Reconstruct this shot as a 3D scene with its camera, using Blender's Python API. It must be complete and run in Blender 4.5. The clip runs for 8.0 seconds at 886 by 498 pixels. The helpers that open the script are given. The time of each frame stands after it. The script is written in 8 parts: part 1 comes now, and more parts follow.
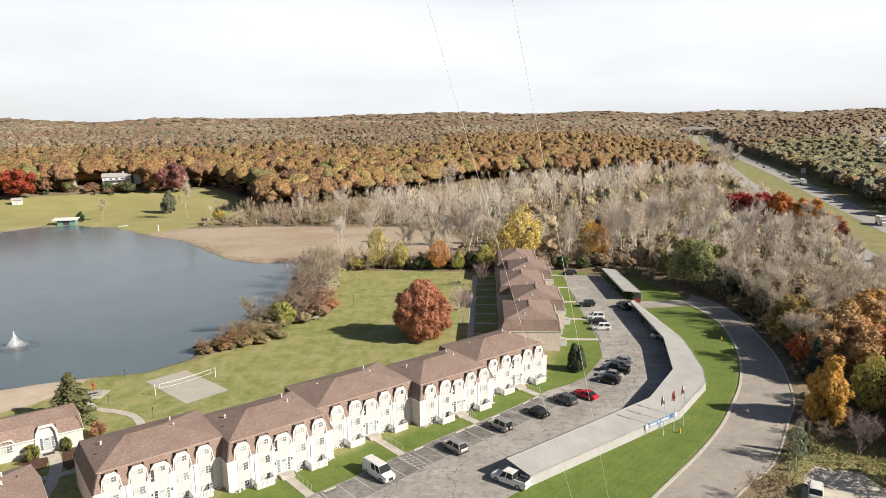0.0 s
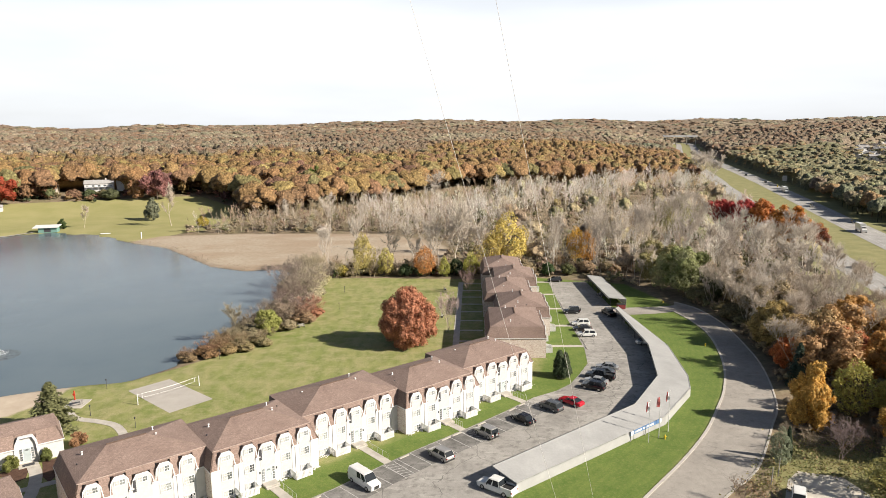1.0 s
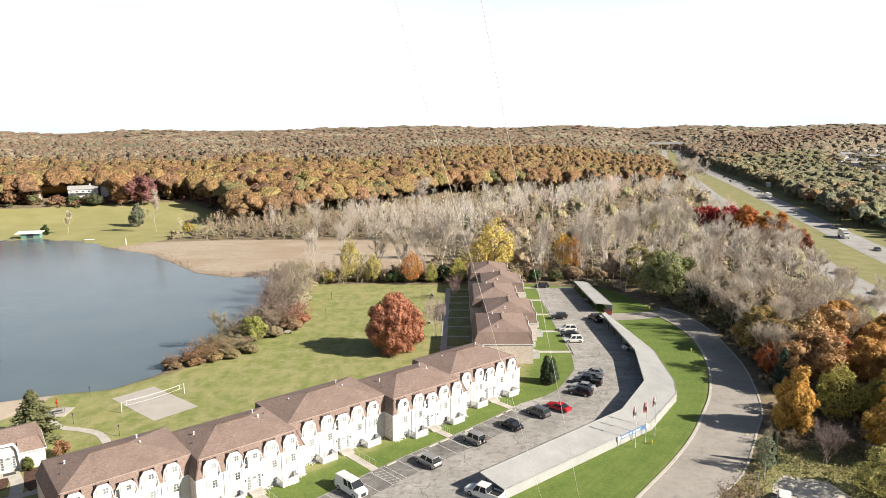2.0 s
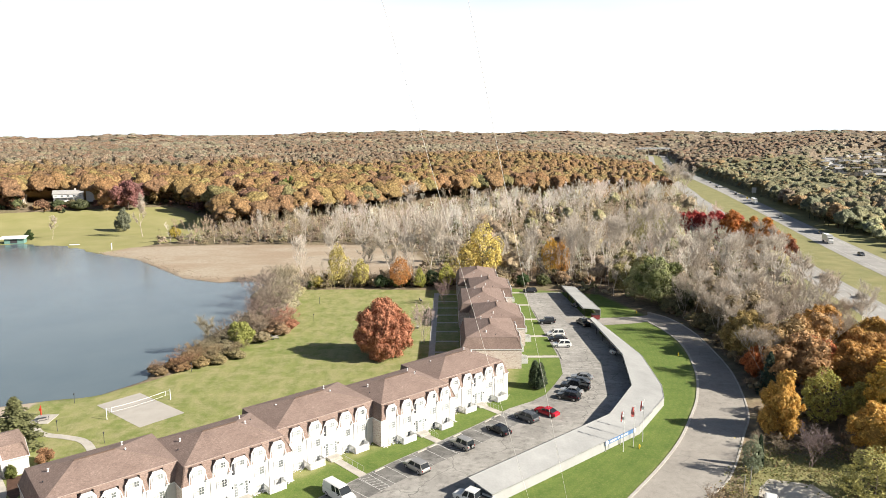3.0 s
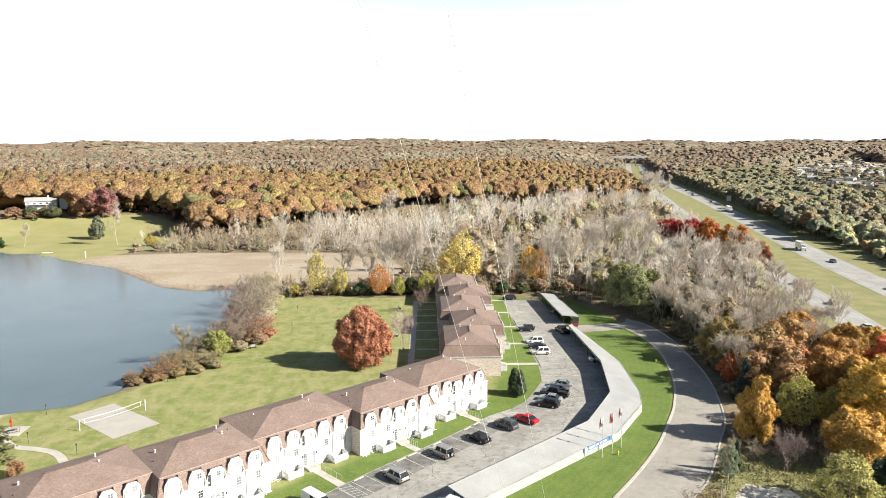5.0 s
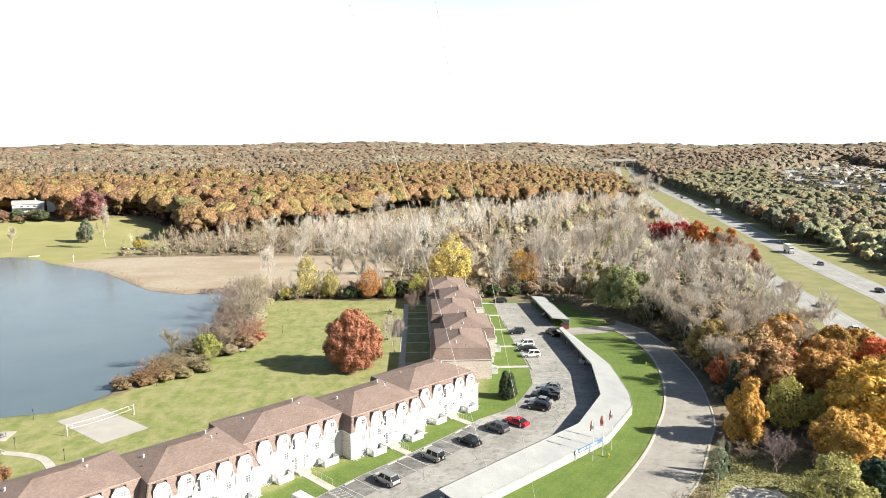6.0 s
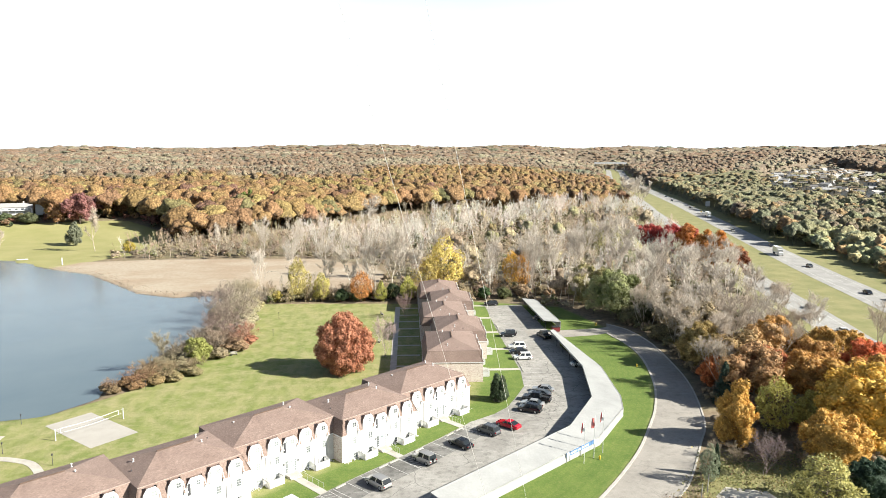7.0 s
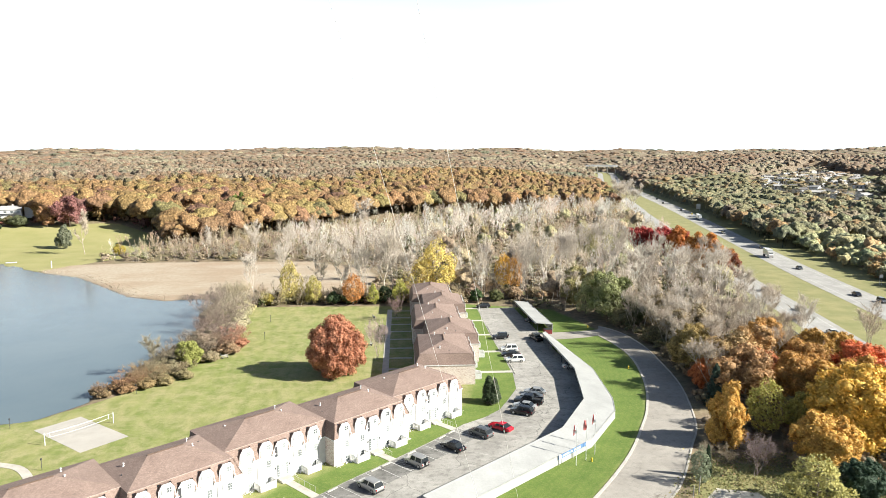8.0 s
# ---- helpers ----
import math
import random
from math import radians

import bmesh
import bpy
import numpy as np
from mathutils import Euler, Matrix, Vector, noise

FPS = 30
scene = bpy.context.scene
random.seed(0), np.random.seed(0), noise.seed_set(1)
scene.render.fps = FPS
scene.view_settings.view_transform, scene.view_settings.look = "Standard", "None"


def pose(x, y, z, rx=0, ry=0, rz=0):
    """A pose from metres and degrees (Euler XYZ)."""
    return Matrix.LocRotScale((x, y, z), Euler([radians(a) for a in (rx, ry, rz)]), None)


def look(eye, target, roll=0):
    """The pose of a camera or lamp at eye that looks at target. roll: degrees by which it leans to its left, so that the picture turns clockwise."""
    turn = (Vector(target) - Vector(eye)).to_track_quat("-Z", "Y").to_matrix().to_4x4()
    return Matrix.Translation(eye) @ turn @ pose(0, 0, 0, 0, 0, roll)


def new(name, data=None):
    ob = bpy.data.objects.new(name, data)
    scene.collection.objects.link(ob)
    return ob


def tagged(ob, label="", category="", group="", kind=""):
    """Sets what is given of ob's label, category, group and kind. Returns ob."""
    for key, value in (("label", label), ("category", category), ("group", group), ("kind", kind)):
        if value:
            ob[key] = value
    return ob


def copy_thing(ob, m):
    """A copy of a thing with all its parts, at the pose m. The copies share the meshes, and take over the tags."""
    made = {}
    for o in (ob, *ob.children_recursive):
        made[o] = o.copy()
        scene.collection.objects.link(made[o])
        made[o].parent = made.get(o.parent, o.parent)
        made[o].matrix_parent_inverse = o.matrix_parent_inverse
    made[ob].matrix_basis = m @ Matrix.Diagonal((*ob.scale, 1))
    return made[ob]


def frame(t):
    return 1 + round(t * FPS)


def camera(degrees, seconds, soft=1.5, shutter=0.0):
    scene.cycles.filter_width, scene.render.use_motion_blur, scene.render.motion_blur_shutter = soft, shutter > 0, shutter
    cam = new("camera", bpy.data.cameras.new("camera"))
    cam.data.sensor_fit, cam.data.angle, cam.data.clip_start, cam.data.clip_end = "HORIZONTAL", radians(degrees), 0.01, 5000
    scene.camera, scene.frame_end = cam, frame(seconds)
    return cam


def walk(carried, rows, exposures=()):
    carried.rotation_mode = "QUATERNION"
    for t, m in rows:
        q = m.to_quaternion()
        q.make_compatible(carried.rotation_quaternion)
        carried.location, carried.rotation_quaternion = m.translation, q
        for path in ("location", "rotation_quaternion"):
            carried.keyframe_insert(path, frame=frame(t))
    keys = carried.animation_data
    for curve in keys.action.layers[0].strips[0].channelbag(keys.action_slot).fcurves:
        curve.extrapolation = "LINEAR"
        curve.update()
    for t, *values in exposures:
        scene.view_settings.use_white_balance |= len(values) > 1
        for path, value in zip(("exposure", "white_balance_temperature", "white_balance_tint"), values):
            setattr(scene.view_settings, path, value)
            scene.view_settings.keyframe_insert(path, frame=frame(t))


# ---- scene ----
cam = camera(66.55, 8.0, soft=0.6)
EYE = Vector((0.0, 0.0, 50.0))
TURNS = [  # seconds, yaw, pitch, roll: a hovering camera that pans to the right and tips up
    (0.0, 0.000, -10.941, -0.750), (0.5, -0.637, -10.632, -0.674), (1.0, -1.237, -10.349, -0.595),
    (1.5, -1.805, -10.090, -0.516), (3.0, -3.351, -9.435, -0.293), (3.5, -3.823, -9.253, -0.229),
    (4.0, -4.277, -9.086, -0.172), (4.5, -4.714, -8.933, -0.123), (6.0, -5.937, -8.536, -0.019),
    (6.5, -6.316, -8.419, 0.004), (7.0, -6.680, -8.306, 0.022), (7.5, -7.029, -8.195, 0.039),
    (8.0, -7.361, -8.085, 0.055)]


def aim(yaw, pitch):
    a, b = radians(yaw), radians(pitch)
    return EYE + Vector((-math.sin(a) * math.cos(b), math.cos(a) * math.cos(b), math.sin(b))) * 100


walk(cam, [(t, look(EYE, aim(a, b), c)) for t, a, b, c in TURNS],
     exposures=[(0.0, 0.84, 6700, 11.5), (1.5, 1.03, 6620, 11.0), (4.0, 1.24, 6420, 8.3), (8.0, 1.5, 6250, 6.0)])

# ---- daylight ----
SUN_EL = radians(31)
SUN_AZ = (0.934, -0.357)  # towards the sun, on the plan
sun_data = bpy.data.lights.new("sun", "SUN")
sun_data.energy, sun_data.angle, sun_data.color = 5.0, radians(0.6), (1.0, 0.93, 0.82)
sun = new("sun", sun_data)
sun.matrix_world = look((80, -30, 120), (80 - SUN_AZ[0] * math.cos(SUN_EL), -30 - SUN_AZ[1] * math.cos(SUN_EL), 120 - math.sin(SUN_EL)))
world = bpy.data.worlds.new("sky")
scene.world = world
world.use_nodes = True
wn, wl = world.node_tree.nodes, world.node_tree.links
wn.clear()
sky = wn.new("ShaderNodeTexSky")
sky.sky_type, sky.sun_disc = "NISHITA", False
sky.sun_elevation, sky.sun_rotation = SUN_EL, math.atan2(SUN_AZ[0], SUN_AZ[1])
sky.dust_density, sky.air_density = 1.5, 1.0
veil = wn.new("ShaderNodeMix")  # thin white high cloud over the blue
veil.data_type = "RGBA"
wnoise, wcoord, wramp = wn.new("ShaderNodeTexNoise"), wn.new("ShaderNodeTexCoord"), wn.new("ShaderNodeMapRange")
wmap = wn.new("ShaderNodeMapping")
wmap.inputs["Scale"].default_value = (1.0, 1.0, 5.0)
wnoise.inputs["Scale"].default_value, wnoise.inputs["Detail"].default_value = 1.6, 5
wramp.inputs["From Min"].default_value, wramp.inputs["From Max"].default_value = 0.3, 0.7
wramp.inputs["To Min"].default_value, wramp.inputs["To Max"].default_value = 0.55, 0.85
bg, wout = wn.new("ShaderNodeBackground"), wn.new("ShaderNodeOutputWorld")
bg.inputs["Strength"].default_value = 0.042
wl.new(wcoord.outputs["Generated"], wmap.inputs["Vector"])
wl.new(wmap.outputs["Vector"], wnoise.inputs["Vector"])
wl.new(wnoise.outputs["Fac"], wramp.inputs["Value"])
wsep, wrise, wmul = wn.new("ShaderNodeSeparateXYZ"), wn.new("ShaderNodeMapRange"), wn.new("ShaderNodeMath")
wmul.operation = "MULTIPLY"  # the haze thins towards the zenith
for key, val in (("From Min", 0.15), ("From Max", 0.32), ("To Min", 1.1), ("To Max", 0.0)):
    wrise.inputs[key].default_value = val
wl.new(wcoord.outputs["Generated"], wsep.inputs["Vector"])
wl.new(wsep.outputs["Z"], wrise.inputs["Value"])
wl.new(wramp.outputs["Result"], wmul.inputs[0])
wl.new(wrise.outputs["Result"], wmul.inputs[1])
wl.new(wmul.outputs["Value"], veil.inputs["Factor"])
wl.new(sky.outputs["Color"], veil.inputs["A"])
veil.inputs["B"].default_value = (13.9, 14.7, 15.6, 1)
wl.new(veil.outputs["Result"], bg.inputs["Color"])
wl.new(bg.outputs["Background"], wout.inputs["Surface"])


# ---- materials ----
class Mat:
    """A small helper round a node material."""

    def __init__(self, name, rough=0.8, metal=0.0):
        self.m = bpy.data.materials.new(name)
        self.m.use_nodes = True
        self.n, self.l = self.m.node_tree.nodes, self.m.node_tree.links
        self.p = self.n["Principled BSDF"]
        self.p.inputs["Roughness"].default_value, self.p.inputs["Metallic"].default_value = rough, metal
        self.p.inputs["Specular IOR Level"].default_value = 0.25
        self.c = self.n.new("ShaderNodeTexCoord").outputs["Object"]

    def noise(self, scale, detail=4, rough=0.6, stretch=None, coord=None):
        t = self.n.new("ShaderNodeTexNoise")
        t.inputs["Scale"].default_value, t.inputs["Detail"].default_value, t.inputs["Roughness"].default_value = scale, detail, rough
        src = coord or self.c
        if stretch:
            k = self.n.new("ShaderNodeMapping")
            k.inputs["Scale"].default_value = stretch
            self.l.new(src, k.inputs["Vector"])
            src = k.outputs["Vector"]
        self.l.new(src, t.inputs["Vector"])
        return t.outputs["Fac"]

    def ramp(self, value, lo, hi, a=0.0, b=1.0):
        r = self.n.new("ShaderNodeMapRange")
        for k, v in (("From Min", lo), ("From Max", hi), ("To Min", a), ("To Max", b)):
            r.inputs[k].default_value = v
        self.l.new(value, r.inputs["Value"])
        return r.outputs["Result"]

    def math(self, op, a, b):
        k = self.n.new("ShaderNodeMath")
        k.operation = op
        for i, v in enumerate((a, b)):
            if isinstance(v, (int, float)):
                k.inputs[i].default_value = v
            else:
                self.l.new(v, k.inputs[i])
        return k.outputs["Value"]

    def mix(self, fac, a, b, mode="MIX"):
        k = self.n.new("ShaderNodeMix")
        k.data_type, k.blend_type = "RGBA", mode
        for key, v in (("Factor", fac), ("A", a), ("B", b)):
            if isinstance(v, (int, float)):
                k.inputs[key].default_value = v
            elif isinstance(v, tuple):
                k.inputs[key].default_value = (*v, 1)
            else:
                self.l.new(v, k.inputs[key])
        return k.outputs["Result"]

    def attr(self, name, out="Fac"):
        k = self.n.new("ShaderNodeAttribute")
        k.attribute_name = name
        return k.outputs[out]

    def info(self, out):
        return self.n.new("ShaderNodeObjectInfo").outputs[out]

    def colour(self, c):
        if isinstance(c, tuple):
            self.p.inputs["Base Color"].default_value = (*c, 1)
        else:
            self.l.new(c, self.p.inputs["Base Color"])
        return self

    def bump(self, value, strength=0.4, dist=0.02):
        k = self.n.new("ShaderNodeBump")
        k.inputs["Strength"].default_value, k.inputs["Distance"].default_value = strength, dist
        self.l.new(value, k.inputs["Height"])
        self.l.new(k.outputs["Normal"], self.p.inputs["Normal"])
        return self


def paint(name, c, rough=0.6, metal=0.0, var=0.12, scale=1.5, fine=30.0):
    """A plain surface with weathering at two scales."""
    k = Mat(name, rough, metal)
    big = k.ramp(k.noise(scale, 5), 0.3, 0.7, 1 - var, 1 + var * 0.5)
    small = k.ramp(k.noise(fine, 3), 0.3, 0.7, 1 - var * 0.4, 1 + var * 0.3)
    f = k.math("MULTIPLY", big, small)
    comb = k.n.new("ShaderNodeCombineColor")
    for i in range(3):
        k.l.new(f, comb.inputs[i])
    k.colour(k.mix(1.0, c, comb.outputs["Color"], "MULTIPLY"))
    return k


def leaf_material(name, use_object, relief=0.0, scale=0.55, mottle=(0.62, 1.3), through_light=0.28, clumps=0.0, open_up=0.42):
    """Foliage: the tint of the tree, varied leaf by leaf and darkened for shade inside the crown, some light passing
    through.
    """
    k = Mat(name, 0.7)
    base = k.info("Color") if use_object else k.attr("tint", "Color")
    var = k.attr("var")
    if relief:
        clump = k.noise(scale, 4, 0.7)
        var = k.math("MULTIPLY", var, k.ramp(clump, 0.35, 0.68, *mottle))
        if clumps:  # rounded sprays of leaves, one beside the other, the shade between them painted
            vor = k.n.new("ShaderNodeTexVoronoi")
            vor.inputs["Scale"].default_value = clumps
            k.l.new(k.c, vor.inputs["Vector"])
            # tint falls from spray centre to edge, shade in the creases as colour
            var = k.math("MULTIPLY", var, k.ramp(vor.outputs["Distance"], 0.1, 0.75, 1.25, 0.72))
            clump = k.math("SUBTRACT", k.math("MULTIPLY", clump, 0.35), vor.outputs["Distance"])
        k.bump(clump, 1.0, relief)
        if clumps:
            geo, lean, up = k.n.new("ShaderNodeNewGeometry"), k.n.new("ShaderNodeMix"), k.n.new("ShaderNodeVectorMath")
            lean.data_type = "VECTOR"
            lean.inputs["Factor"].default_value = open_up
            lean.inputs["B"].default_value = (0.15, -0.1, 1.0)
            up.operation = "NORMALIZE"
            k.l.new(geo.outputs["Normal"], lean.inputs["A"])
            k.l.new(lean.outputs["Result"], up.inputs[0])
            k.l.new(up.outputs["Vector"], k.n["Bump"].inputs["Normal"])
    comb = k.n.new("ShaderNodeCombineColor")
    for i in range(3):
        k.l.new(var, comb.inputs[i])
    col = k.mix(1.0, base, comb.outputs["Color"], "MULTIPLY")
    k.colour(col)
    tr, mx = k.n.new("ShaderNodeBsdfTranslucent"), k.n.new("ShaderNodeMixShader")
    k.l.new(col, tr.inputs["Color"])
    mx.inputs["Fac"].default_value = through_light
    k.l.new(k.p.outputs["BSDF"], mx.inputs[1])
    k.l.new(tr.outputs["BSDF"], mx.inputs[2])
    k.l.new(mx.outputs["Shader"], k.n["Material Output"].inputs["Surface"])
    return k.m


LEAF, LEAF_WOODS = leaf_material("leaf", True, 0.2, 1.6, (0.75, 1.25), 0.16), leaf_material("leaf_woods", False, through_light=0.14)
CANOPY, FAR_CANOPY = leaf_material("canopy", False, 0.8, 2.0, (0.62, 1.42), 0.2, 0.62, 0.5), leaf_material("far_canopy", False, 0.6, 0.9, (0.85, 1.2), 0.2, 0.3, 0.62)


def bark_material():
    k = Mat("bark", 0.9)
    base = k.info("Color")
    v = k.ramp(k.noise(3, 4), 0.3, 0.7, 0.7, 1.15)
    comb = k.n.new("ShaderNodeCombineColor")
    for i in range(3):
        k.l.new(v, comb.inputs[i])
    k.colour(k.mix(1.0, base, comb.outputs["Color"], "MULTIPLY"))
    return k.m


BARK = bark_material()


def ground_material():
    """One sheet: leaf litter, lawn, reeds, sand and rough verge, told apart by the distance to each region's edge."""
    k = Mat("ground", 0.95)
    wob = k.math("MULTIPLY", k.math("SUBTRACT", k.noise(0.35, 5), 0.5), 5.0)
    fine = k.math("MULTIPLY", k.math("SUBTRACT", k.noise(2.5, 3), 0.5), 1.2)

    def mask(name, wobble=0.5, soft=0.4):
        d = k.math("ADD", k.attr(name), k.math("ADD", k.math("MULTIPLY", wob, wobble), k.math("MULTIPLY", fine, wobble)))
        return k.ramp(d, -soft, soft)

    litter = k.mix(k.ramp(k.noise(0.6, 6), 0.35, 0.65), (0.14, 0.105, 0.07), (0.25, 0.195, 0.13))
    litter = k.mix(k.ramp(k.noise(0.08, 4), 0.45, 0.65, 0, 0.5), litter, (0.12, 0.12, 0.05))
    mown = k.noise(0.45, 3, 0.5, (1.0, 0.35, 1.0))
    grass = k.mix(k.ramp(k.noise(0.045, 7, 0.65), 0.35, 0.65), (0.175, 0.21, 0.055), (0.275, 0.26, 0.11))
    grass = k.mix(k.ramp(mown, 0.42, 0.58, 0, 0.5), grass, (0.12, 0.155, 0.036))
    grass = k.mix(k.ramp(k.noise(0.3, 8, 0.78), 0.44, 0.62, 0, 0.8), grass, (0.33, 0.29, 0.155))
    grass = k.mix(k.ramp(k.noise(5, 4, 0.7), 0.45, 0.7, 0, 0.6), grass, (0.075, 0.10, 0.024))
    lush = k.mix(k.ramp(k.noise(0.3, 7, 0.7), 0.35, 0.65), (0.085, 0.14, 0.024), (0.15, 0.195, 0.043))
    lush = k.mix(k.ramp(k.noise(1.1, 5, 0.7), 0.5, 0.7, 0, 0.5), lush, (0.18, 0.19, 0.06))
    wave = k.math("SINE", k.math("ADD", k.math("MULTIPLY", k.attr("d_kerb"), 5.2), k.math("MULTIPLY", wob, 0.25)), 0.0)
    lush = k.mix(k.ramp(wave, -0.2, 0.8, 0, 0.3), lush, (0.085, 0.14, 0.026))
    lush = k.mix(k.ramp(k.noise(6, 5, 0.75), 0.42, 0.68, 0, 0.75), lush, (0.05, 0.085, 0.018))
    lush = k.mix(k.ramp(k.noise(2.2, 5, 0.75), 0.5, 0.68, 0, 0.5), lush, (0.20, 0.21, 0.07))
    far = k.mix(k.ramp(k.noise(0.06, 5), 0.3, 0.7), (0.22, 0.215, 0.08), (0.29, 0.265, 0.12))
    reed = k.mix(k.ramp(k.noise(0.035, 7, 0.72, (0.7, 1.2, 1)), 0.44, 0.58, 0, 0.8), (0.365, 0.31, 0.24), (0.29, 0.215, 0.15))
    reed = k.mix(k.ramp(k.noise(0.7, 7, 0.75), 0.42, 0.64, 0, 0.6), reed, (0.24, 0.185, 0.125))
    sand = k.mix(k.ramp(k.noise(0.3, 5), 0.3, 0.7), (0.36, 0.295, 0.225), (0.45, 0.38, 0.30))
    verge = k.mix(k.ramp(k.noise(0.15, 5), 0.35, 0.65), (0.17, 0.172, 0.07), (0.235, 0.215, 0.10))
    col = k.mix(mask("d_verge", 0.6), litter, verge)
    col = k.mix(mask("d_lawn", 0.12, 0.2), col, grass)
    col = k.mix(mask("d_lush", 0.3, 1.0), col, lush)
    col = k.mix(mask("d_farlawn", 0.8, 0.8), col, far)
    col = k.mix(mask("d_reed", 1.0, 1.0), col, reed)
    col = k.mix(mask("d_sand", 0.4, 0.4), col, sand)
    wet = k.ramp(k.attr("d_lake"), -1.0, 0.4)
    col = k.mix(wet, col, (0.06, 0.055, 0.045))
    k.colour(col)
    k.bump(k.noise(6, 4), 0.5, 0.08)
    return k.m


GROUND = ground_material()


def water_material():
    k = Mat("lake_water", 0.14)
    k.p.inputs["IOR"].default_value, k.p.inputs["Specular IOR Level"].default_value = 1.33, 0.5
    k.colour(k.mix(k.ramp(k.noise(0.02, 4), 0.35, 0.65), (0.085, 0.115, 0.135), (0.11, 0.14, 0.155)))
    wv = k.math("ADD", k.noise(0.9, 4, 0.6, (1, 0.45, 1)), k.math("MULTIPLY", k.noise(3.5, 3), 0.4))
    k.bump(wv, 0.35, 0.12)
    return k.m


WATER = water_material()


def asphalt_material(name, a, b, crack=0.5, stain=0.4):
    k = Mat(name, 0.85)
    col = k.mix(k.ramp(k.noise(0.12, 6), 0.35, 0.65), a, b)
    col = k.mix(k.ramp(k.noise(0.7, 8, 0.75), 0.48, 0.68, 0, stain), col, tuple(v * 0.45 for v in a))
    col = k.mix(k.ramp(k.noise(0.28, 7, 0.7, (1, 3, 1)), 0.55, 0.66, 0, stain * 0.6), col, tuple(v * 1.35 for v in b))
    col = k.mix(k.ramp(k.noise(7, 4, 0.7), 0.35, 0.7, 0, 0.4), col, tuple(v * 0.65 for v in a))
    vor = k.n.new("ShaderNodeTexVoronoi")
    vor.feature = "DISTANCE_TO_EDGE"
    vor.inputs["Scale"].default_value = 0.09
    warp = k.n.new("ShaderNodeMix")
    warp.data_type = "VECTOR"
    warp.inputs["Factor"].default_value = 0.06
    nz = k.n.new("ShaderNodeTexNoise")
    nz.inputs["Scale"].default_value = 0.3
    k.l.new(k.c, nz.inputs["Vector"])
    sc = k.n.new("ShaderNodeVectorMath")
    sc.operation = "SCALE"
    sc.inputs["Scale"].default_value = 60
    k.l.new(nz.outputs["Color"], sc.inputs[0])
    k.l.new(k.c, warp.inputs["A"])
    k.l.new(sc.outputs["Vector"], warp.inputs["B"])
    k.l.new(warp.outputs["Result"], vor.inputs["Vector"])
    col = k.mix(k.ramp(vor.outputs["Distance"], 0.002, 0.007, crack, 0), col, (0.05, 0.048, 0.045))
    k.colour(col)
    k.bump(k.noise(40, 2), 0.3, 0.01)
    return k.m


LOT = asphalt_material("lot_asphalt", (0.245, 0.232, 0.212), (0.37, 0.352, 0.322), 0.6, 0.8)
ROAD = asphalt_material("road_asphalt", (0.265, 0.243, 0.215), (0.35, 0.322, 0.285), 0.2)
HIGHWAY = asphalt_material("highway_asphalt", (0.27, 0.26, 0.245), (0.36, 0.35, 0.33), 0.1)
CONCRETE = paint("concrete", (0.42, 0.39, 0.345), 0.85, var=0.2, scale=0.6, fine=8).m
LINE = paint("road_paint", (0.46, 0.45, 0.43), 0.7, var=0.45, scale=3).m
WHITE = paint("white_paint", (0.52, 0.508, 0.495), 0.6, var=0.1).m
TRIM = paint("white_trim", (0.60, 0.598, 0.59), 0.5, var=0.06).m
GREY = paint("grey_siding", (0.42, 0.425, 0.43), 0.6, var=0.1).m
CARPORT = paint("carport_metal", (0.312, 0.312, 0.303), 0.55, 0.0, var=0.14, scale=0.25, fine=3).m
CARWALL = paint("carport_panel", (0.34, 0.34, 0.335), 0.5, var=0.12, scale=0.4).m
DARK = paint("dark_steel", (0.05, 0.05, 0.055), 0.6).m


def shingle_material(name, a, b):
    k = Mat(name, 0.9)
    col = k.mix(k.ramp(k.noise(0.25, 5), 0.3, 0.7), a, b)
    br = k.n.new("ShaderNodeTexBrick")
    br.inputs["Scale"].default_value = 1.0
    br.inputs["Brick Width"].default_value, br.inputs["Row Height"].default_value = 0.33, 0.14
    br.inputs["Mortar Size"].default_value = 0.012
    br.inputs["Color1"].default_value, br.inputs["Color2"].default_value = (0.75, 0.75, 0.75, 1), (1.15, 1.12, 1.1, 1)
    br.inputs["Mortar"].default_value = (0.55, 0.55, 0.55, 1)
    uv = k.n.new("ShaderNodeUVMap").outputs["UV"]
    k.l.new(uv, br.inputs["Vector"])
    col = k.mix(0.8, col, br.outputs["Color"], "MULTIPLY")
    col = k.mix(k.ramp(k.noise(4.5, 4, 0.75), 0.45, 0.62, 0, 0.55), col, tuple(v * 0.55 for v in a))
    col = k.mix(k.ramp(k.noise(5.5, 4, 0.75), 0.56, 0.7, 0, 0.5), col, tuple(v * 1.4 for v in b))
    k.colour(col)
    k.bump(k.noise(25, 3), 0.4, 0.02)
    return k.m


SHINGLE = shingle_material("brown_shingles", (0.207, 0.15, 0.127), (0.279, 0.208, 0.178))


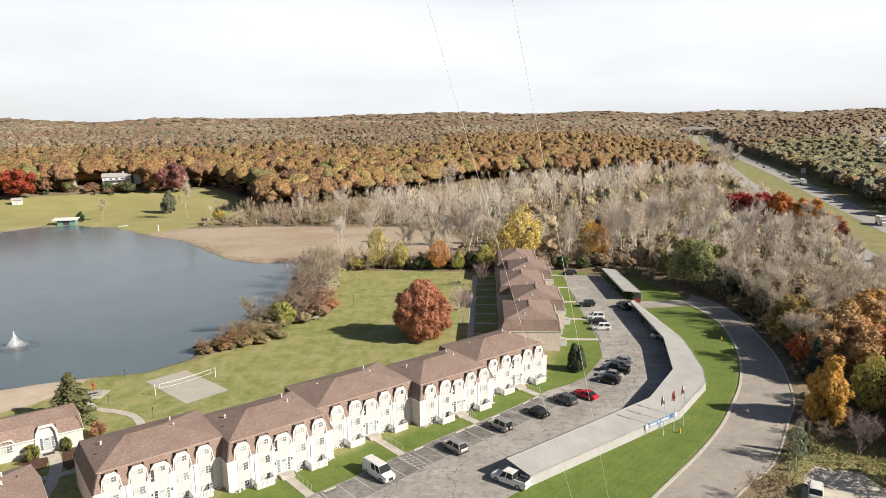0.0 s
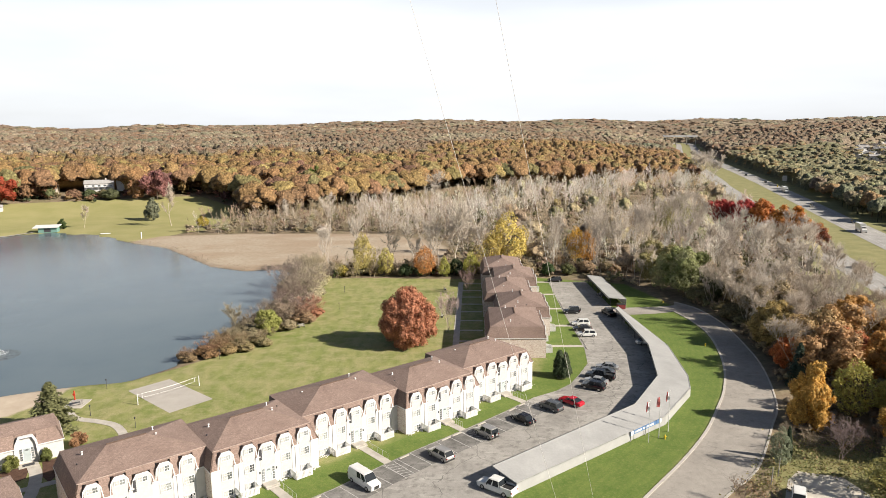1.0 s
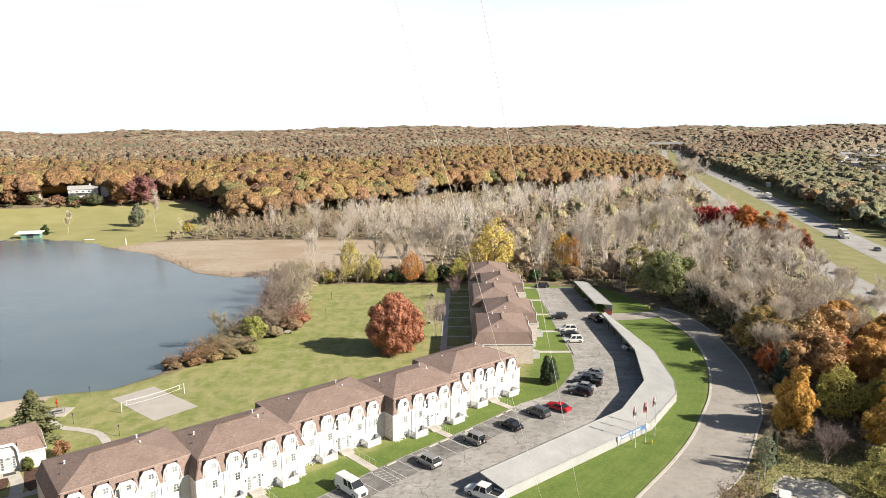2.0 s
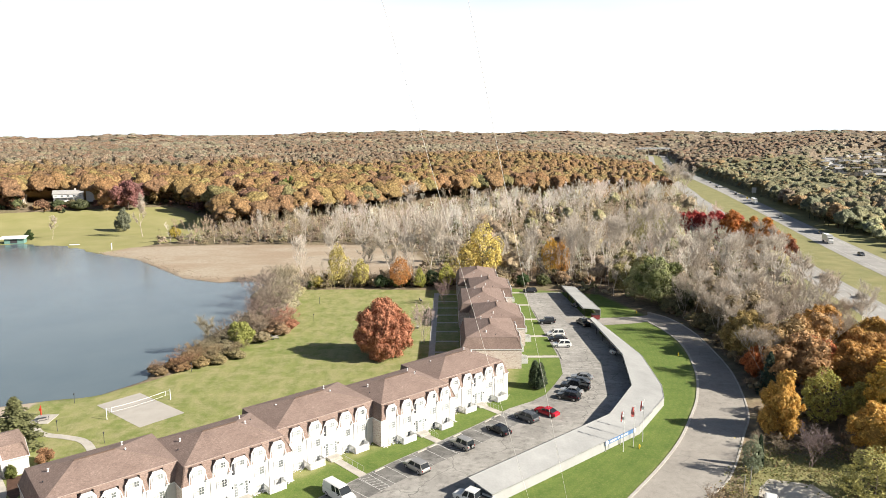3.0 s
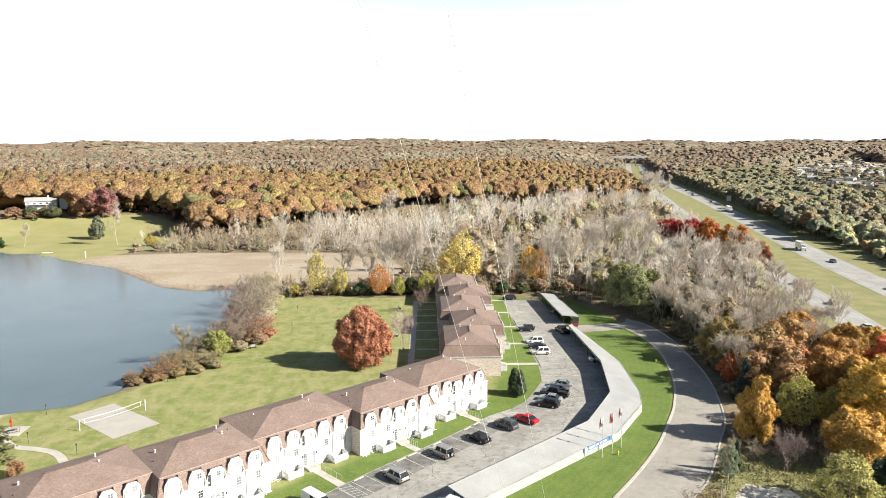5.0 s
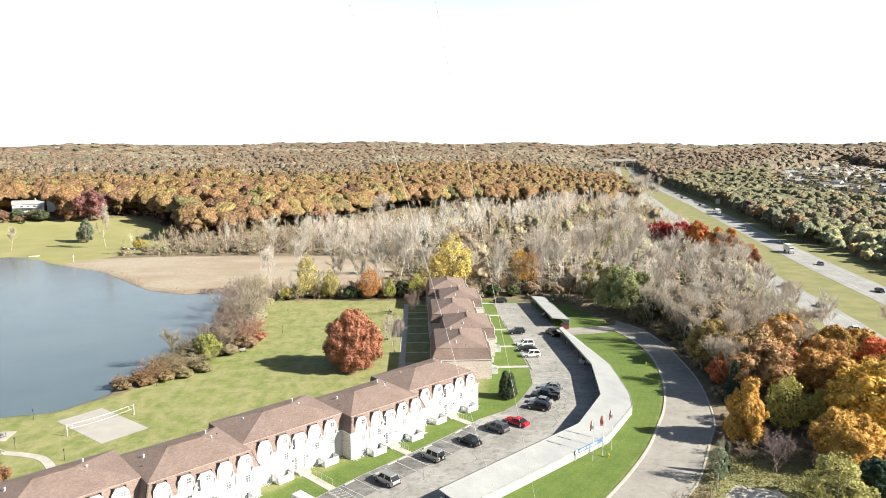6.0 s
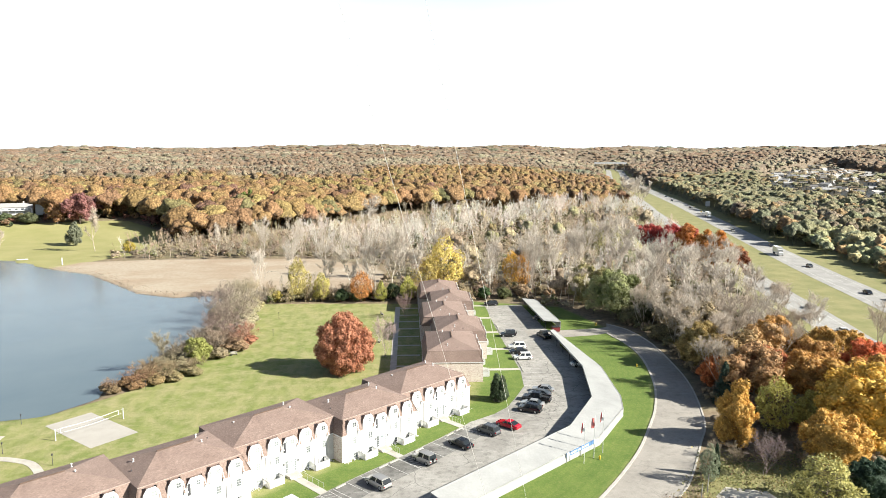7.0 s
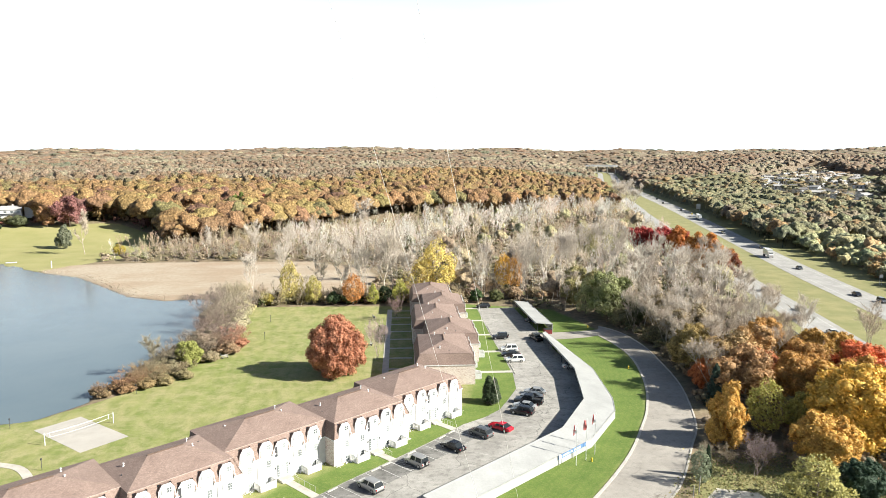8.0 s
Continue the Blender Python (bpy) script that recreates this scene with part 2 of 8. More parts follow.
def brick_material():
    k = Mat("pale_brick", 0.9)
    br = k.n.new("ShaderNodeTexBrick")
    br.inputs["Scale"].default_value = 1.0
    br.inputs["Brick Width"].default_value, br.inputs["Row Height"].default_value = 0.3, 0.1
    br.inputs["Mortar Size"].default_value = 0.012
    br.inputs["Color1"].default_value, br.inputs["Color2"].default_value = (0.36, 0.25, 0.21, 1), (0.64, 0.57, 0.52, 1)
    br.inputs["Mortar"].default_value = (0.6, 0.56, 0.51, 1)
    k.l.new(k.n.new("ShaderNodeUVMap").outputs["UV"], br.inputs["Vector"])
    k.colour(k.mix(k.ramp(k.noise(0.8, 5), 0.45, 0.75, 0, 0.5), br.outputs["Color"], (0.55, 0.49, 0.43)))
    return k.m


BRICK = brick_material()


def glass_material():
    k = Mat("window_glass", 0.04)
    k.p.inputs["Specular IOR Level"].default_value = 0.8
    k.colour(k.mix(k.ramp(k.info("Random"), 0.0, 1.0), (0.03, 0.035, 0.04), (0.28, 0.30, 0.30)))
    return k.m


GLASS = glass_material()
CURTAIN = paint("curtained_glass", (0.40, 0.41, 0.40), 0.15, var=0.25, scale=2).m
DOOR = paint("door_paint", (0.36, 0.41, 0.42), 0.5).m
EDGE = paint("drip_edge_metal", (0.37, 0.295, 0.255), 0.5).m
RIDGE = paint("ridge_shingle", (0.12, 0.08, 0.06), 0.9, var=0.3).m
BAYS_TAR = asphalt_material("tarred_bays", (0.125, 0.12, 0.112), (0.27, 0.26, 0.242), 0.4, 0.8)
COURT = paint("court_sand", (0.37, 0.345, 0.31), 0.95, var=0.12, scale=0.3, fine=6).m
STEEL = paint("galvanised_steel", (0.50, 0.50, 0.49), 0.5, 0.3).m
STONE = paint("weathered_wood", (0.32, 0.30, 0.27), 0.9, var=0.25).m
FLAG_WHITE = paint("flag_white", (0.70, 0.70, 0.70), 0.9).m
FLAG_RED = paint("flag_red", (0.50, 0.13, 0.12), 0.9).m
FLAG_BLUE = paint("flag_blue", (0.50, 0.20, 0.20), 0.9).m
SIGN_BLUE = paint("sign_blue", (0.10, 0.19, 0.36), 0.5).m
YELLOW = paint("hydrant_yellow", (0.60, 0.42, 0.03), 0.5).m
RED = paint("red_paint", (0.45, 0.04, 0.02), 0.5).m
FOAM = paint("white_water", (0.75, 0.78, 0.80), 0.5).m
RIPPLE = paint("ruffled_water", (0.09, 0.11, 0.12), 0.25, var=0.4, scale=1.0, fine=5).m
MULCH = paint("bark_mulch", (0.09, 0.05, 0.035), 0.95, var=0.4, scale=2, fine=12).m
TEAL = paint("teal_paint", (0.14, 0.26, 0.23), 0.7).m
MAROON = paint("maroon_paint", (0.16, 0.03, 0.03), 0.6).m
GRAVEL = paint("gravel", (0.46, 0.425, 0.365), 0.95, var=0.25, scale=0.4, fine=10).m


# ---- building helpers ----
def mesh_of(name, verts, faces, mat, smooth=False):
    me = bpy.data.meshes.new(name)
    me.from_pydata([tuple(v) for v in verts], [], faces)
    if mat:
        me.materials.append(mat)
    if smooth:
        me.shade_smooth()
    me.update()
    return me


def tri_mesh(name, v, f, mat, attrs=(), colours=(), smooth=False):
    """A mesh from arrays: n x 3 places, m x 3 corners, and values for each place."""
    me = bpy.data.meshes.new(name)
    v, f = np.asarray(v, np.float32), np.asarray(f, np.int32)
    me.vertices.add(len(v))
    me.vertices.foreach_set("co", v.ravel())
    me.loops.add(f.size)
    me.loops.foreach_set("vertex_index", f.ravel())
    me.polygons.add(len(f))
    me.polygons.foreach_set("loop_start", np.arange(0, f.size, 3, dtype=np.int32))
    me.polygons.foreach_set("loop_total", np.full(len(f), 3, np.int32))
    for key, val in attrs:
        me.attributes.new(key, "FLOAT", "POINT").data.foreach_set("value", np.asarray(val, np.float32))
    for key, val in colours:
        c = np.ones((len(v), 4), np.float32)
        c[:, :3] = val
        me.attributes.new(key, "FLOAT_COLOR", "POINT").data.foreach_set("color", c.ravel())
    if mat:
        me.materials.append(mat)
    me.update(calc_edges=True)
    if smooth:
        me.shade_smooth()
    return me


def part(name, me, parent, label="", m=None):
    ob = new(name, me)
    ob.parent = parent
    if m is not None:
        ob.matrix_local = m
    if label:
        ob["label"] = label
    return ob


def box(bm, x0, x1, y0, y1, z0, z1):
    vs = [bm.verts.new((x, y, z)) for z in (z0, z1) for y in (y0, y1) for x in (x0, x1)]
    for f in ((0, 2, 3, 1), (4, 5, 7, 6), (0, 1, 5, 4), (2, 6, 7, 3), (0, 4, 6, 2), (1, 3, 7, 5)):
        bm.faces.new([vs[i] for i in f])


def prism(bm, pts, a, b):
    """A slab between two rings: pts is a ring, moved by vectors a and b."""
    lo = [bm.verts.new(Vector(p) + Vector(a)) for p in pts]
    hi = [bm.verts.new(Vector(p) + Vector(b)) for p in pts]
    n = len(pts)
    bm.faces.new(lo[::-1])
    bm.faces.new(hi)
    for i in range(n):
        bm.faces.new((lo[i], lo[(i + 1) % n], hi[(i + 1) % n], hi[i]))


def tube(bm, a, b, r0, r1, n=6):
    a, b = Vector(a), Vector(b)
    q = (b - a).to_track_quat("Z", "Y")
    rings = []
    for p, r in ((a, r0), (b, r1)):
        rings.append([bm.verts.new(p + q @ Vector((r * math.cos(6.2832 * i / n), r * math.sin(6.2832 * i / n), 0))) for i in range(n)])
    for i in range(n):
        bm.faces.new((rings[0][i], rings[0][(i + 1) % n], rings[1][(i + 1) % n], rings[1][i]))
    bm.faces.new(rings[0][::-1])
    bm.faces.new(rings[1])


def done(bm, name, mat, uv=False):
    bmesh.ops.recalc_face_normals(bm, faces=bm.faces)
    if uv:
        lay = bm.loops.layers.uv.new("UVMap")
        for f in bm.faces:
            n = f.normal
            side = Vector((0, 0, 1)).cross(n)
            side = side.normalized() if side.length > 0.01 else Vector((1, 0, 0))
            up = n.cross(side)
            for lp in f.loops:
                lp[lay].uv = (lp.vert.co.dot(side), lp.vert.co.dot(up))
    me = bpy.data.meshes.new(name)
    bm.to_mesh(me)
    bm.free()
    me.materials.append(mat)
    return me


def boxes(name, mat, items, uv=False):
    bm = bmesh.new()
    for it in items:
        box(bm, *it)
    return done(bm, name, mat, uv)


def smooth_line(pts, step=2.0):
    """A rounded line through the points."""
    p = [np.array(q, float) for q in pts]
    p = [2 * p[0] - p[1]] + p + [2 * p[-1] - p[-2]]
    out = []
    for a, b, c, d in zip(p, p[1:], p[2:], p[3:]):
        n = max(1, int(np.linalg.norm(c - b) / step))
        for i in range(n):
            t = i / n
            out.append(0.5 * (2 * b + (c - a) * t + (2 * a - 5 * b + 4 * c - d) * t * t + (3 * b - a - 3 * c + d) * t ** 3))
    out.append(p[-2])
    return np.array(out)


def normals_of(line):
    d = np.gradient(line, axis=0)
    d /= np.linalg.norm(d, axis=1)[:, None]
    return np.stack([-d[:, 1], d[:, 0]], 1)


def strip(name, left, right, z, mat, thick=0.0):
    """A ribbon between two lines of equal length."""
    n = len(left)
    zz = np.full(n, z) if np.isscalar(z) else z
    v = [(*p, h) for p, h in zip(left, zz)] + [(*p, h) for p, h in zip(right, zz)]
    f = [(i, i + n, i + n + 1, i + 1) for i in range(n - 1)]
    if thick:
        k = len(v)
        v += [(x, y, h - thick) for x, y, h in v]
        for s in (0, n):
            f += [(s + i, s + i + 1, k + s + i + 1, k + s + i) for i in range(n - 1)]
        f += [(0, n, k + n, k), (n - 1, 2 * n - 1, k + 2 * n - 1, k + n - 1)]
    return mesh_of(name, v, f, mat)


def poly_sheet(name, ring, z, mat):
    bm = bmesh.new()
    vs = [bm.verts.new((x, y, z)) for x, y in ring]
    bm.faces.new(vs)
    bmesh.ops.triangulate(bm, faces=bm.faces)
    bmesh.ops.recalc_face_normals(bm, faces=bm.faces)
    for f in bm.faces:
        if f.normal.z < 0:
            f.normal_flip()
    me = bpy.data.meshes.new(name)
    bm.to_mesh(me)
    bm.free()
    me.materials.append(mat)
    return me


def edge_distance(px, py, ring):
    """Signed distance to a ring, positive inside."""
    ring = np.array(ring, float)
    a, b = ring, np.roll(ring, -1, 0)
    best = np.full(px.shape, 1e9)
    inside = np.zeros(px.shape, bool)
    for (ax, ay), (bx, by) in zip(a, b):
        ex, ey = bx - ax, by - ay
        t = np.clip(((px - ax) * ex + (py - ay) * ey) / (ex * ex + ey * ey + 1e-9), 0, 1)
        best = np.minimum(best, np.hypot(px - ax - t * ex, py - ay - t * ey))
        if ay != by:
            hit = ((ay > py) != (by > py)) & (px < ex * (py - ay) / (by - ay) + ax)
            inside ^= hit
    return np.where(inside, best, -best)


def line_distance(px, py, line):
    best = np.full(px.shape, 1e9)
    for (ax, ay), (bx, by) in zip(line[:-1], line[1:]):
        ex, ey = bx - ax, by - ay
        t = np.clip(((px - ax) * ex + (py - ay) * ey) / (ex * ex + ey * ey + 1e-9), 0, 1)
        best = np.minimum(best, np.hypot(px - ax - t * ex, py - ay - t * ey))
    return best


def ease(x, a, b):
    t = np.clip((x - a) / (b - a), 0, 1)
    return t * t * (3 - 2 * t)


# ---- the plan ----
LAKE = [(-86, 123.1), (-73.3, 128.2), (-61, 131.2), (-54.6, 139.3), (-55.5, 145.6), (-52.4, 155.6), (-50.9, 169.7),
        (-46.5, 183.3), (-46, 199.4), (-49.7, 214.5), (-48.5, 231.7), (-53.9, 238.7), (-65.6, 236.5), (-80.5, 245.4),
        (-91.8, 260.3), (-113, 287), (-130, 298.3), (-159.4, 322.9), (-186.3, 332.2), (-198.6, 324.4), (-212, 314),
        (-260, 306), (-330, 270), (-340, 180), (-260, 110), (-150, 92), (-104, 113)]
LAWN = [(-150, 60), (-150, 90), (-86, 121), (-73, 128), (-61, 131), (-53, 138), (-44, 150), (-40, 168), (-36, 190), (-35, 222),
        (-16, 221), (9.4, 218), (36, 214), (62, 207), (67, 184), (66, 175), (67.5, 165.3), (67.2, 155), (65.1, 144.6),
        (61.3, 132.2), (56.1, 120.3), (51, 111.5), (45.4, 102.7), (38.2, 93.5), (32.7, 87.1), (27.9, 81.9), (10, 62), (-10, 40), (-120, 40)]
LUSH = [(-40, 60), (-30, 84), (-4, 104), (19, 125), (25, 139), (27, 222), (62, 207), (67, 184), (67.5, 165), (65, 144),
        (56, 120), (45, 102), (28, 82), (10, 62)]
REED = [(-47, 240), (-54, 237), (-65.6, 235), (-81, 244), (-93, 259), (-114, 286), (-135, 300), (-126, 318), (-90, 321),
        (-49, 317), (-22, 315), (4, 292), (10, 259), (-4, 247), (-30, 243)]
FARLAWN = [(-128, 297), (-159, 321), (-186, 330), (-199, 322), (-212, 312), (-262, 304), (-340, 310), (-340, 405), (-263, 402),
           (-208, 428), (-150, 446), (-112, 405), (-104, 345), (-122, 322)]
SAND = [(-110, 108), (-86, 122), (-73, 129), (-70.5, 127), (-71.5, 121), (-75, 115), (-80, 110), (-95, 100)]
DIRT = [(47, 80), (50, 92), (56, 96), (62, 84), (60, 70), (46, 70)]
FAR_LANES = smooth_line([(140, 80), (157, 150), (171, 199), (197, 290), (268, 515), (300, 620), (440, 1090), (612, 1565), (650, 1690), (648, 1790), (600, 1900)], 12)
NEAR_LANES = smooth_line([(107, 60), (121, 130), (137, 188), (163, 285), (232, 520), (266, 625), (410, 1090), (585, 1575), (620, 1690), (618, 1780), (574, 1880)], 12)
BARE_WOOD = [(-122, 326), (-90, 322), (-49, 319), (-20, 317), (7, 294), (12, 262), (-2, 246), (-34, 240), (-36, 226), (12, 221), (45, 217),
             (74, 196), (78, 150), (74, 120), (80, 100), (108, 100), (122, 190), (150, 285), (222, 520), (190, 545), (50, 520), (-55, 410), (-112, 348)]
KERB_L = smooth_line([(6, 55), (17, 69), (27.9, 81.9), (38.2, 93.5), (45.4, 102.7), (51, 111.5), (56.1, 120.3), (61.3, 132.2), (65.1, 144.6), (67.2, 155), (67.5, 165.3), (66.2, 175)], 2)
ROAD_R = smooth_line([(18, 50), (28, 68), (38.3, 81.7), (47.5, 90.4), (56.9, 104.5), (62.3, 113.5), (68.8, 131.9), (72, 147.5), (74, 164.1), (73, 177.5), (69.5, 184.5)], 2)



def hill(x, y):
    """The height of the land."""
    r = np.hypot(x, y)
    n1 = np.sin(x * 0.0031 + 1.3) * np.cos(y * 0.0027 + 0.4) + 0.5 * np.sin(x * 0.0083 + y * 0.0061) + 0.35 * np.cos(y * 0.0127 - x * 0.0049 + 2.0)
    up = 9 * ease(r, 380, 520) + 6 * ease(r, 560, 900) + 10 * ease(r, 1100, 1700) + 20 * ease(r, 1700, 2700) + n1 * (1 + 5 * ease(r, 700, 1500) + 5 * ease(r, 1500, 2600)) * ease(r, 420, 700)
    d = np.minimum(line_distance(x, y, FAR_LANES[::4]), line_distance(x, y, NEAR_LANES[::4]))
    up = up * ease(d, 25, 190)
    wet = edge_distance(x, y, BARE_WOOD)
    up = up * ease(-wet, -40, 60)
    lake = edge_distance(x, y, LAKE)
    lane_x = np.interp(y, [81.7, 90.4, 104.5, 113.5, 131.9, 147.5, 164.1, 177.5], [38.3, 47.5, 56.9, 62.3, 68.8, 72, 74, 73])
    high_x = np.interp(y, NEAR_LANES[:, 1], NEAR_LANES[:, 0])
    hollow = 1.0 * ease(x - lane_x, 2.0, 9.0) * ease(high_x - x, 9, 20) * ease(y, 92, 106) * (1 - ease(y, 160, 190))  # the wooded hollow below the lane
    return up * ease(-lake, 20, 110) + np.clip(-lake * 0.3 - 0.3, -1.6, 0) - hollow


# ---- the ground, one sheet to the horizon ----
angles = np.radians(np.concatenate([np.arange(-180, -52, 4), np.arange(-50, 54, 0.55), np.arange(56, 180, 4)]))
radii = np.concatenate([[0.0, 20, 40, 55], np.arange(60, 340, 2.2), np.geomspace(342, 4800, 62)])
ga, gr = np.meshgrid(angles, radii)
gx, gy = gr * np.sin(ga), gr * np.cos(ga)
gz = hill(gx, gy)
na, nr = len(angles), len(radii)
idx = np.arange(na * nr).reshape(nr, na)
nxt = np.roll(idx, -1, 1)
q = np.stack([idx[:-1], nxt[:-1], nxt[1:], idx[1:]], -1).reshape(-1, 4)
gf = np.concatenate([q[:, [0, 2, 1]], q[:, [0, 3, 2]]])
verge_d = 30 - np.minimum(line_distance(gx, gy, FAR_LANES[::3]), line_distance(gx, gy, NEAR_LANES[::3]) + 8)
verge_d = np.maximum(verge_d, edge_distance(gx, gy, DIRT))
verge_d = np.maximum(verge_d, edge_distance(gx, gy, [(42, 62), (50, 90), (56, 98), (64, 97), (74, 90), (88, 84), (100, 70), (70, 52)]))
ground = new("ground", tri_mesh("ground", np.stack([gx, gy, gz], -1).reshape(-1, 3), gf, GROUND,
             [(k, np.clip(v, -20, 20).ravel()) for k, v in (
                 ("d_lawn", edge_distance(gx, gy, LAWN)), ("d_lush", edge_distance(gx, gy, LUSH)), ("d_reed", edge_distance(gx, gy, REED)),
                 ("d_farlawn", edge_distance(gx, gy, FARLAWN)), ("d_sand", edge_distance(gx, gy, SAND)),
                 ("d_verge", verge_d), ("d_kerb", line_distance(gx, gy, KERB_L[::3])), ("d_lake", edge_distance(gx, gy, LAKE)))]))
ground.data.shade_smooth()
tagged(ground, "mown autumn lawns, reed marsh and leaf litter", "ground", kind="structure")
ring = [(x * 1.0, y * 1.0) for x, y in LAKE]
cxl, cyl = -150, 210
lake = new("water", poly_sheet("water", [(cxl + (x - cxl) * 1.03, cyl + (y - cyl) * 1.03) for x, y in ring], -0.3, WATER))
tagged(lake, "calm grey-blue lake with faint ripples", "lake", kind="structure")

# ---- roads and the parking lot ----



def resample(line, n):
    s = np.concatenate([[0], np.cumsum(np.linalg.norm(np.diff(line, axis=0), axis=1))])
    u = np.linspace(0, s[-1], n)
    return np.stack([np.interp(u, s, line[:, 0]), np.interp(u, s, line[:, 1])], 1)


road_l, road_r = resample(KERB_L, 70), resample(ROAD_R, 70)
tagged(new("road", strip("road", road_l, road_r, 0.03, ROAD)), "worn grey asphalt lane with shadows of trees", "road", kind="structure")
nk = normals_of(road_l)
tagged(new("kerb", strip("kerb", road_l + nk * 0.45, road_l, 0.13, CONCRETE, 0.13)), "pale concrete kerb along the lane", "kerb", kind="structure")
nk = normals_of(road_r)
tagged(new("kerb", strip("kerb", road_r, road_r - nk * 0.3, 0.12, CONCRETE, 0.12)), "stained concrete kerb under the trees", "kerb", kind="structure")
drive_a = smooth_line([(44, 180.5), (56.7, 179.4), (68, 181), (70, 184)], 2)
drive_b = smooth_line([(44, 172), (56.9, 172.6), (63, 173.6), (66.5, 175)], 2)
tagged(new("road", strip("road", resample(drive_a, 16), resample(drive_b, 16), 0.026, ROAD)), "grey asphalt drive into the parking lot", "road", kind="structure")
LOT_W = [(-60, 45), (-18.1, 84), (-13.6, 87.8), (-7.6, 93.8), (-2.5, 98.6), (5.4, 105.4), (12.2, 111.5), (19.1, 118.3), (24, 121.4), (27.4, 124.7),
         (30.1, 129.5), (33.4, 135.9), (35, 145.8), (35.6, 160.9), (36.1, 173.6), (36.9, 188.4), (38.1, 205.7), (38.4, 211.5)]
LOT_E = [(50.5, 211.2), (50.5, 181), (52, 177), (52, 172), (49.8, 165), (50.5, 150), (50.0, 135), (47.8, 122), (42.5, 112), (31, 100.5), (11.5, 85.4), (-8, 68), (-40, 38)]
tagged(new("parking_lot", poly_sheet("parking_lot", LOT_W + LOT_E, 0.022, LOT)), "cracked grey asphalt parking lot", "parking lot", kind="structure")
for nm, lanes, w in (("road", FAR_LANES, 6.9), ("road", NEAR_LANES, 5.6)):
    nn = normals_of(lanes)
    tagged(new(nm, strip(nm, lanes - nn * w, lanes + nn * w, 0.06 + hill(lanes[:, 0], lanes[:, 1]), HIGHWAY)), "pale concrete highway carriageway", "highway", kind="structure")
    for off in (-w + 2.2, w - 3.0):
        tagged(new("road_line", strip("road_line", lanes + nn * (off - 0.12), lanes + nn * (off + 0.12), 0.075 + hill(lanes[:, 0], lanes[:, 1]), LINE)),
               "solid painted edge line of the highway", "road line", kind="structure")


# ---- carports ----
def carport(outer, inner, label, zo=1.7, zi=2.7):
    """A long roof on posts, closed on its outer side by panels. outer and inner are the eaves on the plan."""
    top = new("carport")
    tagged(top, label, "carport")
    n = len(outer)
    for i in range(n - 1):
        a, b, c, d = outer[i], outer[i + 1], inner[i + 1], inner[i]
        bm = bmesh.new()
        prism(bm, [(*a, zo), (*b, zo), (*c, zi), (*d, zi)], (0, 0, -0.12), (0, 0, 0))
        part("roof", done(bm, "roof", CARPORT), top)
        bm = bmesh.new()
        dv = (Vector(b) - Vector(a)).normalized()
        nv = Vector((-dv.y, dv.x)) * 0.08
        prism(bm, [(*a, 0.1), (*b, 0.1), (b[0] + nv.x, b[1] + nv.y, 0.1), (a[0] + nv.x, a[1] + nv.y, 0.1)], (0, 0, 0), (0, 0, zo - 0.02))
        part("panel", done(bm, "panel", CARWALL), top, "pale metal panel wall")
        bm = bmesh.new()
        dv = (Vector(c) - Vector(d)).normalized()
        nv = Vector((-dv.y, dv.x)) * 0.06
        prism(bm, [(*d, zi), (*c, zi), (c[0] + nv.x, c[1] + nv.y, zi), (d[0] + nv.x, d[1] + nv.y, zi)], (0, 0, -0.42), (0, 0, 0.04))
        part("fascia", done(bm, "fascia", CARPORT), top)
        m = max(2, int((Vector(c) - Vector(d)).length / 5.5))
        for j in range(m + 1):
            p = Vector(d).lerp(Vector(c), (j + 0.15) / (m + 0.3))
            p = p + (Vector(a).lerp(Vector(b), j / m) - p) * 0.12
            part("post", boxes("post", DARK, [(p.x - 0.06, p.x + 0.06, p.y - 0.06, p.y + 0.06, 0.02, zi - 0.2)]), top)
    return top


carport([(11.6, 85.0), (39.4, 105.6), (48.2, 117.4), (50.1, 123.5), (52.6, 141.8), (50.8, 174.6)],
        [(8.6, 88.0), (35.0, 108.3), (43.4, 121.4), (44.6, 126.5), (47.7, 140.2), (48.6, 169.8)], "long bent carport with a grey metal roof and pale panel back")
carport([(54.5, 180.0), (54.7, 208.9)], [(49.7, 180.2), (50.3, 209.2)], "straight carport with a grey ribbed metal roof", 2.3, 2.75)


# ---- apartment houses ----
UW, UD, ZE, ZT, ZR = 16.07, 13.0, 4.5, 6.85, 8.55
BAYS = [(2.2, 1.9, 6.6), (5.4, 1.9, 6.6), (8.1, 2.2, 6.1), (10.9, 1.9, 6.6), (13.9, 1.9, 6.6)]


YB = 0.07  # the front of the bays


def slope_y(z):
    """How far back the front skirt lies at height z."""
    return -0.12 + (z - ZE) * 1.02 / (ZT - ZE)


def frame_ring(bm, x0, x1, z0, z1, t, y0, y1):
    """A four-sided frame in one piece."""
    rings = []
    for y in (y0, y1):
        rings.append([[bm.verts.new((x, y, z)) for x, z in ((x0 + g, z0 + g), (x1 - g, z0 + g), (x1 - g, z1 - g), (x0 + g, z1 - g))] for g in (0, t)])
    (fo, fi), (bo, bi) = rings
    for i in range(4):
        j = (i + 1) % 4
        for quad in ((fo[i], fo[j], fi[j], fi[i]), (bo[j], bo[i], bi[i], bi[j]), (fo[j], fo[i], bo[i], bo[j]), (fi[i], fi[j], bi[j], bi[i])):
            bm.faces.new(quad)


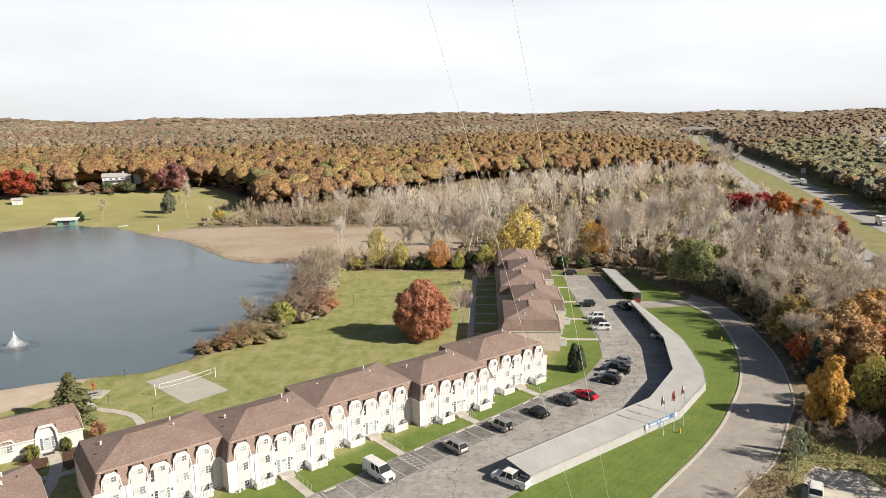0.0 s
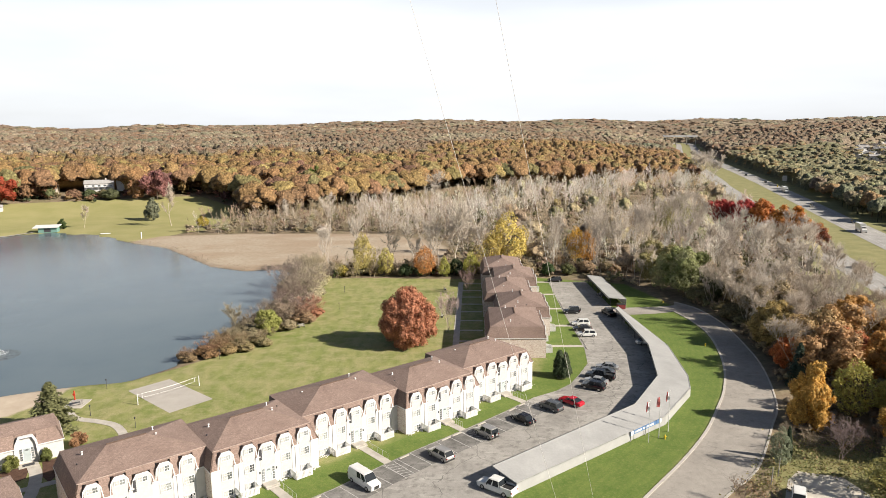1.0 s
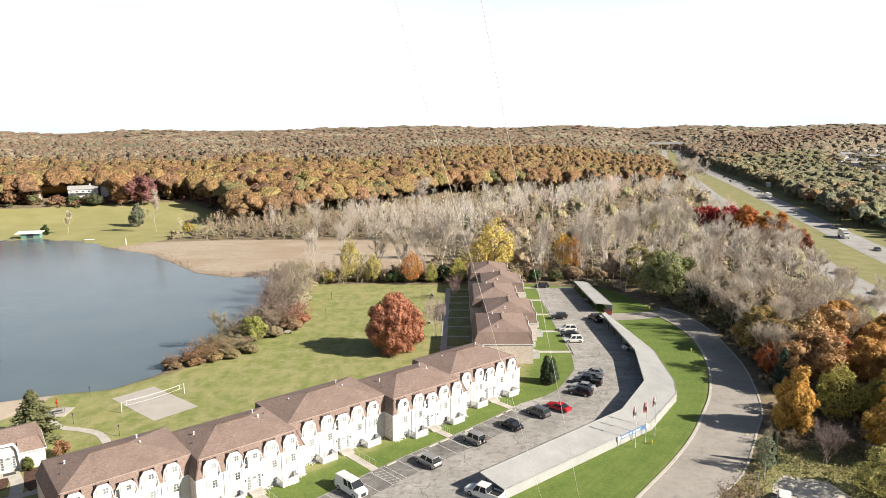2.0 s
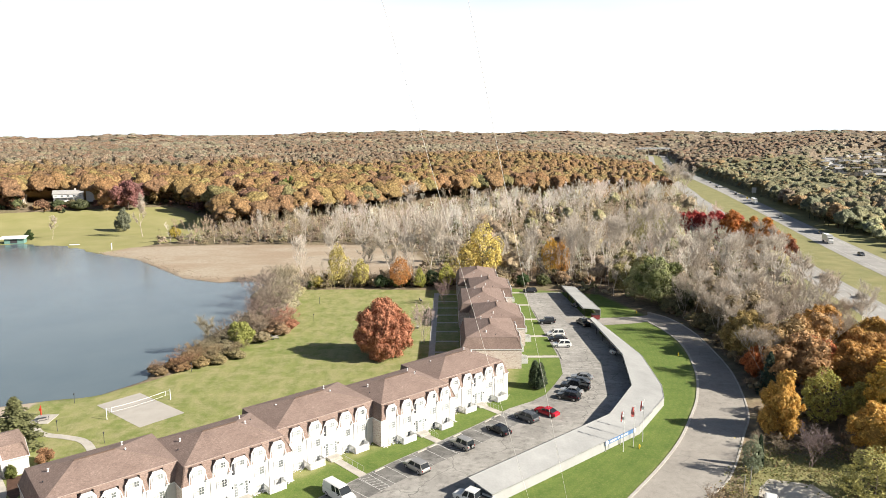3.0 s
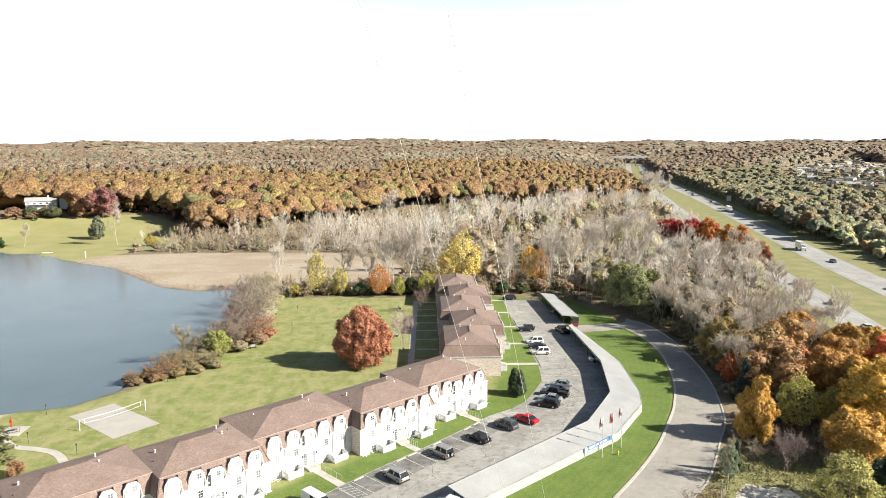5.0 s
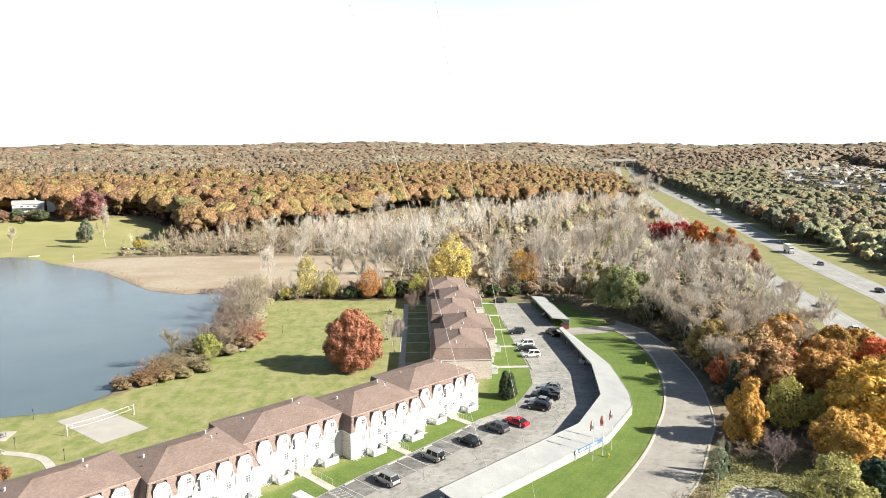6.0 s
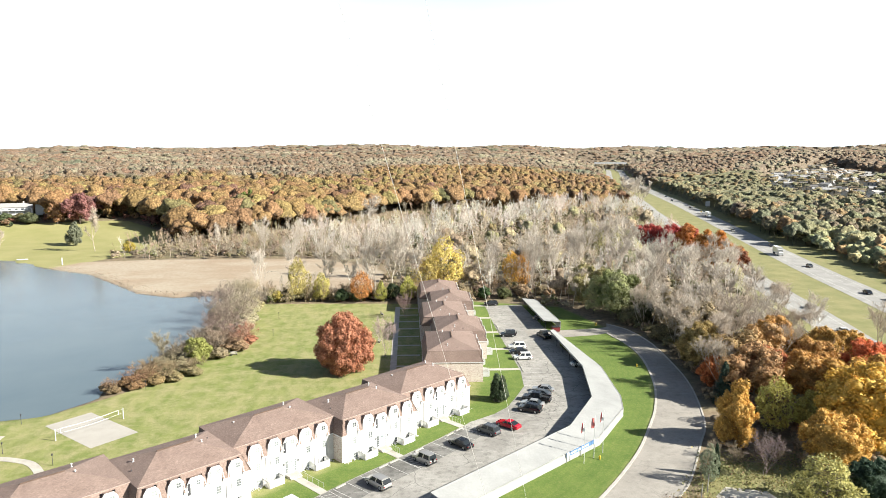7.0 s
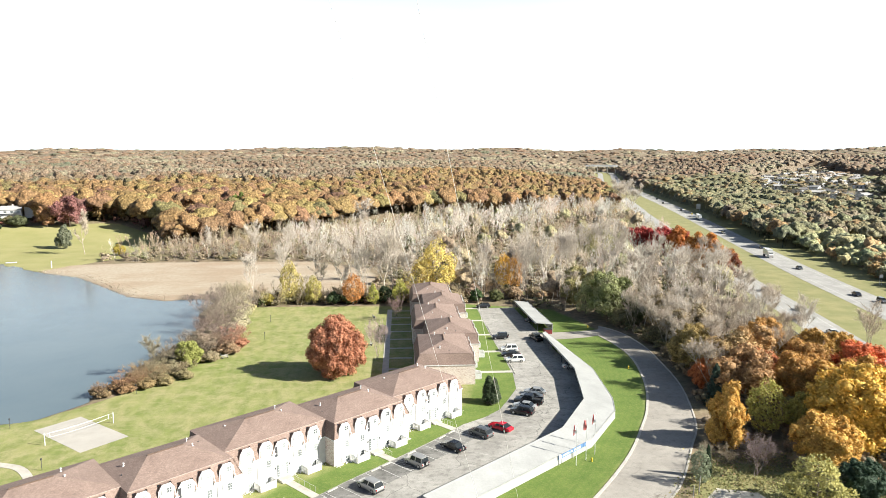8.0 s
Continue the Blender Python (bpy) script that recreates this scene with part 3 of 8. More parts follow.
def window_part(top, x, y, z0, z1, w, cols=2, rows=3, half=True):
    """A white window with a sliding pane and a gridded pane."""
    t = 0.07
    bm = bmesh.new()
    frame_ring(bm, x - w / 2, x + w / 2, z0, z1, t, y - 0.06, y)
    win = part("window", done(bm, "window", TRIM), top, "white framed window with small panes")
    part("mullion", boxes("mullion", TRIM, [(x - 0.03, x + 0.03, y - 0.055, y, z0 + t, z1 - t)]), win)
    items = []
    for s in (-1, 1):
        mx = x + s * w / 4
        items.append((mx - 0.015, mx + 0.015, y - 0.045, y - 0.012, z0 + t, z1 - t))
        for i in range(1, rows):
            zz = z0 + (z1 - z0) * i / rows
            items.append((mx - w / 4 + 0.03, mx + w / 4 - 0.03, y - 0.042, y - 0.012, zz - 0.015, zz + 0.015))
    part("glazing_grid", boxes("glazing_grid", TRIM, items), win)["kind"] = "stuff"
    for s in (-1, 1):
        mx = x + s * w / 4
        part("pane", boxes("pane", GLASS if s > 0 else CURTAIN, [(mx - w / 4 + 0.03, mx + w / 4 - 0.03, y - 0.02, y - 0.005, z0 + t, z1 - t)]), win)


def door_part(top, x, y):
    d = part("door", boxes("door", DOOR, [(x - 0.48, x + 0.48, y - 0.06, y, 0.35, 2.45)]), top, "grey-blue entrance door with an arched light")
    part("door_frame", boxes("door_frame", TRIM, [(x - 0.58, x - 0.48, y - 0.09, y, 0.35, 2.55), (x + 0.48, x + 0.58, y - 0.09, y, 0.35, 2.55), (x - 0.48, x + 0.48, y - 0.09, y, 2.45, 2.55)]), d)
    for s in (-1, 1):
        part("sidelight", boxes("sidelight", GLASS, [(x + s * 0.76 - 0.16, x + s * 0.76 + 0.16, y - 0.05, y, 0.5, 2.45)]), d)
        part("glazing_grid", boxes("glazing_grid", TRIM, [(x + s * 0.76 - 0.17, x + s * 0.76 + 0.17, y - 0.07, y - 0.04, 0.5 + k * 0.39, 0.54 + k * 0.39) for k in range(6)]), d)["kind"] = "stuff"
    bm = bmesh.new()
    prism(bm, [(x + 0.3 * math.cos(t), y - 0.075, 2.05 + 0.25 * math.sin(t)) for t in np.linspace(0, math.pi, 9)], (0, 0, 0), (0, 0.012, 0))
    part("arched_light", done(bm, "arched_light", GLASS), d)
    part("handle", boxes("handle", DARK, [(x + 0.36, x + 0.41, y - 0.12, y - 0.06, 1.3, 1.42)]), d)


def bay_trim(top, x, w, h, YB=YB):
    """The white trim round a bay: down the cut edges of the skirt, with clipped corners."""
    xl, xr, c, k = x - w / 2, x + w / 2, 0.42, 0.12
    zs = ZE + (YB + 0.12) * (ZT - ZE) / 1.02  # where the skirt meets the bay's plane

    def face(b):
        return min(slope_y(max(b, ZE)), YB) - 0.05

    left = [(xl - 0.24, ZE - 0.12), (xl - 0.12, ZE + 0.55), (xl, h - 0.62), (xl + c, h - 0.06)]  # the edge spreads towards the eaves
    inner = left + [(2 * x - p, b) for p, b in left[::-1]]
    out = [(xl - 0.24 - k, ZE - 0.12), (xl - 0.12 - k, ZE + 0.55), (xl - k, h - 0.58), (xl + c - k * 0.5, h + k)]
    outer = out + [(2 * x - p, b) for p, b in out[::-1]]
    bm = bmesh.new()
    for i in range(7):
        ring4 = [inner[i], inner[i + 1], outer[i + 1], outer[i]]
        prism(bm, [(p, face(b), b) for p, b in ring4], (0, 0, 0), (0, 0.12, 0))
    part("trim", done(bm, "trim", TRIM), top, "white trim round the dormer")
    bm = bmesh.new()  # the dormer's roof and cheeks
    body = [(xl - 0.2, zs), (xl - 0.06, h - 0.6), (xl + c, h + 0.04), (xr - c, h + 0.04), (xr + 0.06, h - 0.6), (xr + 0.2, zs)]
    prism(bm, [(p, YB - 0.02, b) for p, b in body], (0, 0, 0), (0, 0.75, 0))
    part("dormer_roof", done(bm, "dormer_roof", SHINGLE, True), top)
    bm = bmesh.new()
    for xx, g in ((xl, -0.07), (xr, 0.07)):
        prism(bm, [(xx, -0.02, ZE - 0.1), (xx, YB, ZE - 0.1), (xx, YB, zs)], (0, 0, 0), (g, 0, 0))
    ck = part("cheeks", done(bm, "cheeks", GREY), top)
    ck["kind"] = "stuff"


def apartment(left=True, right=True):
    """One house of a row. left, right: whether that end stands free, with a skirt of its own."""
    il, ir = (0.75 if left else -0.95), (0.75 if right else -0.95)
    top = new("apartment_building")
    tagged(top, "white brick apartment house with brown mansard roof", "apartment building", "apartment houses of the complex")
    cuts = [0.0]
    for x, w, h in BAYS:
        cuts += [x - w / 2, x + w / 2]
    cuts.append(UW)
    for a, b in zip(cuts[::2], cuts[1::2]):
        part("wall", boxes("wall", WHITE, [(a, b, 0, 0.95, -0.2, ZE + 0.15)], True), top, "white painted brick pier")
    part("wall", boxes("wall", BRICK, [(-0.02, 0.3, 0.03, UD, -0.2, ZE + 0.1)], True), top, "tan brick end wall")
    part("wall", boxes("wall", BRICK, [(UW - 0.3, UW + 0.02, 0.03, UD, -0.2, ZE + 0.1)], True), top, "tan brick end wall")
    part("wall", boxes("wall", BRICK, [(0.3, UW - 0.3, UD - 0.3, UD, -0.2, ZE + 0.1)], True), top)
    for i, (x, w, h) in enumerate(BAYS):
        yb = 0.02 if i == 2 else YB
        bm = bmesh.new()
        prism(bm, [(p, yb - 0.03, b) for p, b in ((x - w / 2, -0.2), (x + w / 2, -0.2), (x + w / 2, h - 0.62), (x + w / 2 - 0.42, h - 0.06), (x - w / 2 + 0.42, h - 0.06), (x - w / 2, h - 0.62))], (0, 0, 0), (0, 1.18 - yb, 0))
        part("bay", done(bm, "bay", GREY), top, "grey siding bay under a dormer head")
        part("siding_edges", boxes("siding_edges", GREY, [(x - w / 2, x + w / 2, yb - 0.042, yb - 0.029, 0.1 + k * 0.2, 0.115 + k * 0.2) for k in range(int(h / 0.2) - 3)]), top)["kind"] = "stuff"
        bay_trim(top, x, w, h, yb)
        if i == 2:
            # a dark box stands in for the shade at the dormer's left edge
            part("cheek", boxes("cheek", DARK, [(x - w / 2 - 0.1, x - w / 2 + 0.26, yb - 0.1, yb, ZE - 0.6, h - 0.6)]), top, "dark strip put in as shade beside the entrance dormer")
            window_part(top, x, yb - 0.035, 4.95, 5.75, 1.3, rows=2)
            door_part(top, x, yb - 0.035)
            part("stoop", boxes("stoop", CONCRETE, [(x - 1.0, x + 1.0, -1.3, yb, -0.1, 0.33), (x - 1.0, x + 1.0, -1.65, -1.3, -0.1, 0.17)]), top, "concrete entrance step")
            for lx in (x - 1.32, x + 1.2):
                part("wall_lamp", boxes("wall_lamp", DARK, [(lx, lx + 0.12, -0.12, 0, 1.9, 2.2)]), top)
        else:
            window_part(top, x, yb - 0.035, 5.4, 6.24, 1.38, rows=2)
            window_part(top, x, yb - 0.035, 2.55, 3.75, 1.5)
            window_part(top, x, yb - 0.035, 0.15, 1.1, 1.5, rows=2)
    for i, x in enumerate((3.85, 12.4)):  # windows in the plain wall beside the bays
        part("downspout", boxes("downspout", TRIM, [(x - 0.05, x + 0.05, -0.1, 0.0, 0.1, ZE - 0.05)]), top)
    o = 0.12
    bm = bmesh.new()
    for a, b in zip(cuts[::2], cuts[1::2]):
        a2, b2 = (a - o if a == 0 else a), (b + o if b == UW else b)
        ta, tb = (a + il if a == 0 else a), (b - ir if b == UW else b)
        a2, b2 = (a2 if left or a else -0.95), (b2 if right or b < UW else UW + 0.95)
        prism(bm, [(a2, -o, ZE), (b2, -o, ZE), (tb, 0.9, ZT), (ta, 0.9, ZT)], (0, 0, 0), (0, 0.25, 0))
    for x, w, h in BAYS:  # the part over each bay
        prism(bm, [(x - w / 2, slope_y(h), h), (x + w / 2, slope_y(h), h), (x + w / 2, 0.9, ZT), (x - w / 2, 0.9, ZT)], (0, 0, 0), (0, 0.25, 0))
    prism(bm, [(-o, UD + o, ZE), (UW + o, UD + o, ZE), (UW - ir, UD - 0.9, ZT), (il, UD - 0.9, ZT)], (0, 0, 0), (0, -0.2, 0))
    if left:
        prism(bm, [(-o, -o, ZE), (-o, UD + o, ZE), (0.75, UD - 0.9, ZT), (0.75, 0.9, ZT)], (0, 0, 0), (0.2, 0, 0))
    if right:
        prism(bm, [(UW + o, -o, ZE), (UW + o, UD + o, ZE), (UW - 0.75, UD - 0.9, ZT), (UW - 0.75, 0.9, ZT)], (0, 0, 0), (-0.2, 0, 0))
    for x, free in ((-0.93, left), (UW + 0.73, right)):  # the end under the roof where a neighbour stands against it
        if not free:
            prism(bm, [(x, 0.2, ZE - 0.1), (x, UD - 0.2, ZE - 0.1), (x, UD - 0.9, ZT - 0.03), (x, 0.92, ZT - 0.03)], (0, 0, 0), (0.2, 0, 0))
    part("mansard", done(bm, "mansard", SHINGLE, True), top, "steep brown shingled skirt")
    eaves = [(-o - 0.03, -o + 0.02, -o - 0.03, UD + o + 0.03, ZE - 0.16, ZE), (UW + o - 0.02, UW + o + 0.03, -o - 0.03, UD + o + 0.03, ZE - 0.16, ZE),
             (-o, UW + o, UD + o - 0.02, UD + o + 0.03, ZE - 0.16, ZE)]
    for a, b in zip(cuts[::2], cuts[1::2]):
        eaves.append((a, b, -o - 0.05, -o + 0.03, ZE - 0.14, ZE + 0.01))
    part("fascia", boxes("fascia", TRIM, eaves), top, "white eaves board")
    bm = bmesh.new()
    e = 0.05
    c = [bm.verts.new(p) for p in ((il - e, 0.9 - e, ZT), (UW - ir + e, 0.9 - e, ZT), (UW - ir + e, UD - 0.9 + e, ZT), (il - e, UD - 0.9 + e, ZT))]
    r = [bm.verts.new(p) for p in ((5.6, UD / 2, ZR), (10.5, UD / 2, ZR))]
    for f in ((c[0], c[1], r[1], r[0]), (c[1], c[2], r[1]), (c[2], c[3], r[0], r[1]), (c[3], c[0], r[0])):
        bm.faces.new(f)
    roof = part("roof", done(bm, "roof", SHINGLE, True), top, "low hipped roof of brown shingles")
    part("drip_edge", boxes("drip_edge", EDGE, [(il - 0.05, UW - ir + 0.05, 0.8, 0.87, ZT - 0.03, ZT + 0.03)]), roof)
    bm = bmesh.new()
    prism(bm, [(5.5, UD / 2 - 0.16, ZR - 0.02), (10.6, UD / 2 - 0.16, ZR - 0.02), (10.6, UD / 2, ZR + 0.05), (5.5, UD / 2, ZR + 0.05)], (0, 0, 0), (0, 0, 0.03))
    prism(bm, [(5.5, UD / 2, ZR + 0.05), (10.6, UD / 2, ZR + 0.05), (10.6, UD / 2 + 0.16, ZR - 0.02), (5.5, UD / 2 + 0.16, ZR - 0.02)], (0, 0, 0), (0, 0, 0.03))
    part("ridge_cap", done(bm, "ridge_cap", RIDGE), roof)
    for x, y, hh, mt in ((2.7, 7.6, 0.32, TRIM), (11.9, 8.3, 0.42, TRIM), (11.7, 5.9, 0.3, TRIM), (1.7, 5.6, 0.2, DARK), (13.4, 7.8, 0.25, DARK)):
        z = ZT + (ZR - ZT) * min((x - 0.7) / 4.9, (UW - 0.7 - x) / 4.9, (y - 0.85) / 5.65, (UD - 0.85 - y) / 5.65)
        bm = bmesh.new()
        tube(bm, (x, y, z - 0.1), (x, y, z + hh), 0.075, 0.075, 8)
        if mt == TRIM:
            tube(bm, (x, y, z + hh), (x, y, z + hh + 0.1), 0.15, 0.13, 8)
            tube(bm, (x, y, z - 0.05), (x, y, z + 0.08), 0.2, 0.09, 8)
        part("vent_pipe", done(bm, "vent_pipe", mt), roof, "white roof vent" if mt == TRIM else "dark vent stub")
    return top


def patio_fence():
    """A low white fence round a patio, open to the house."""
    top = new("patio_fence")
    tagged(top, "white slatted patio fence beside the house", "fence", "patio fences")
    w, d, h = 2.6, 1.75, 1.15
    part("rail", boxes("rail", TRIM, [(0, w, -d - 0.05, -d, h - 0.15, h - 0.06), (0, w, -d - 0.05, -d, 0.15, 0.24), (-0.05, 0, -d, 0, h - 0.15, h - 0.06), (w, w + 0.05, -d, 0, h - 0.15, h - 0.06)]), top)
    front = boxes("slat", TRIM, [(0, 0.13, -0.022, 0, 0, h)])
    side = boxes("slat", TRIM, [(-0.022, 0, 0, 0.13, 0, h)])
    for i in range(14):
        part("slat", front, top, m=Matrix.Translation((0.02 + i * 0.188, -d - 0.052, 0.02)))
    for i in range(9):
        part("slat", side, top, m=Matrix.Translation((-0.052, -d + 0.06 + i * 0.188, 0.02)))
        part("slat", side, top, m=Matrix.Translation((w + 0.074, -d + 0.06 + i * 0.188, 0.02)))
    part("slab", boxes("slab", CONCRETE, [(0, w, -d, 0, -0.1, 0.06)]), top)
    return top


def row_pose(origin, angle, i, back):
    a = radians(angle)
    x = origin[0] + UW * i * math.cos(a) - back * math.sin(a)
    y = origin[1] + UW * i * math.sin(a) + back * math.cos(a)
    return pose(x, y, 0, 0, 0, angle)


S0, S_ANG, N0, N_ANG = (-42.5, 74.8), 37.3, (25.2, 139.8), 86.4
HOUSES = [row_pose(S0, S_ANG, i, 0 if i % 2 else 2.4) for i in range(5)] + [row_pose(N0, N_ANG, i, 0 if i % 2 == 0 else -2.7) for i in range(5)]
u = Matrix.Rotation(radians(S_ANG), 3, "Z") @ Vector((UW - 0.75, UD - 0.9, 0))
HOUSES.append(row_pose((-53.6 - u.x, 80.5 - u.y), S_ANG, 0, 0))
UNITS = {}
for i, m in enumerate(HOUSES):
    ends = (True, True) if i == 10 or i % 5 in (1, 3) else (i % 5 == 0, i % 5 == 4)
    if ends in UNITS:
        copy_thing(UNITS[ends], m)
    else:
        UNITS[ends] = apartment(*ends)
        UNITS[ends].matrix_basis = m
def stone_bed(m, seed):
    """White stones at the foot of a house front, with a gap at the entrance."""
    rng = np.random.default_rng(seed)
    w, g = np.array([(1, 0, 0), (-1, 0, 0), (0, 1, 0), (0, -1, 0), (0, 0, 1), (0, 0, -1)], float), np.array([(0, 2, 4), (2, 1, 4), (1, 3, 4), (3, 0, 4), (2, 0, 5), (1, 2, 5), (3, 1, 5), (0, 3, 5)])
    vs, fs = [], []
    for x in rng.uniform(0.1, UW - 0.1, 190):
        if abs(x - 8.1) > 1.3:
            r = rng.uniform(0.07, 0.17)
            vs.append(w * r * rng.uniform(0.7, 1.3, (6, 1)) * np.array([1, 1, 0.7]) + np.array([x, -0.12 - abs(rng.normal(0, 0.32)), 0.05]))
            fs.append(g + 6 * len(fs))
    ob = new("stone_bed", tri_mesh("stone_bed", np.concatenate(vs), np.concatenate(fs), TRIM))
    ob.matrix_basis = m
    tagged(ob, "white stones along the foot of the house front", "stones", kind="stuff")


for i, m in enumerate(HOUSES[:5]):
    stone_bed(m, 60 + i)
fence = patio_fence()
fence.matrix_basis = HOUSES[0] @ pose(3.3, 0, 0)
for i, m in enumerate(HOUSES[:10]):
    for x in (3.3, 11.5):
        if (i, x) != (0, 3.3):
            copy_thing(fence, m @ pose(x, 0, 0))


# ---- trees ----
def cards(rng, c, n, size):
    """Irregular leaf clumps: a bent four-cornered piece at each place c, facing n."""
    m = len(c)
    t = rng.normal(size=(m, 3))
    t -= n * (t * n).sum(1)[:, None]
    t /= np.linalg.norm(t, axis=1)[:, None] + 1e-9
    b = np.cross(n, t)
    s = (size * rng.uniform(0.7, 1.35, m))[:, None]
    v = np.empty((m, 4, 3))
    for i, (p, q_) in enumerate(((1, 0), (0, 1), (-1, 0), (0, -1))):
        k = rng.uniform(0.55, 1.15, (m, 1))
        v[:, i] = c + (t * p + b * q_) * s * k + n * s * rng.uniform(-0.25, 0.25, (m, 1))
    base = np.arange(m)[:, None] * 4
    f = np.concatenate([base + [0, 1, 2], base + [0, 2, 3]])
    return v.reshape(-1, 3), f, np.repeat(rng.uniform(0.72, 1.25, m), 4)


def dome(rng, rx, rz, lobes, leaves, size, pointed=False, fat=0.30, core=0.9, ball=None, rough=0.0, ragged=(0.84, 1.12)):
    """A crown of many rounded boughs: uneven leafy bodies, tinted dark for inner shade, under a coat of small leaf
    clumps.
    """
    i = np.arange(lobes)
    z = 1 - 1.8 * (i + 0.5) / lobes + rng.normal(0, 0.06, lobes)
    z = np.clip(z, -0.85, 1)
    an = i * 2.39996 + rng.normal(0, 0.35, lobes)
    if pointed:
        low = (1 - z) / 1.85
        rad = 0.70 * low ** 0.85 * (0.8 + 0.2 * np.minimum(1, (z + 0.95) / 0.3))
        l = fat * (0.55 + 0.6 * low) * rng.uniform(0.8, 1.25, lobes)
        z = z * 0.82
    else:
        rad = np.sqrt(np.maximum(0, 1 - z * z)) * rng.uniform(0.6, 0.82, lobes)
        l = fat * rng.uniform(0.75, 1.25, lobes)
        z = z * rng.uniform(0.62, 0.76, lobes)
        if rough:  # loose, tapering upwards
            rad = rad * rng.uniform(1 - rough, 1.12, lobes) * (1 - 0.4 * z)
            l = l * rng.uniform(0.6, 1.1, lobes)
    c = np.stack([np.cos(an) * rad * rx, np.sin(an) * rad * rx, z * rz], 1)
    l3 = np.stack([l * rx, l * rx, l * (rx + rz) * 0.5], 1)
    if not pointed:
        c = np.concatenate([c, [[0, 0, 0]]])
        l3 = np.concatenate([l3, [[0.66 * rx, 0.66 * rx, 0.66 * rz]]])
    w, g = ball or BALL1
    vs, fs, base = [], [], 0
    for k in range(len(c) if core else 1):
        cv = c[k] + w * l3[k] * (core or 0.02) * rng.uniform(*ragged, (len(w), 1))
        mid = cv[g].mean(1)
        seen = np.ones(len(g), bool)
        for j in range(len(c) if core else 0):
            if j != k:
                seen &= (((mid - c[j]) / (l3[j] * core)) ** 2).sum(1) > 0.86
        vs.append(cv)
        fs.append(g[seen] + base)
        base += len(w)
    v, f = np.concatenate(vs), np.concatenate(fs)
    # bodies tinted below the leaves: the crown's inner shade put into colour
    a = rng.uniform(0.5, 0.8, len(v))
    m = leaves * 3
    k = rng.integers(0, lobes, m)
    d = rng.normal(size=(m, 3))
    d /= np.linalg.norm(d, axis=1)[:, None]
    p = c[k] + d * l3[k] * rng.uniform(0.86, 1.16, (m, 1))
    keep = np.ones(m, bool)
    for j in range(len(c)):
        keep &= (((p - c[j]) / l3[j]) ** 2).sum(1) > 0.72
    p, d = p[keep][:leaves], d[keep][:leaves]
    m = len(p)
    n = d + rng.normal(size=d.shape) * 0.55
    n /= np.linalg.norm(n, axis=1)[:, None]
    t = np.cross(n, rng.normal(size=n.shape))
    t /= np.linalg.norm(t, axis=1)[:, None] + 1e-9
    q_ = np.cross(n, t)
    s = (size * rng.uniform(0.6, 1.5, m))[:, None]
    tri = np.stack([p + t * s, p + (q_ * 0.85 - t * 0.5) * s + n * s * 0.3, p - (q_ * 0.85 + t * 0.5) * s], 1).reshape(-1, 3)
    f = np.concatenate([f, np.arange(m * 3).reshape(-1, 3) + len(v)])
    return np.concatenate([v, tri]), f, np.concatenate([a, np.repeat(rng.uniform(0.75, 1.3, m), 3)])


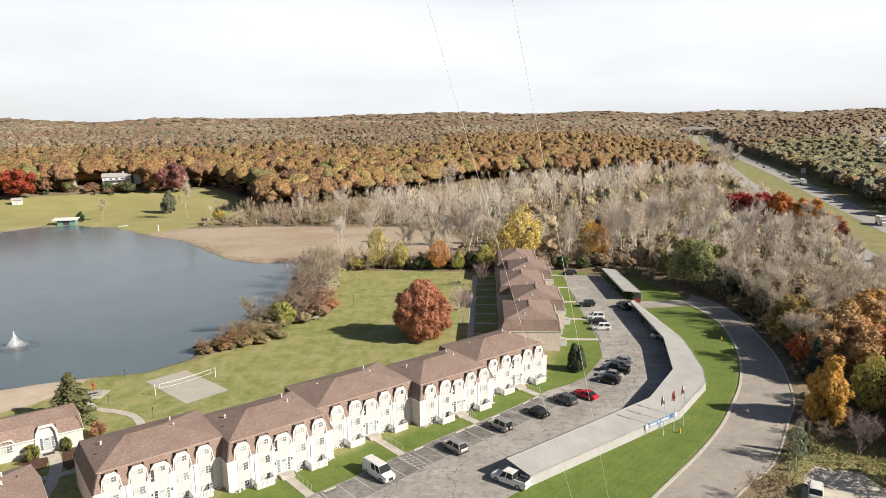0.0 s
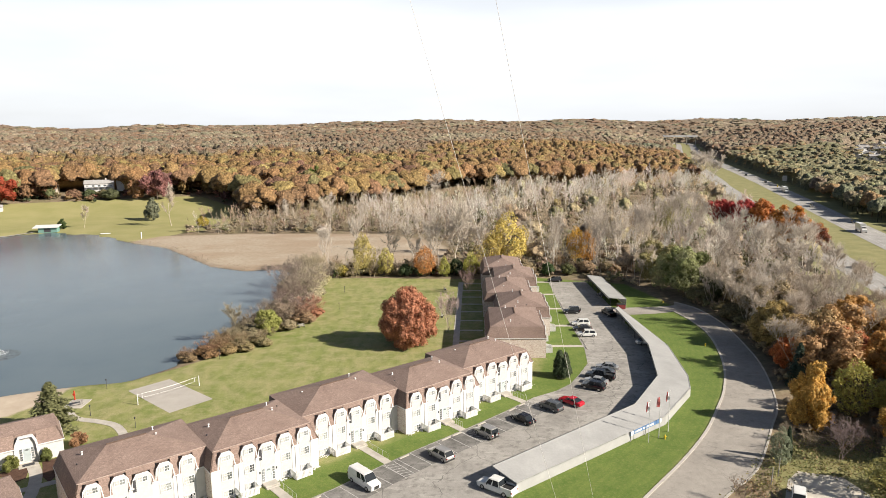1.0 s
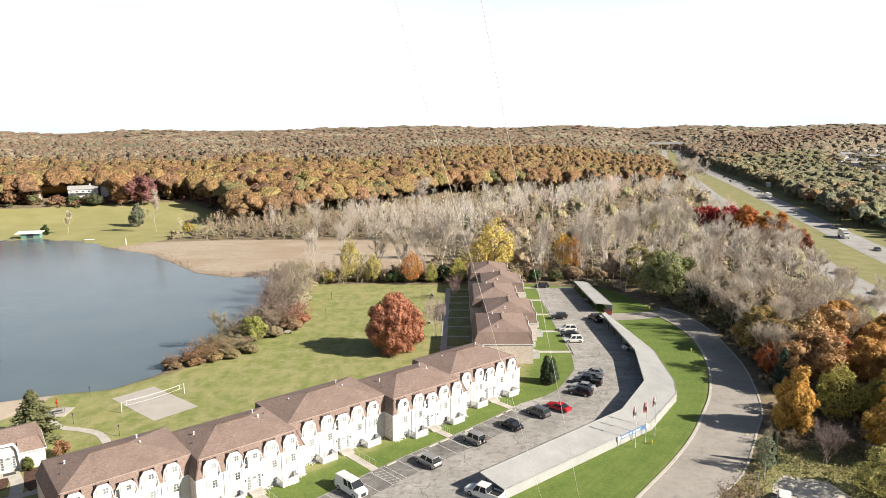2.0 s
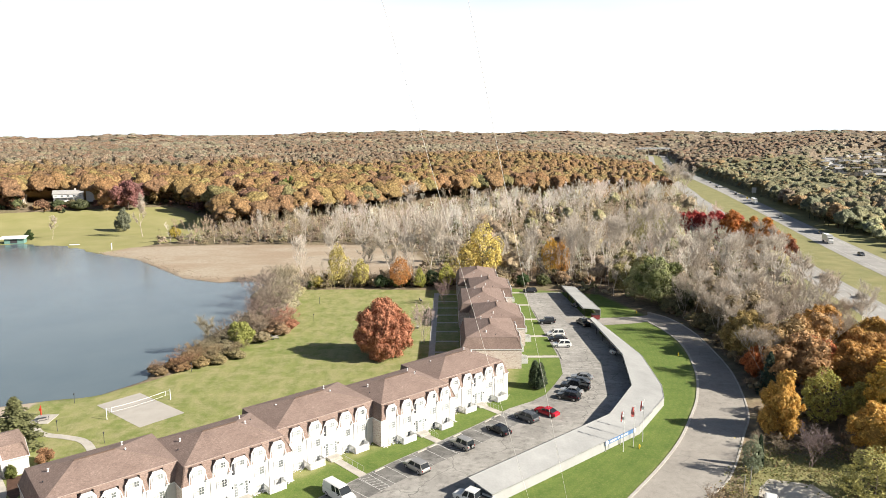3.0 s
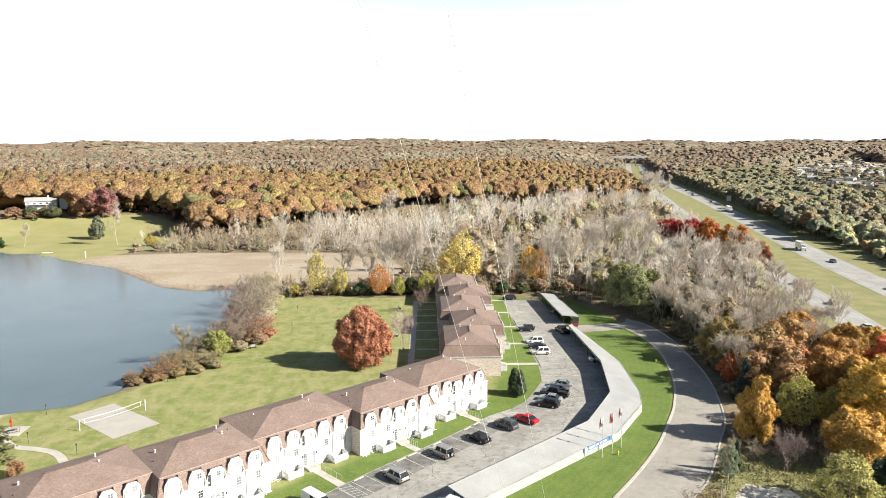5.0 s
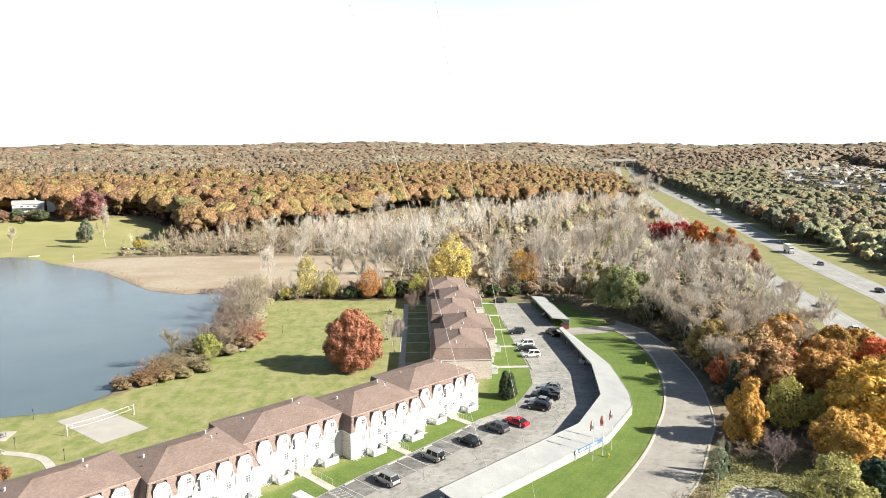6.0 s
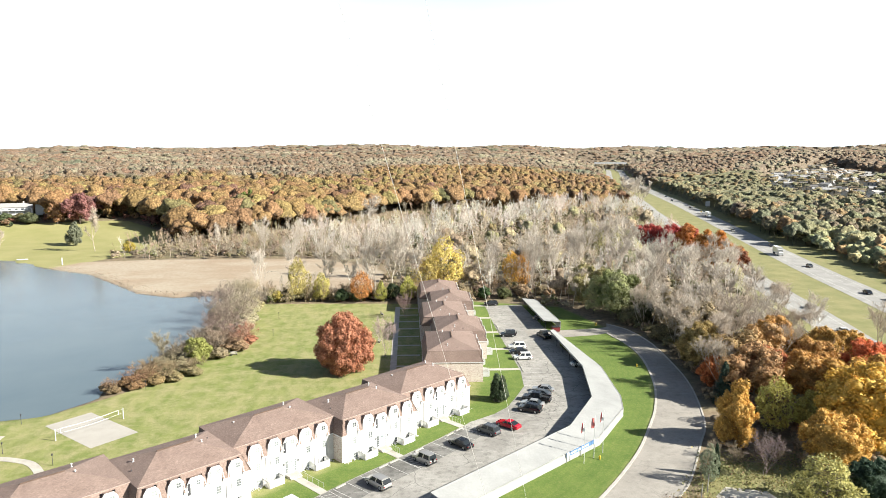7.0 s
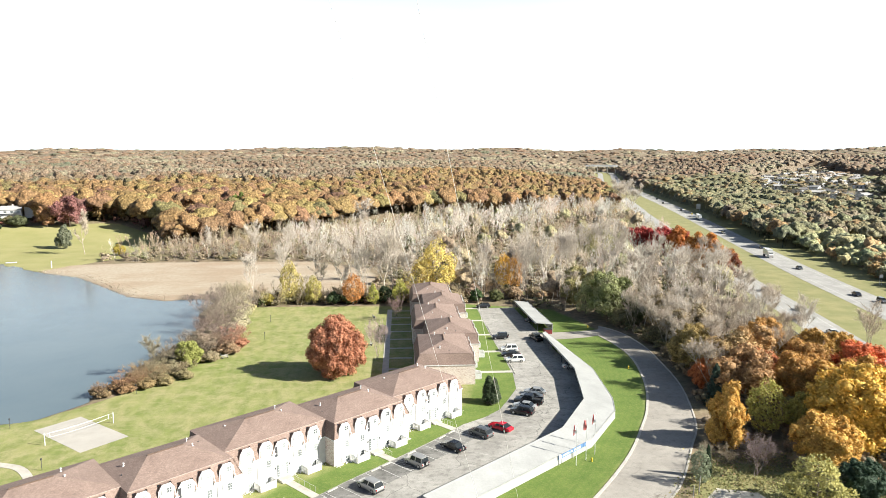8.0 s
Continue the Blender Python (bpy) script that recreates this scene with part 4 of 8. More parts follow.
def boughs(rng, rx, rz, main=17, twigs=7, leaves=7000, size=0.12, taper=0.0, flat=0.0, fat=(0.2, 0.36), shell=(0.5, 0.74), heart=0.5, spray=None, core=0.86):
    """A broadleaf crown: main boughs in a loose shell, each with smaller sprays of leaves round it, gaps between."""
    i = np.arange(main)
    z = np.clip(1 - 1.93 * (i + 0.5) / main + rng.normal(0, 0.06, main), -0.95, 1)
    an = i * 2.39996 + rng.normal(0, 0.45, main)
    rad = np.sqrt(np.maximum(0.02, 1 - z * z)) * rng.uniform(*shell, main) * (1 - taper * (z + 0.4))
    c0 = np.stack([np.cos(an) * rad, np.sin(an) * rad, z * rng.uniform(0.6, 0.8, main) * (1 - flat * (z < 0))], 1)
    r0 = rng.uniform(*fat, main) * (1 - 0.5 * taper * (z > 0.3))
    k = np.repeat(i, twigs)
    d = rng.normal(size=(len(k), 3)) + c0[k] * 1.6
    d /= np.linalg.norm(d, axis=1)[:, None]
    c = np.concatenate([c0, c0[k] + d * r0[k][:, None] * rng.uniform(0.55, 1.0, (len(k), 1))])
    l = np.concatenate([r0 * 0.85, r0[k] * rng.uniform(0.35, 0.62, len(k))])
    body = np.concatenate([c, [[0, 0, -0.05]]]), np.concatenate([l * core, [heart]])
    size3 = np.array([rx, rx, rz])
    vs, fs = [], []
    for n, (p, q_) in enumerate(zip(*body)):
        w, g = spray if spray and main <= n < len(c) else ICO
        fs.append(g + sum(len(x) for x in vs))
        vs.append((p + w * q_ * rng.uniform(0.75, 1.15, (len(w), 1))) * size3)
    v, f = np.concatenate(vs), np.concatenate(fs)
    # without sprays the bodies are darkened, painting in the shade behind the leaves
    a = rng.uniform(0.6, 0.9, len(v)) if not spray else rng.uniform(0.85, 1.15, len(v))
    m = leaves * 3
    if not spray:  # the heart of the crown carries leaves too
        c, l = np.concatenate([c, [[0, 0, -0.05]]]), np.concatenate([l, [heart]])
    k = rng.choice(len(c), m, p=l ** 2 / (l ** 2).sum()) if not spray else rng.integers(0, len(c), m)
    d = rng.normal(size=(m, 3))
    d /= np.linalg.norm(d, axis=1)[:, None]
    p = c[k] + d * l[k][:, None] * rng.uniform(0.85, 1.3 if spray else 1.22, (m, 1))
    keep = np.ones(m, bool)
    for j in range(len(c)):
        keep &= ((p - c[j]) ** 2).sum(1) > 0.66 * l[j] ** 2
    p, d = p[keep][:leaves] * size3, d[keep][:leaves]
    m = len(p)
    n = d + rng.normal(size=d.shape) * 0.5
    n /= np.linalg.norm(n, axis=1)[:, None]
    t = np.cross(n, rng.normal(size=n.shape))
    t /= np.linalg.norm(t, axis=1)[:, None] + 1e-9
    q_ = np.cross(n, t)
    s = (size * rng.uniform(0.6, 1.5, m))[:, None]
    tri = np.stack([p + t * s, p + (q_ * 0.85 - t * 0.5) * s + n * s * 0.3, p - (q_ * 0.85 + t * 0.5) * s], 1).reshape(-1, 3)
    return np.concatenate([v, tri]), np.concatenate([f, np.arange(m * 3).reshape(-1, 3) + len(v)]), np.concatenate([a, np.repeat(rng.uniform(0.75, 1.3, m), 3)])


def icosahedron():
    g = (1 + 5 ** 0.5) / 2
    w = np.array([(-1, g, 0), (1, g, 0), (-1, -g, 0), (1, -g, 0), (0, -1, g), (0, 1, g), (0, -1, -g), (0, 1, -g), (g, 0, -1), (g, 0, 1), (-g, 0, -1), (-g, 0, 1)], float)
    w /= np.linalg.norm(w[0])
    f = np.array([(0, 11, 5), (0, 5, 1), (0, 1, 7), (0, 7, 10), (0, 10, 11), (1, 5, 9), (5, 11, 4), (11, 10, 2), (10, 7, 6), (7, 1, 8),
                  (3, 9, 4), (3, 4, 2), (3, 2, 6), (3, 6, 8), (3, 8, 9), (4, 9, 5), (2, 4, 11), (6, 2, 10), (8, 6, 7), (9, 8, 1)])
    return w, f


ICO = icosahedron()
OCTA = np.array([(1, 0, 0), (-1, 0, 0), (0, 1, 0), (0, -1, 0), (0, 0, 1), (0, 0, -1)], float), np.array([(0, 2, 4), (2, 1, 4), (1, 3, 4), (3, 0, 4), (2, 0, 5), (1, 2, 5), (3, 1, 5), (0, 3, 5)])


def finer(w, f):
    """Each face of a ball in four."""
    mid, vs, out = {}, [tuple(x) for x in w], []

    def half(a, b):
        key = (min(a, b), max(a, b))
        if key not in mid:
            m = (np.array(vs[a]) + np.array(vs[b])) / 2
            vs.append(tuple(m / np.linalg.norm(m)))
            mid[key] = len(vs) - 1
        return mid[key]

    for a, b, c in f:
        x, y, z = half(a, b), half(b, c), half(c, a)
        out += [(a, x, z), (x, b, y), (z, y, c), (x, y, z)]
    return np.array(vs), np.array(out)


BALL1 = finer(*ICO)
BALL2 = finer(*BALL1)


def canopy(rng, ball, rx, rz, lobes, extra, size):
    """The closed crown of a far tree: the outside of many lobes, roughened by loose clumps."""
    w, f = ball
    u = rng.normal(size=(lobes, 3))
    u /= np.linalg.norm(u, axis=1)[:, None]
    u[:, 2] = np.abs(u[:, 2]) * 1.45 - 0.5
    c, l = u * rng.uniform(0.5, 0.74, (lobes, 1)), rng.uniform(0.2, 0.36, lobes)
    dot = w @ c.T
    disc = dot ** 2 - (c ** 2).sum(1)[None] + l[None] ** 2
    s = np.where(disc > 0, dot + np.sqrt(np.maximum(disc, 0)), 0.42).max(1)
    s = np.maximum(s, 0.42) * rng.uniform(0.93, 1.07, len(w))
    size3 = np.array([rx, rx, rz])
    v = w * s[:, None] * size3
    f = f[v[f][:, :, 2].mean(1) > -0.6 * rz]
    a = rng.uniform(0.72, 1.2, len(v))
    k = rng.integers(0, len(w), extra)
    k = k[v[k][:, 2] > -0.6 * rz]
    n = w[k] * 0.8 + rng.normal(size=(len(k), 3)) * 0.9
    n /= np.linalg.norm(n, axis=1)[:, None]
    cv, cf, ca = cards(rng, v[k] * rng.uniform(0.95, 1.05, (len(k), 1)) + rng.normal(size=(len(k), 3)) * 0.25, n, size)
    keep = np.arange(len(cf)) < len(k)  # one half of each clump
    return np.concatenate([v, cv]), np.concatenate([f, cf[keep] + len(v)]), np.concatenate([a, ca])


def limbs(rng, segs):
    """Three-sided tapered limbs from a list of (start, end, r0, r1)."""
    s = np.array([np.concatenate([a, b, [r0, r1]]) for a, b, r0, r1 in segs])
    a, b, r0, r1 = s[:, :3], s[:, 3:6], s[:, 6:7], s[:, 7:8]
    d = b - a
    d /= np.linalg.norm(d, axis=1)[:, None] + 1e-9
    t = np.cross(d, np.where(np.abs(d[:, 2:3]) > 0.9, [[1.0, 0, 0]], [[0, 0, 1.0]]))
    t /= np.linalg.norm(t, axis=1)[:, None]
    u = np.cross(d, t)
    v = np.empty((len(s), 6, 3))
    for i in range(3):
        w = t * math.cos(i * 2.094) + u * math.sin(i * 2.094)
        v[:, i], v[:, i + 3] = a + w * r0, b + w * r1
    k = np.arange(len(s))[:, None] * 6
    f = np.concatenate([k + list(x) for x in ((0, 1, 4), (0, 4, 3), (1, 2, 5), (1, 5, 4), (2, 0, 3), (2, 3, 5))])
    return v.reshape(-1, 3), f


def ribbons(segs, rng):
    """Flat tapered strips, for limbs far off."""
    s = np.array([np.concatenate([a, b, [r0, r1]]) for a, b, r0, r1 in segs])
    a, b, r0, r1 = s[:, :3], s[:, 3:6], s[:, 6:7], s[:, 7:8]
    t = np.cross(b - a, rng.normal(size=a.shape))
    t /= np.linalg.norm(t, axis=1)[:, None] + 1e-9
    v = np.stack([a - t * r0, a + t * r0, b + t * r1, b - t * r1], 1).reshape(-1, 3)
    k = np.arange(len(s))[:, None] * 4
    return v, np.concatenate([k + [0, 1, 2], k + [0, 2, 3]])


def bare(rng, h, spread, stems=1, twigs=320, forks=(5, 5, 4), flat=False, thick=1.0):
    """A leafless tree: trunk, limbs, branches and many fine twigs."""
    segs, tips = [], []
    for s in range(stems):
        lean = rng.normal(size=2) * (0.08 if stems == 1 else 0.22)
        p = np.array([rng.normal() * 0.3 * (stems > 1), rng.normal() * 0.3 * (stems > 1), 0.0])
        d = np.array([lean[0], lean[1], 1.0])
        r = h * 0.0105 / stems ** 0.4
        trunk = [p]
        for i in range(6):
            d = d + rng.normal(size=3) * np.array([0.09, 0.09, 0])
            d /= np.linalg.norm(d)
            q_ = trunk[-1] + d * h * 0.15
            segs.append((trunk[-1], q_, r * (1 - i / 6.5), r * (1 - (i + 1) / 6.5)))
            trunk.append(q_)
        tips.append((trunk[-1], d, h * 0.1))
        for i in range(forks[0] * 2):
            k = rng.uniform(1.6, 6)
            a = trunk[int(k)] + (trunk[min(6, int(k) + 1)] - trunk[int(k)]) * (k % 1)
            an = rng.uniform(0, 6.283)
            w = np.array([math.cos(an), math.sin(an), rng.uniform(0.9, 2.4)])
            w /= np.linalg.norm(w)
            ln = h * spread * rng.uniform(0.6, 1.1) * (1.25 - k / 8)
            m = a + w * ln * 0.5
            w2 = w + np.array([0, 0, 0.45]) + rng.normal(size=3) * 0.16
            w2 /= np.linalg.norm(w2)
            b = m + w2 * ln * 0.5
            segs += [(a, m, r * 0.42, r * 0.28), (m, b, r * 0.28, r * 0.12)]
            tips += [(m, w, ln * 0.5), (b, w2, ln * 0.4)]
            for j in range(forks[1]):
                c = a + (b - a) * rng.uniform(0.35, 1.0)
                x = w2 + rng.normal(size=3) * 0.42 + np.array([0, 0, 0.3])
                x /= np.linalg.norm(x)
                e = c + x * ln * rng.uniform(0.3, 0.55)
                segs.append((c, e, r * 0.16, r * 0.05))
                tips.append((e, x, ln * 0.35))
                tips.append((c + (e - c) * 0.5, x, ln * 0.3))
    v, f = ribbons(segs, rng) if flat else limbs(rng, segs)
    k = rng.integers(0, len(tips), twigs)
    p = np.array([tips[i][0] for i in k])
    d = np.array([tips[i][1] for i in k]) + rng.normal(size=(twigs, 3)) * 0.42 + np.array([0, 0, 0.25])
    d /= np.linalg.norm(d, axis=1)[:, None]
    ln = np.array([tips[i][2] for i in k])[:, None] * rng.uniform(0.5, 1.2, (twigs, 1)) + 0.35
    side = np.cross(d, rng.normal(size=(twigs, 3)))
    side /= np.linalg.norm(side, axis=1)[:, None]
    wd = 0.0034 * h * thick
    tw = np.stack([p - side * wd, p + side * wd, p + d * ln], 1).reshape(-1, 3)
    tf = np.arange(twigs * 3).reshape(-1, 3)
    return np.concatenate([v, tw]), np.concatenate([f, tf + len(v)])


RNG = np.random.default_rng(5)
PROTO = {}


def proto(kind):
    """Meshes of each kind of tree, made once, one metre to a metre for a tree 10 m high."""
    out = []
    for i in range(4 if kind in ("leafy", "bare") else 1 if kind == "maple" else 3):
        if kind == "leafy":
            v, f, a = boughs(RNG, 4.6, 4.8, 15, 6, 4200, 0.17)
            v[:, 2] += 5.2
            seg = [((0, 0, 0), (0.1, 0, 2.6), 0.2, 0.15), ((0.1, 0, 2.6), (0, 0.1, 6), 0.15, 0.07)]
            for j in range(6):
                an = RNG.uniform(0, 6.28)
                seg.append(((0.05, 0, 2.2 + j * 0.5), (2.2 * math.cos(an), 2.2 * math.sin(an), 4.6 + j * 0.5), 0.09, 0.03))
        elif kind == "fine":
            v, f, a = boughs(RNG, 4.5, 4.8, 46, 5, 10500, 0.115, fat=(0.16, 0.25), shell=(0.58, 0.76), heart=0.7)
            v[:, 2] += 4.65
            seg = [((0, 0, 0), (0.1, 0, 2.6), 0.22, 0.15), ((0.1, 0, 2.6), (0, 0.1, 6), 0.15, 0.07)]
        elif kind == "maple":
            v, f, a = boughs(RNG, 4.6, 5.0, 95, 4, 24000, 0.095, fat=(0.15, 0.22), shell=(0.62, 0.8), heart=0.72, core=0.72)
            v[:, 2] += 4.5
            seg = [((0, 0, 0), (0.1, 0, 2.6), 0.22, 0.15), ((0.1, 0, 2.6), (0, 0.1, 6), 0.15, 0.07)]
        elif kind == "airy":
            v, f, a = dome(RNG, 4.0, 5.2, 46, 5600, 0.14, fat=0.27, core=0, rough=0.6)
            v[:, 2] += 5.1
            seg = [((0, 0, 0), (0.1, 0, 4), 0.14, 0.1), ((0.1, 0, 4), (0, 0.1, 8.8), 0.1, 0.03)]
            for j in range(16):
                an, z = RNG.uniform(0, 6.28), 1.6 + j * 0.42
                seg.append(((0.05, 0, z), (3.0 * math.cos(an), 3.0 * math.sin(an), z + 1.8), 0.06, 0.02))
        elif kind == "cone":
            v, f, a = boughs(RNG, 4.0, 5.1, 20, 7, 7500, 0.12, 0.5)
            v[:, 2] += 5.0
            seg = [((0, 0, 0), (0, 0, 9), 0.18, 0.03)]
        elif kind == "column":
            v, f, a = dome(RNG, 1.6, 4.9, 34, 1800, 0.14, True, 0.42)
            v[:, 2] += 4.9
            seg = [((0, 0, 0), (0, 0, 8), 0.15, 0.03)]
        elif kind == "shrub":
            v, f, a = dome(RNG, 6.2, 4.2, 30, 3400, 0.26, fat=0.3, rough=0.25, ragged=(0.65, 1.3))
            v[:, 2] += 4.6
            seg = [((0, 0, 0), (0, 0, 5), 0.15, 0.05)] + [((0, 0, 0), (3 * math.cos(t), 3 * math.sin(t), 5), 0.1, 0.04) for t in (0, 1.3, 2.5, 3.8, 5)]
        elif kind == "spruce":
            n = 4200
            z = RNG.uniform(0.04, 1, n)
            tier = np.clip(np.round(z * 11) / 11 + RNG.normal(0, 0.03, n), 0.03, 1)
            an = RNG.uniform(0, 6.283, n)
            bough = np.round(an * 9 / 6.283 + np.round(z * 11) * 0.37) * 6.283 / 9 - np.round(z * 11) * 0.37 * 6.283 / 9
            an = bough + (an - bough) * 0.75
            rr = (1 - tier) ** 0.8 * 3.0 * RNG.uniform(0.12, 1.0, n) ** 0.6 * (0.8 + 0.35 * np.sin(bough * 5 + tier * 31)) + 0.08
            c = np.stack([np.cos(an) * rr, np.sin(an) * rr, tier * 9.4 + 0.5 - rr * 0.22], 1) + RNG.normal(0, 0.09, (n, 3))
            nn = np.stack([np.cos(an) * 0.6, np.sin(an) * 0.6, np.ones(n)], 1) + RNG.normal(size=(n, 3)) * 0.45
            nn /= np.linalg.norm(nn, axis=1)[:, None]
            v, f, a = cards(RNG, c, nn, 0.2)
            seg = [((0, 0, 0), (0, 0, 9.6), 0.2, 0.03)]
        elif kind == "bare":
            v, f = bare(RNG, 10, 0.34, 1 + (i % 2) * 2, 2600, thick=0.42)
            out.append((tri_mesh("branches", v, f, BARK), None))
            continue
        elif kind == "brush":
            v, f = bare(RNG, 10, 0.5, 6, 2000, (3, 3, 2), thick=0.6)
            out.append((tri_mesh("branches", v, f, BARK), None))
            continue
        tv, tf = limbs(RNG, [(np.array(x, float), np.array(y, float), r0, r1) for x, y, r0, r1 in seg])
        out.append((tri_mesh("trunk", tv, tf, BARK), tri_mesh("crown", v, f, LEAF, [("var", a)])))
    return out


def tree(name, kind, x, y, h, colour, label, category="tree", wide=1.0, bark=(0.13, 0.10, 0.08), z=None, group=""):
    if kind not in PROTO:
        PROTO[kind] = proto(kind)
    k = int(RNG.integers(0, len(PROTO[kind])))
    low, high = PROTO[kind][k]
    zz = float(hill(np.array([x]), np.array([y]))[0]) if z is None else z
    if z is None and 55 < x < 120 and 92 < y < 190:  # trees that stand in the hollow stand farther off and grow taller
        x0, y0, h0 = x, y, h
        for _ in range(12):
            k_ = (EYE.z - zz) / EYE.z
            x, y, h = x0 * k_, y0 * k_, h0 * k_
            zz = 0.5 * zz + 0.5 * float(hill(np.array([x]), np.array([y]))[0])
    m = pose(x, y, zz - 0.05, 0, 0, float(RNG.uniform(0, 360))) @ Matrix.Diagonal((h / 10 * wide, h / 10 * wide, h / 10, 1))
    if high is None:
        ob = new(name, low)
        ob.matrix_basis, ob.color = m, (*bark, 1)
    else:
        ob = new(name)
        ob.matrix_basis = m
        a = part("trunk", low, ob)
        a.color = (*bark, 1)
        b = part("crown", high, ob)
        b.color = (*colour, 1)
    return tagged(ob, label, category, group)


def woods(name, protos, px, py, hs, wide, cols, label, category, mat, sink=0.0):
    """One joined mesh of far trees that nobody could count."""
    pz = hill(px, py) - hs * sink
    n = len(px)
    pick = RNG.integers(0, len(protos), n)
    an = RNG.uniform(0, 6.283, n)
    vs, fs, vr, tint, base = [], [], [], [], 0
    for k, (v, f, a) in enumerate(protos):
        i = np.where(pick == k)[0]
        if not len(i):
            continue
        c, s = np.cos(an[i])[:, None], np.sin(an[i])[:, None]
        w, h = (hs[i] * wide[i])[:, None] / 10, hs[i][:, None] / 10
        x = (v[None, :, 0] * c - v[None, :, 1] * s) * w + px[i][:, None]
        y = (v[None, :, 0] * s + v[None, :, 1] * c) * w + py[i][:, None]
        zz = v[None, :, 2] * h + pz[i][:, None]
        vs.append(np.stack([x, y, zz], -1).reshape(-1, 3))
        fs.append((f[None] + (np.arange(len(i)) * len(v))[:, None, None]).reshape(-1, 3) + base)
        vr.append(np.tile(a, len(i)))
        tint.append(np.repeat(cols[i], len(v), 0))
        base += len(i) * len(v)
    ob = new(name, tri_mesh(name, np.concatenate(vs), np.concatenate(fs), mat, [("var", np.concatenate(vr))], [("tint", np.concatenate(tint))], True))
    return tagged(ob, label, category, kind="stuff")


def scatter(x0, x1, y0, y1, gap):
    """Jittered places on a grid."""
    xs, ys = np.meshgrid(np.arange(x0, x1, gap), np.arange(y0, y1, gap))
    xs, ys = xs.ravel(), ys.ravel()
    return xs + RNG.uniform(-0.45, 0.45, len(xs)) * gap, ys + RNG.uniform(-0.45, 0.45, len(ys)) * gap


CLEARING = [(-240, 448), (-193, 448), (-168, 385), (-212, 380)]  # the slope below the lake house
SUBURB = [(372, 430), (410, 640), (585, 930), (790, 1090), (700, 830), (480, 590)]


def free_of(px, py, lanes=24):
    """Places with trees: outside water, lawns, reeds and roads, and inside the wedge that can be seen."""
    ok = (edge_distance(px, py, LAKE) < -6) & (edge_distance(px, py, FARLAWN) < -2) & (edge_distance(px, py, LAWN) < -3) & (edge_distance(px, py, REED) < -1)
    ok &= np.minimum(line_distance(px, py, FAR_LANES[::3]), line_distance(px, py, NEAR_LANES[::3])) > lanes
    ok &= ~((px > np.interp(py, NEAR_LANES[:, 1], NEAR_LANES[:, 0])) & (px < np.interp(py, FAR_LANES[:, 1], FAR_LANES[:, 0])) & (py < 1700))
    a = np.degrees(np.arctan2(px, py))
    return ok & (a > -37) & (a < 45)


def palette(n, cols, weights, spread=0.2):
    k = RNG.choice(len(cols), n, p=np.array(weights) / sum(weights))
    c = np.array(cols)[k] * RNG.uniform(1 - spread, 1 + spread, (n, 1)) * RNG.uniform(0.95, 1.05, (n, 3))
    return c


def grove_mean(px, py, cols, cell):
    """The mean tint of the trees of each grove."""
    _, k = np.unique(np.floor(px / cell) * 1e4 + np.floor(py / cell), return_inverse=True)
    count = np.bincount(k)[:, None]
    return (np.stack([np.bincount(k, cols[:, i]) for i in range(3)], 1) / count)[k]


OAKS = [(0.298, 0.196, 0.0802), (0.282, 0.164, 0.0765), (0.236, 0.133, 0.0765), (0.314, 0.251, 0.0929), (0.212, 0.196, 0.0847), (0.173, 0.086, 0.072), (0.133, 0.15, 0.0678)]
# tints of the far woods, greyed so that air haze is in the colour
HAZED = [(0.256, 0.172, 0.112), (0.236, 0.178, 0.125), (0.254, 0.166, 0.104), (0.192, 0.174, 0.122), (0.125, 0.145, 0.105), (0.236, 0.195, 0.140), (0.232, 0.135, 0.090)]
VERGE = [(0.219, 0.219, 0.118), (0.248, 0.219, 0.118), (0.306, 0.19, 0.0864), (0.146, 0.168, 0.102), (0.248, 0.197, 0.134)]
LOW, MID2, MID, TINY, DOTS, NEAR = [], [], [], [], [], []
for i in range(7):
    v, f, a = boughs(RNG, 5.0, 4.5, 18, 4, 700, 0.22, fat=(0.2, 0.3), shell=(0.5, 0.72), heart=0.7, spray=OCTA)
    v[:, 2] += 5.7
    tv, tf = limbs(RNG, [(np.array((0, 0, -0.5)), np.array((0, 0, 5.0)), 0.2, 0.1), (np.array((0, 0, 2.0)), np.array((1.6, 0.6, 5.0)), 0.09, 0.05), (np.array((0, 0, 2.2)), np.array((-1.5, -0.5, 5.0)), 0.09, 0.05)])
    NEAR.append((np.concatenate([v, tv]), np.concatenate([f, tf + len(v)]), np.concatenate([a, np.full(len(tv), 0.6)])))
for i in range(8):
    v, f, a = canopy(RNG, BALL2, 4.8, 4.0, 26, 150, 0.24)
    v[:, 2] += 6.2
    tv, tf = limbs(RNG, [(np.array((0, 0, -0.5)), np.array((0, 0, 5.0)), 0.22, 0.12), (np.array((0, 0, 2.0)), np.array((1.5, 0.6, 5.0)), 0.1, 0.05), (np.array((0, 0, 2.2)), np.array((-1.4, -0.5, 5.0)), 0.1, 0.05)])
    MID2.append((v, f[v[f][:, :, 2].mean(1) > 4.0], a))
    LOW.append((np.concatenate([v, tv]), np.concatenate([f, tf + len(v)]), np.concatenate([a, np.full(len(tv), 0.6)])))
    for out, lumps, count, leaf in ((MID, 12, 26, 0.36), (TINY, 10, 8, 0.42), (DOTS, 12, 2, 0.42)):
        v, f, a = canopy(RNG, BALL1, 4.8, 3.7, lumps, count, leaf)
        f = f[v[f][:, :, 2].mean(1) > 0.1]  # only the top stands out of the closed woods
        v[:, 2] += 6.3
        out.append((v, f, a))
BARELOW = []
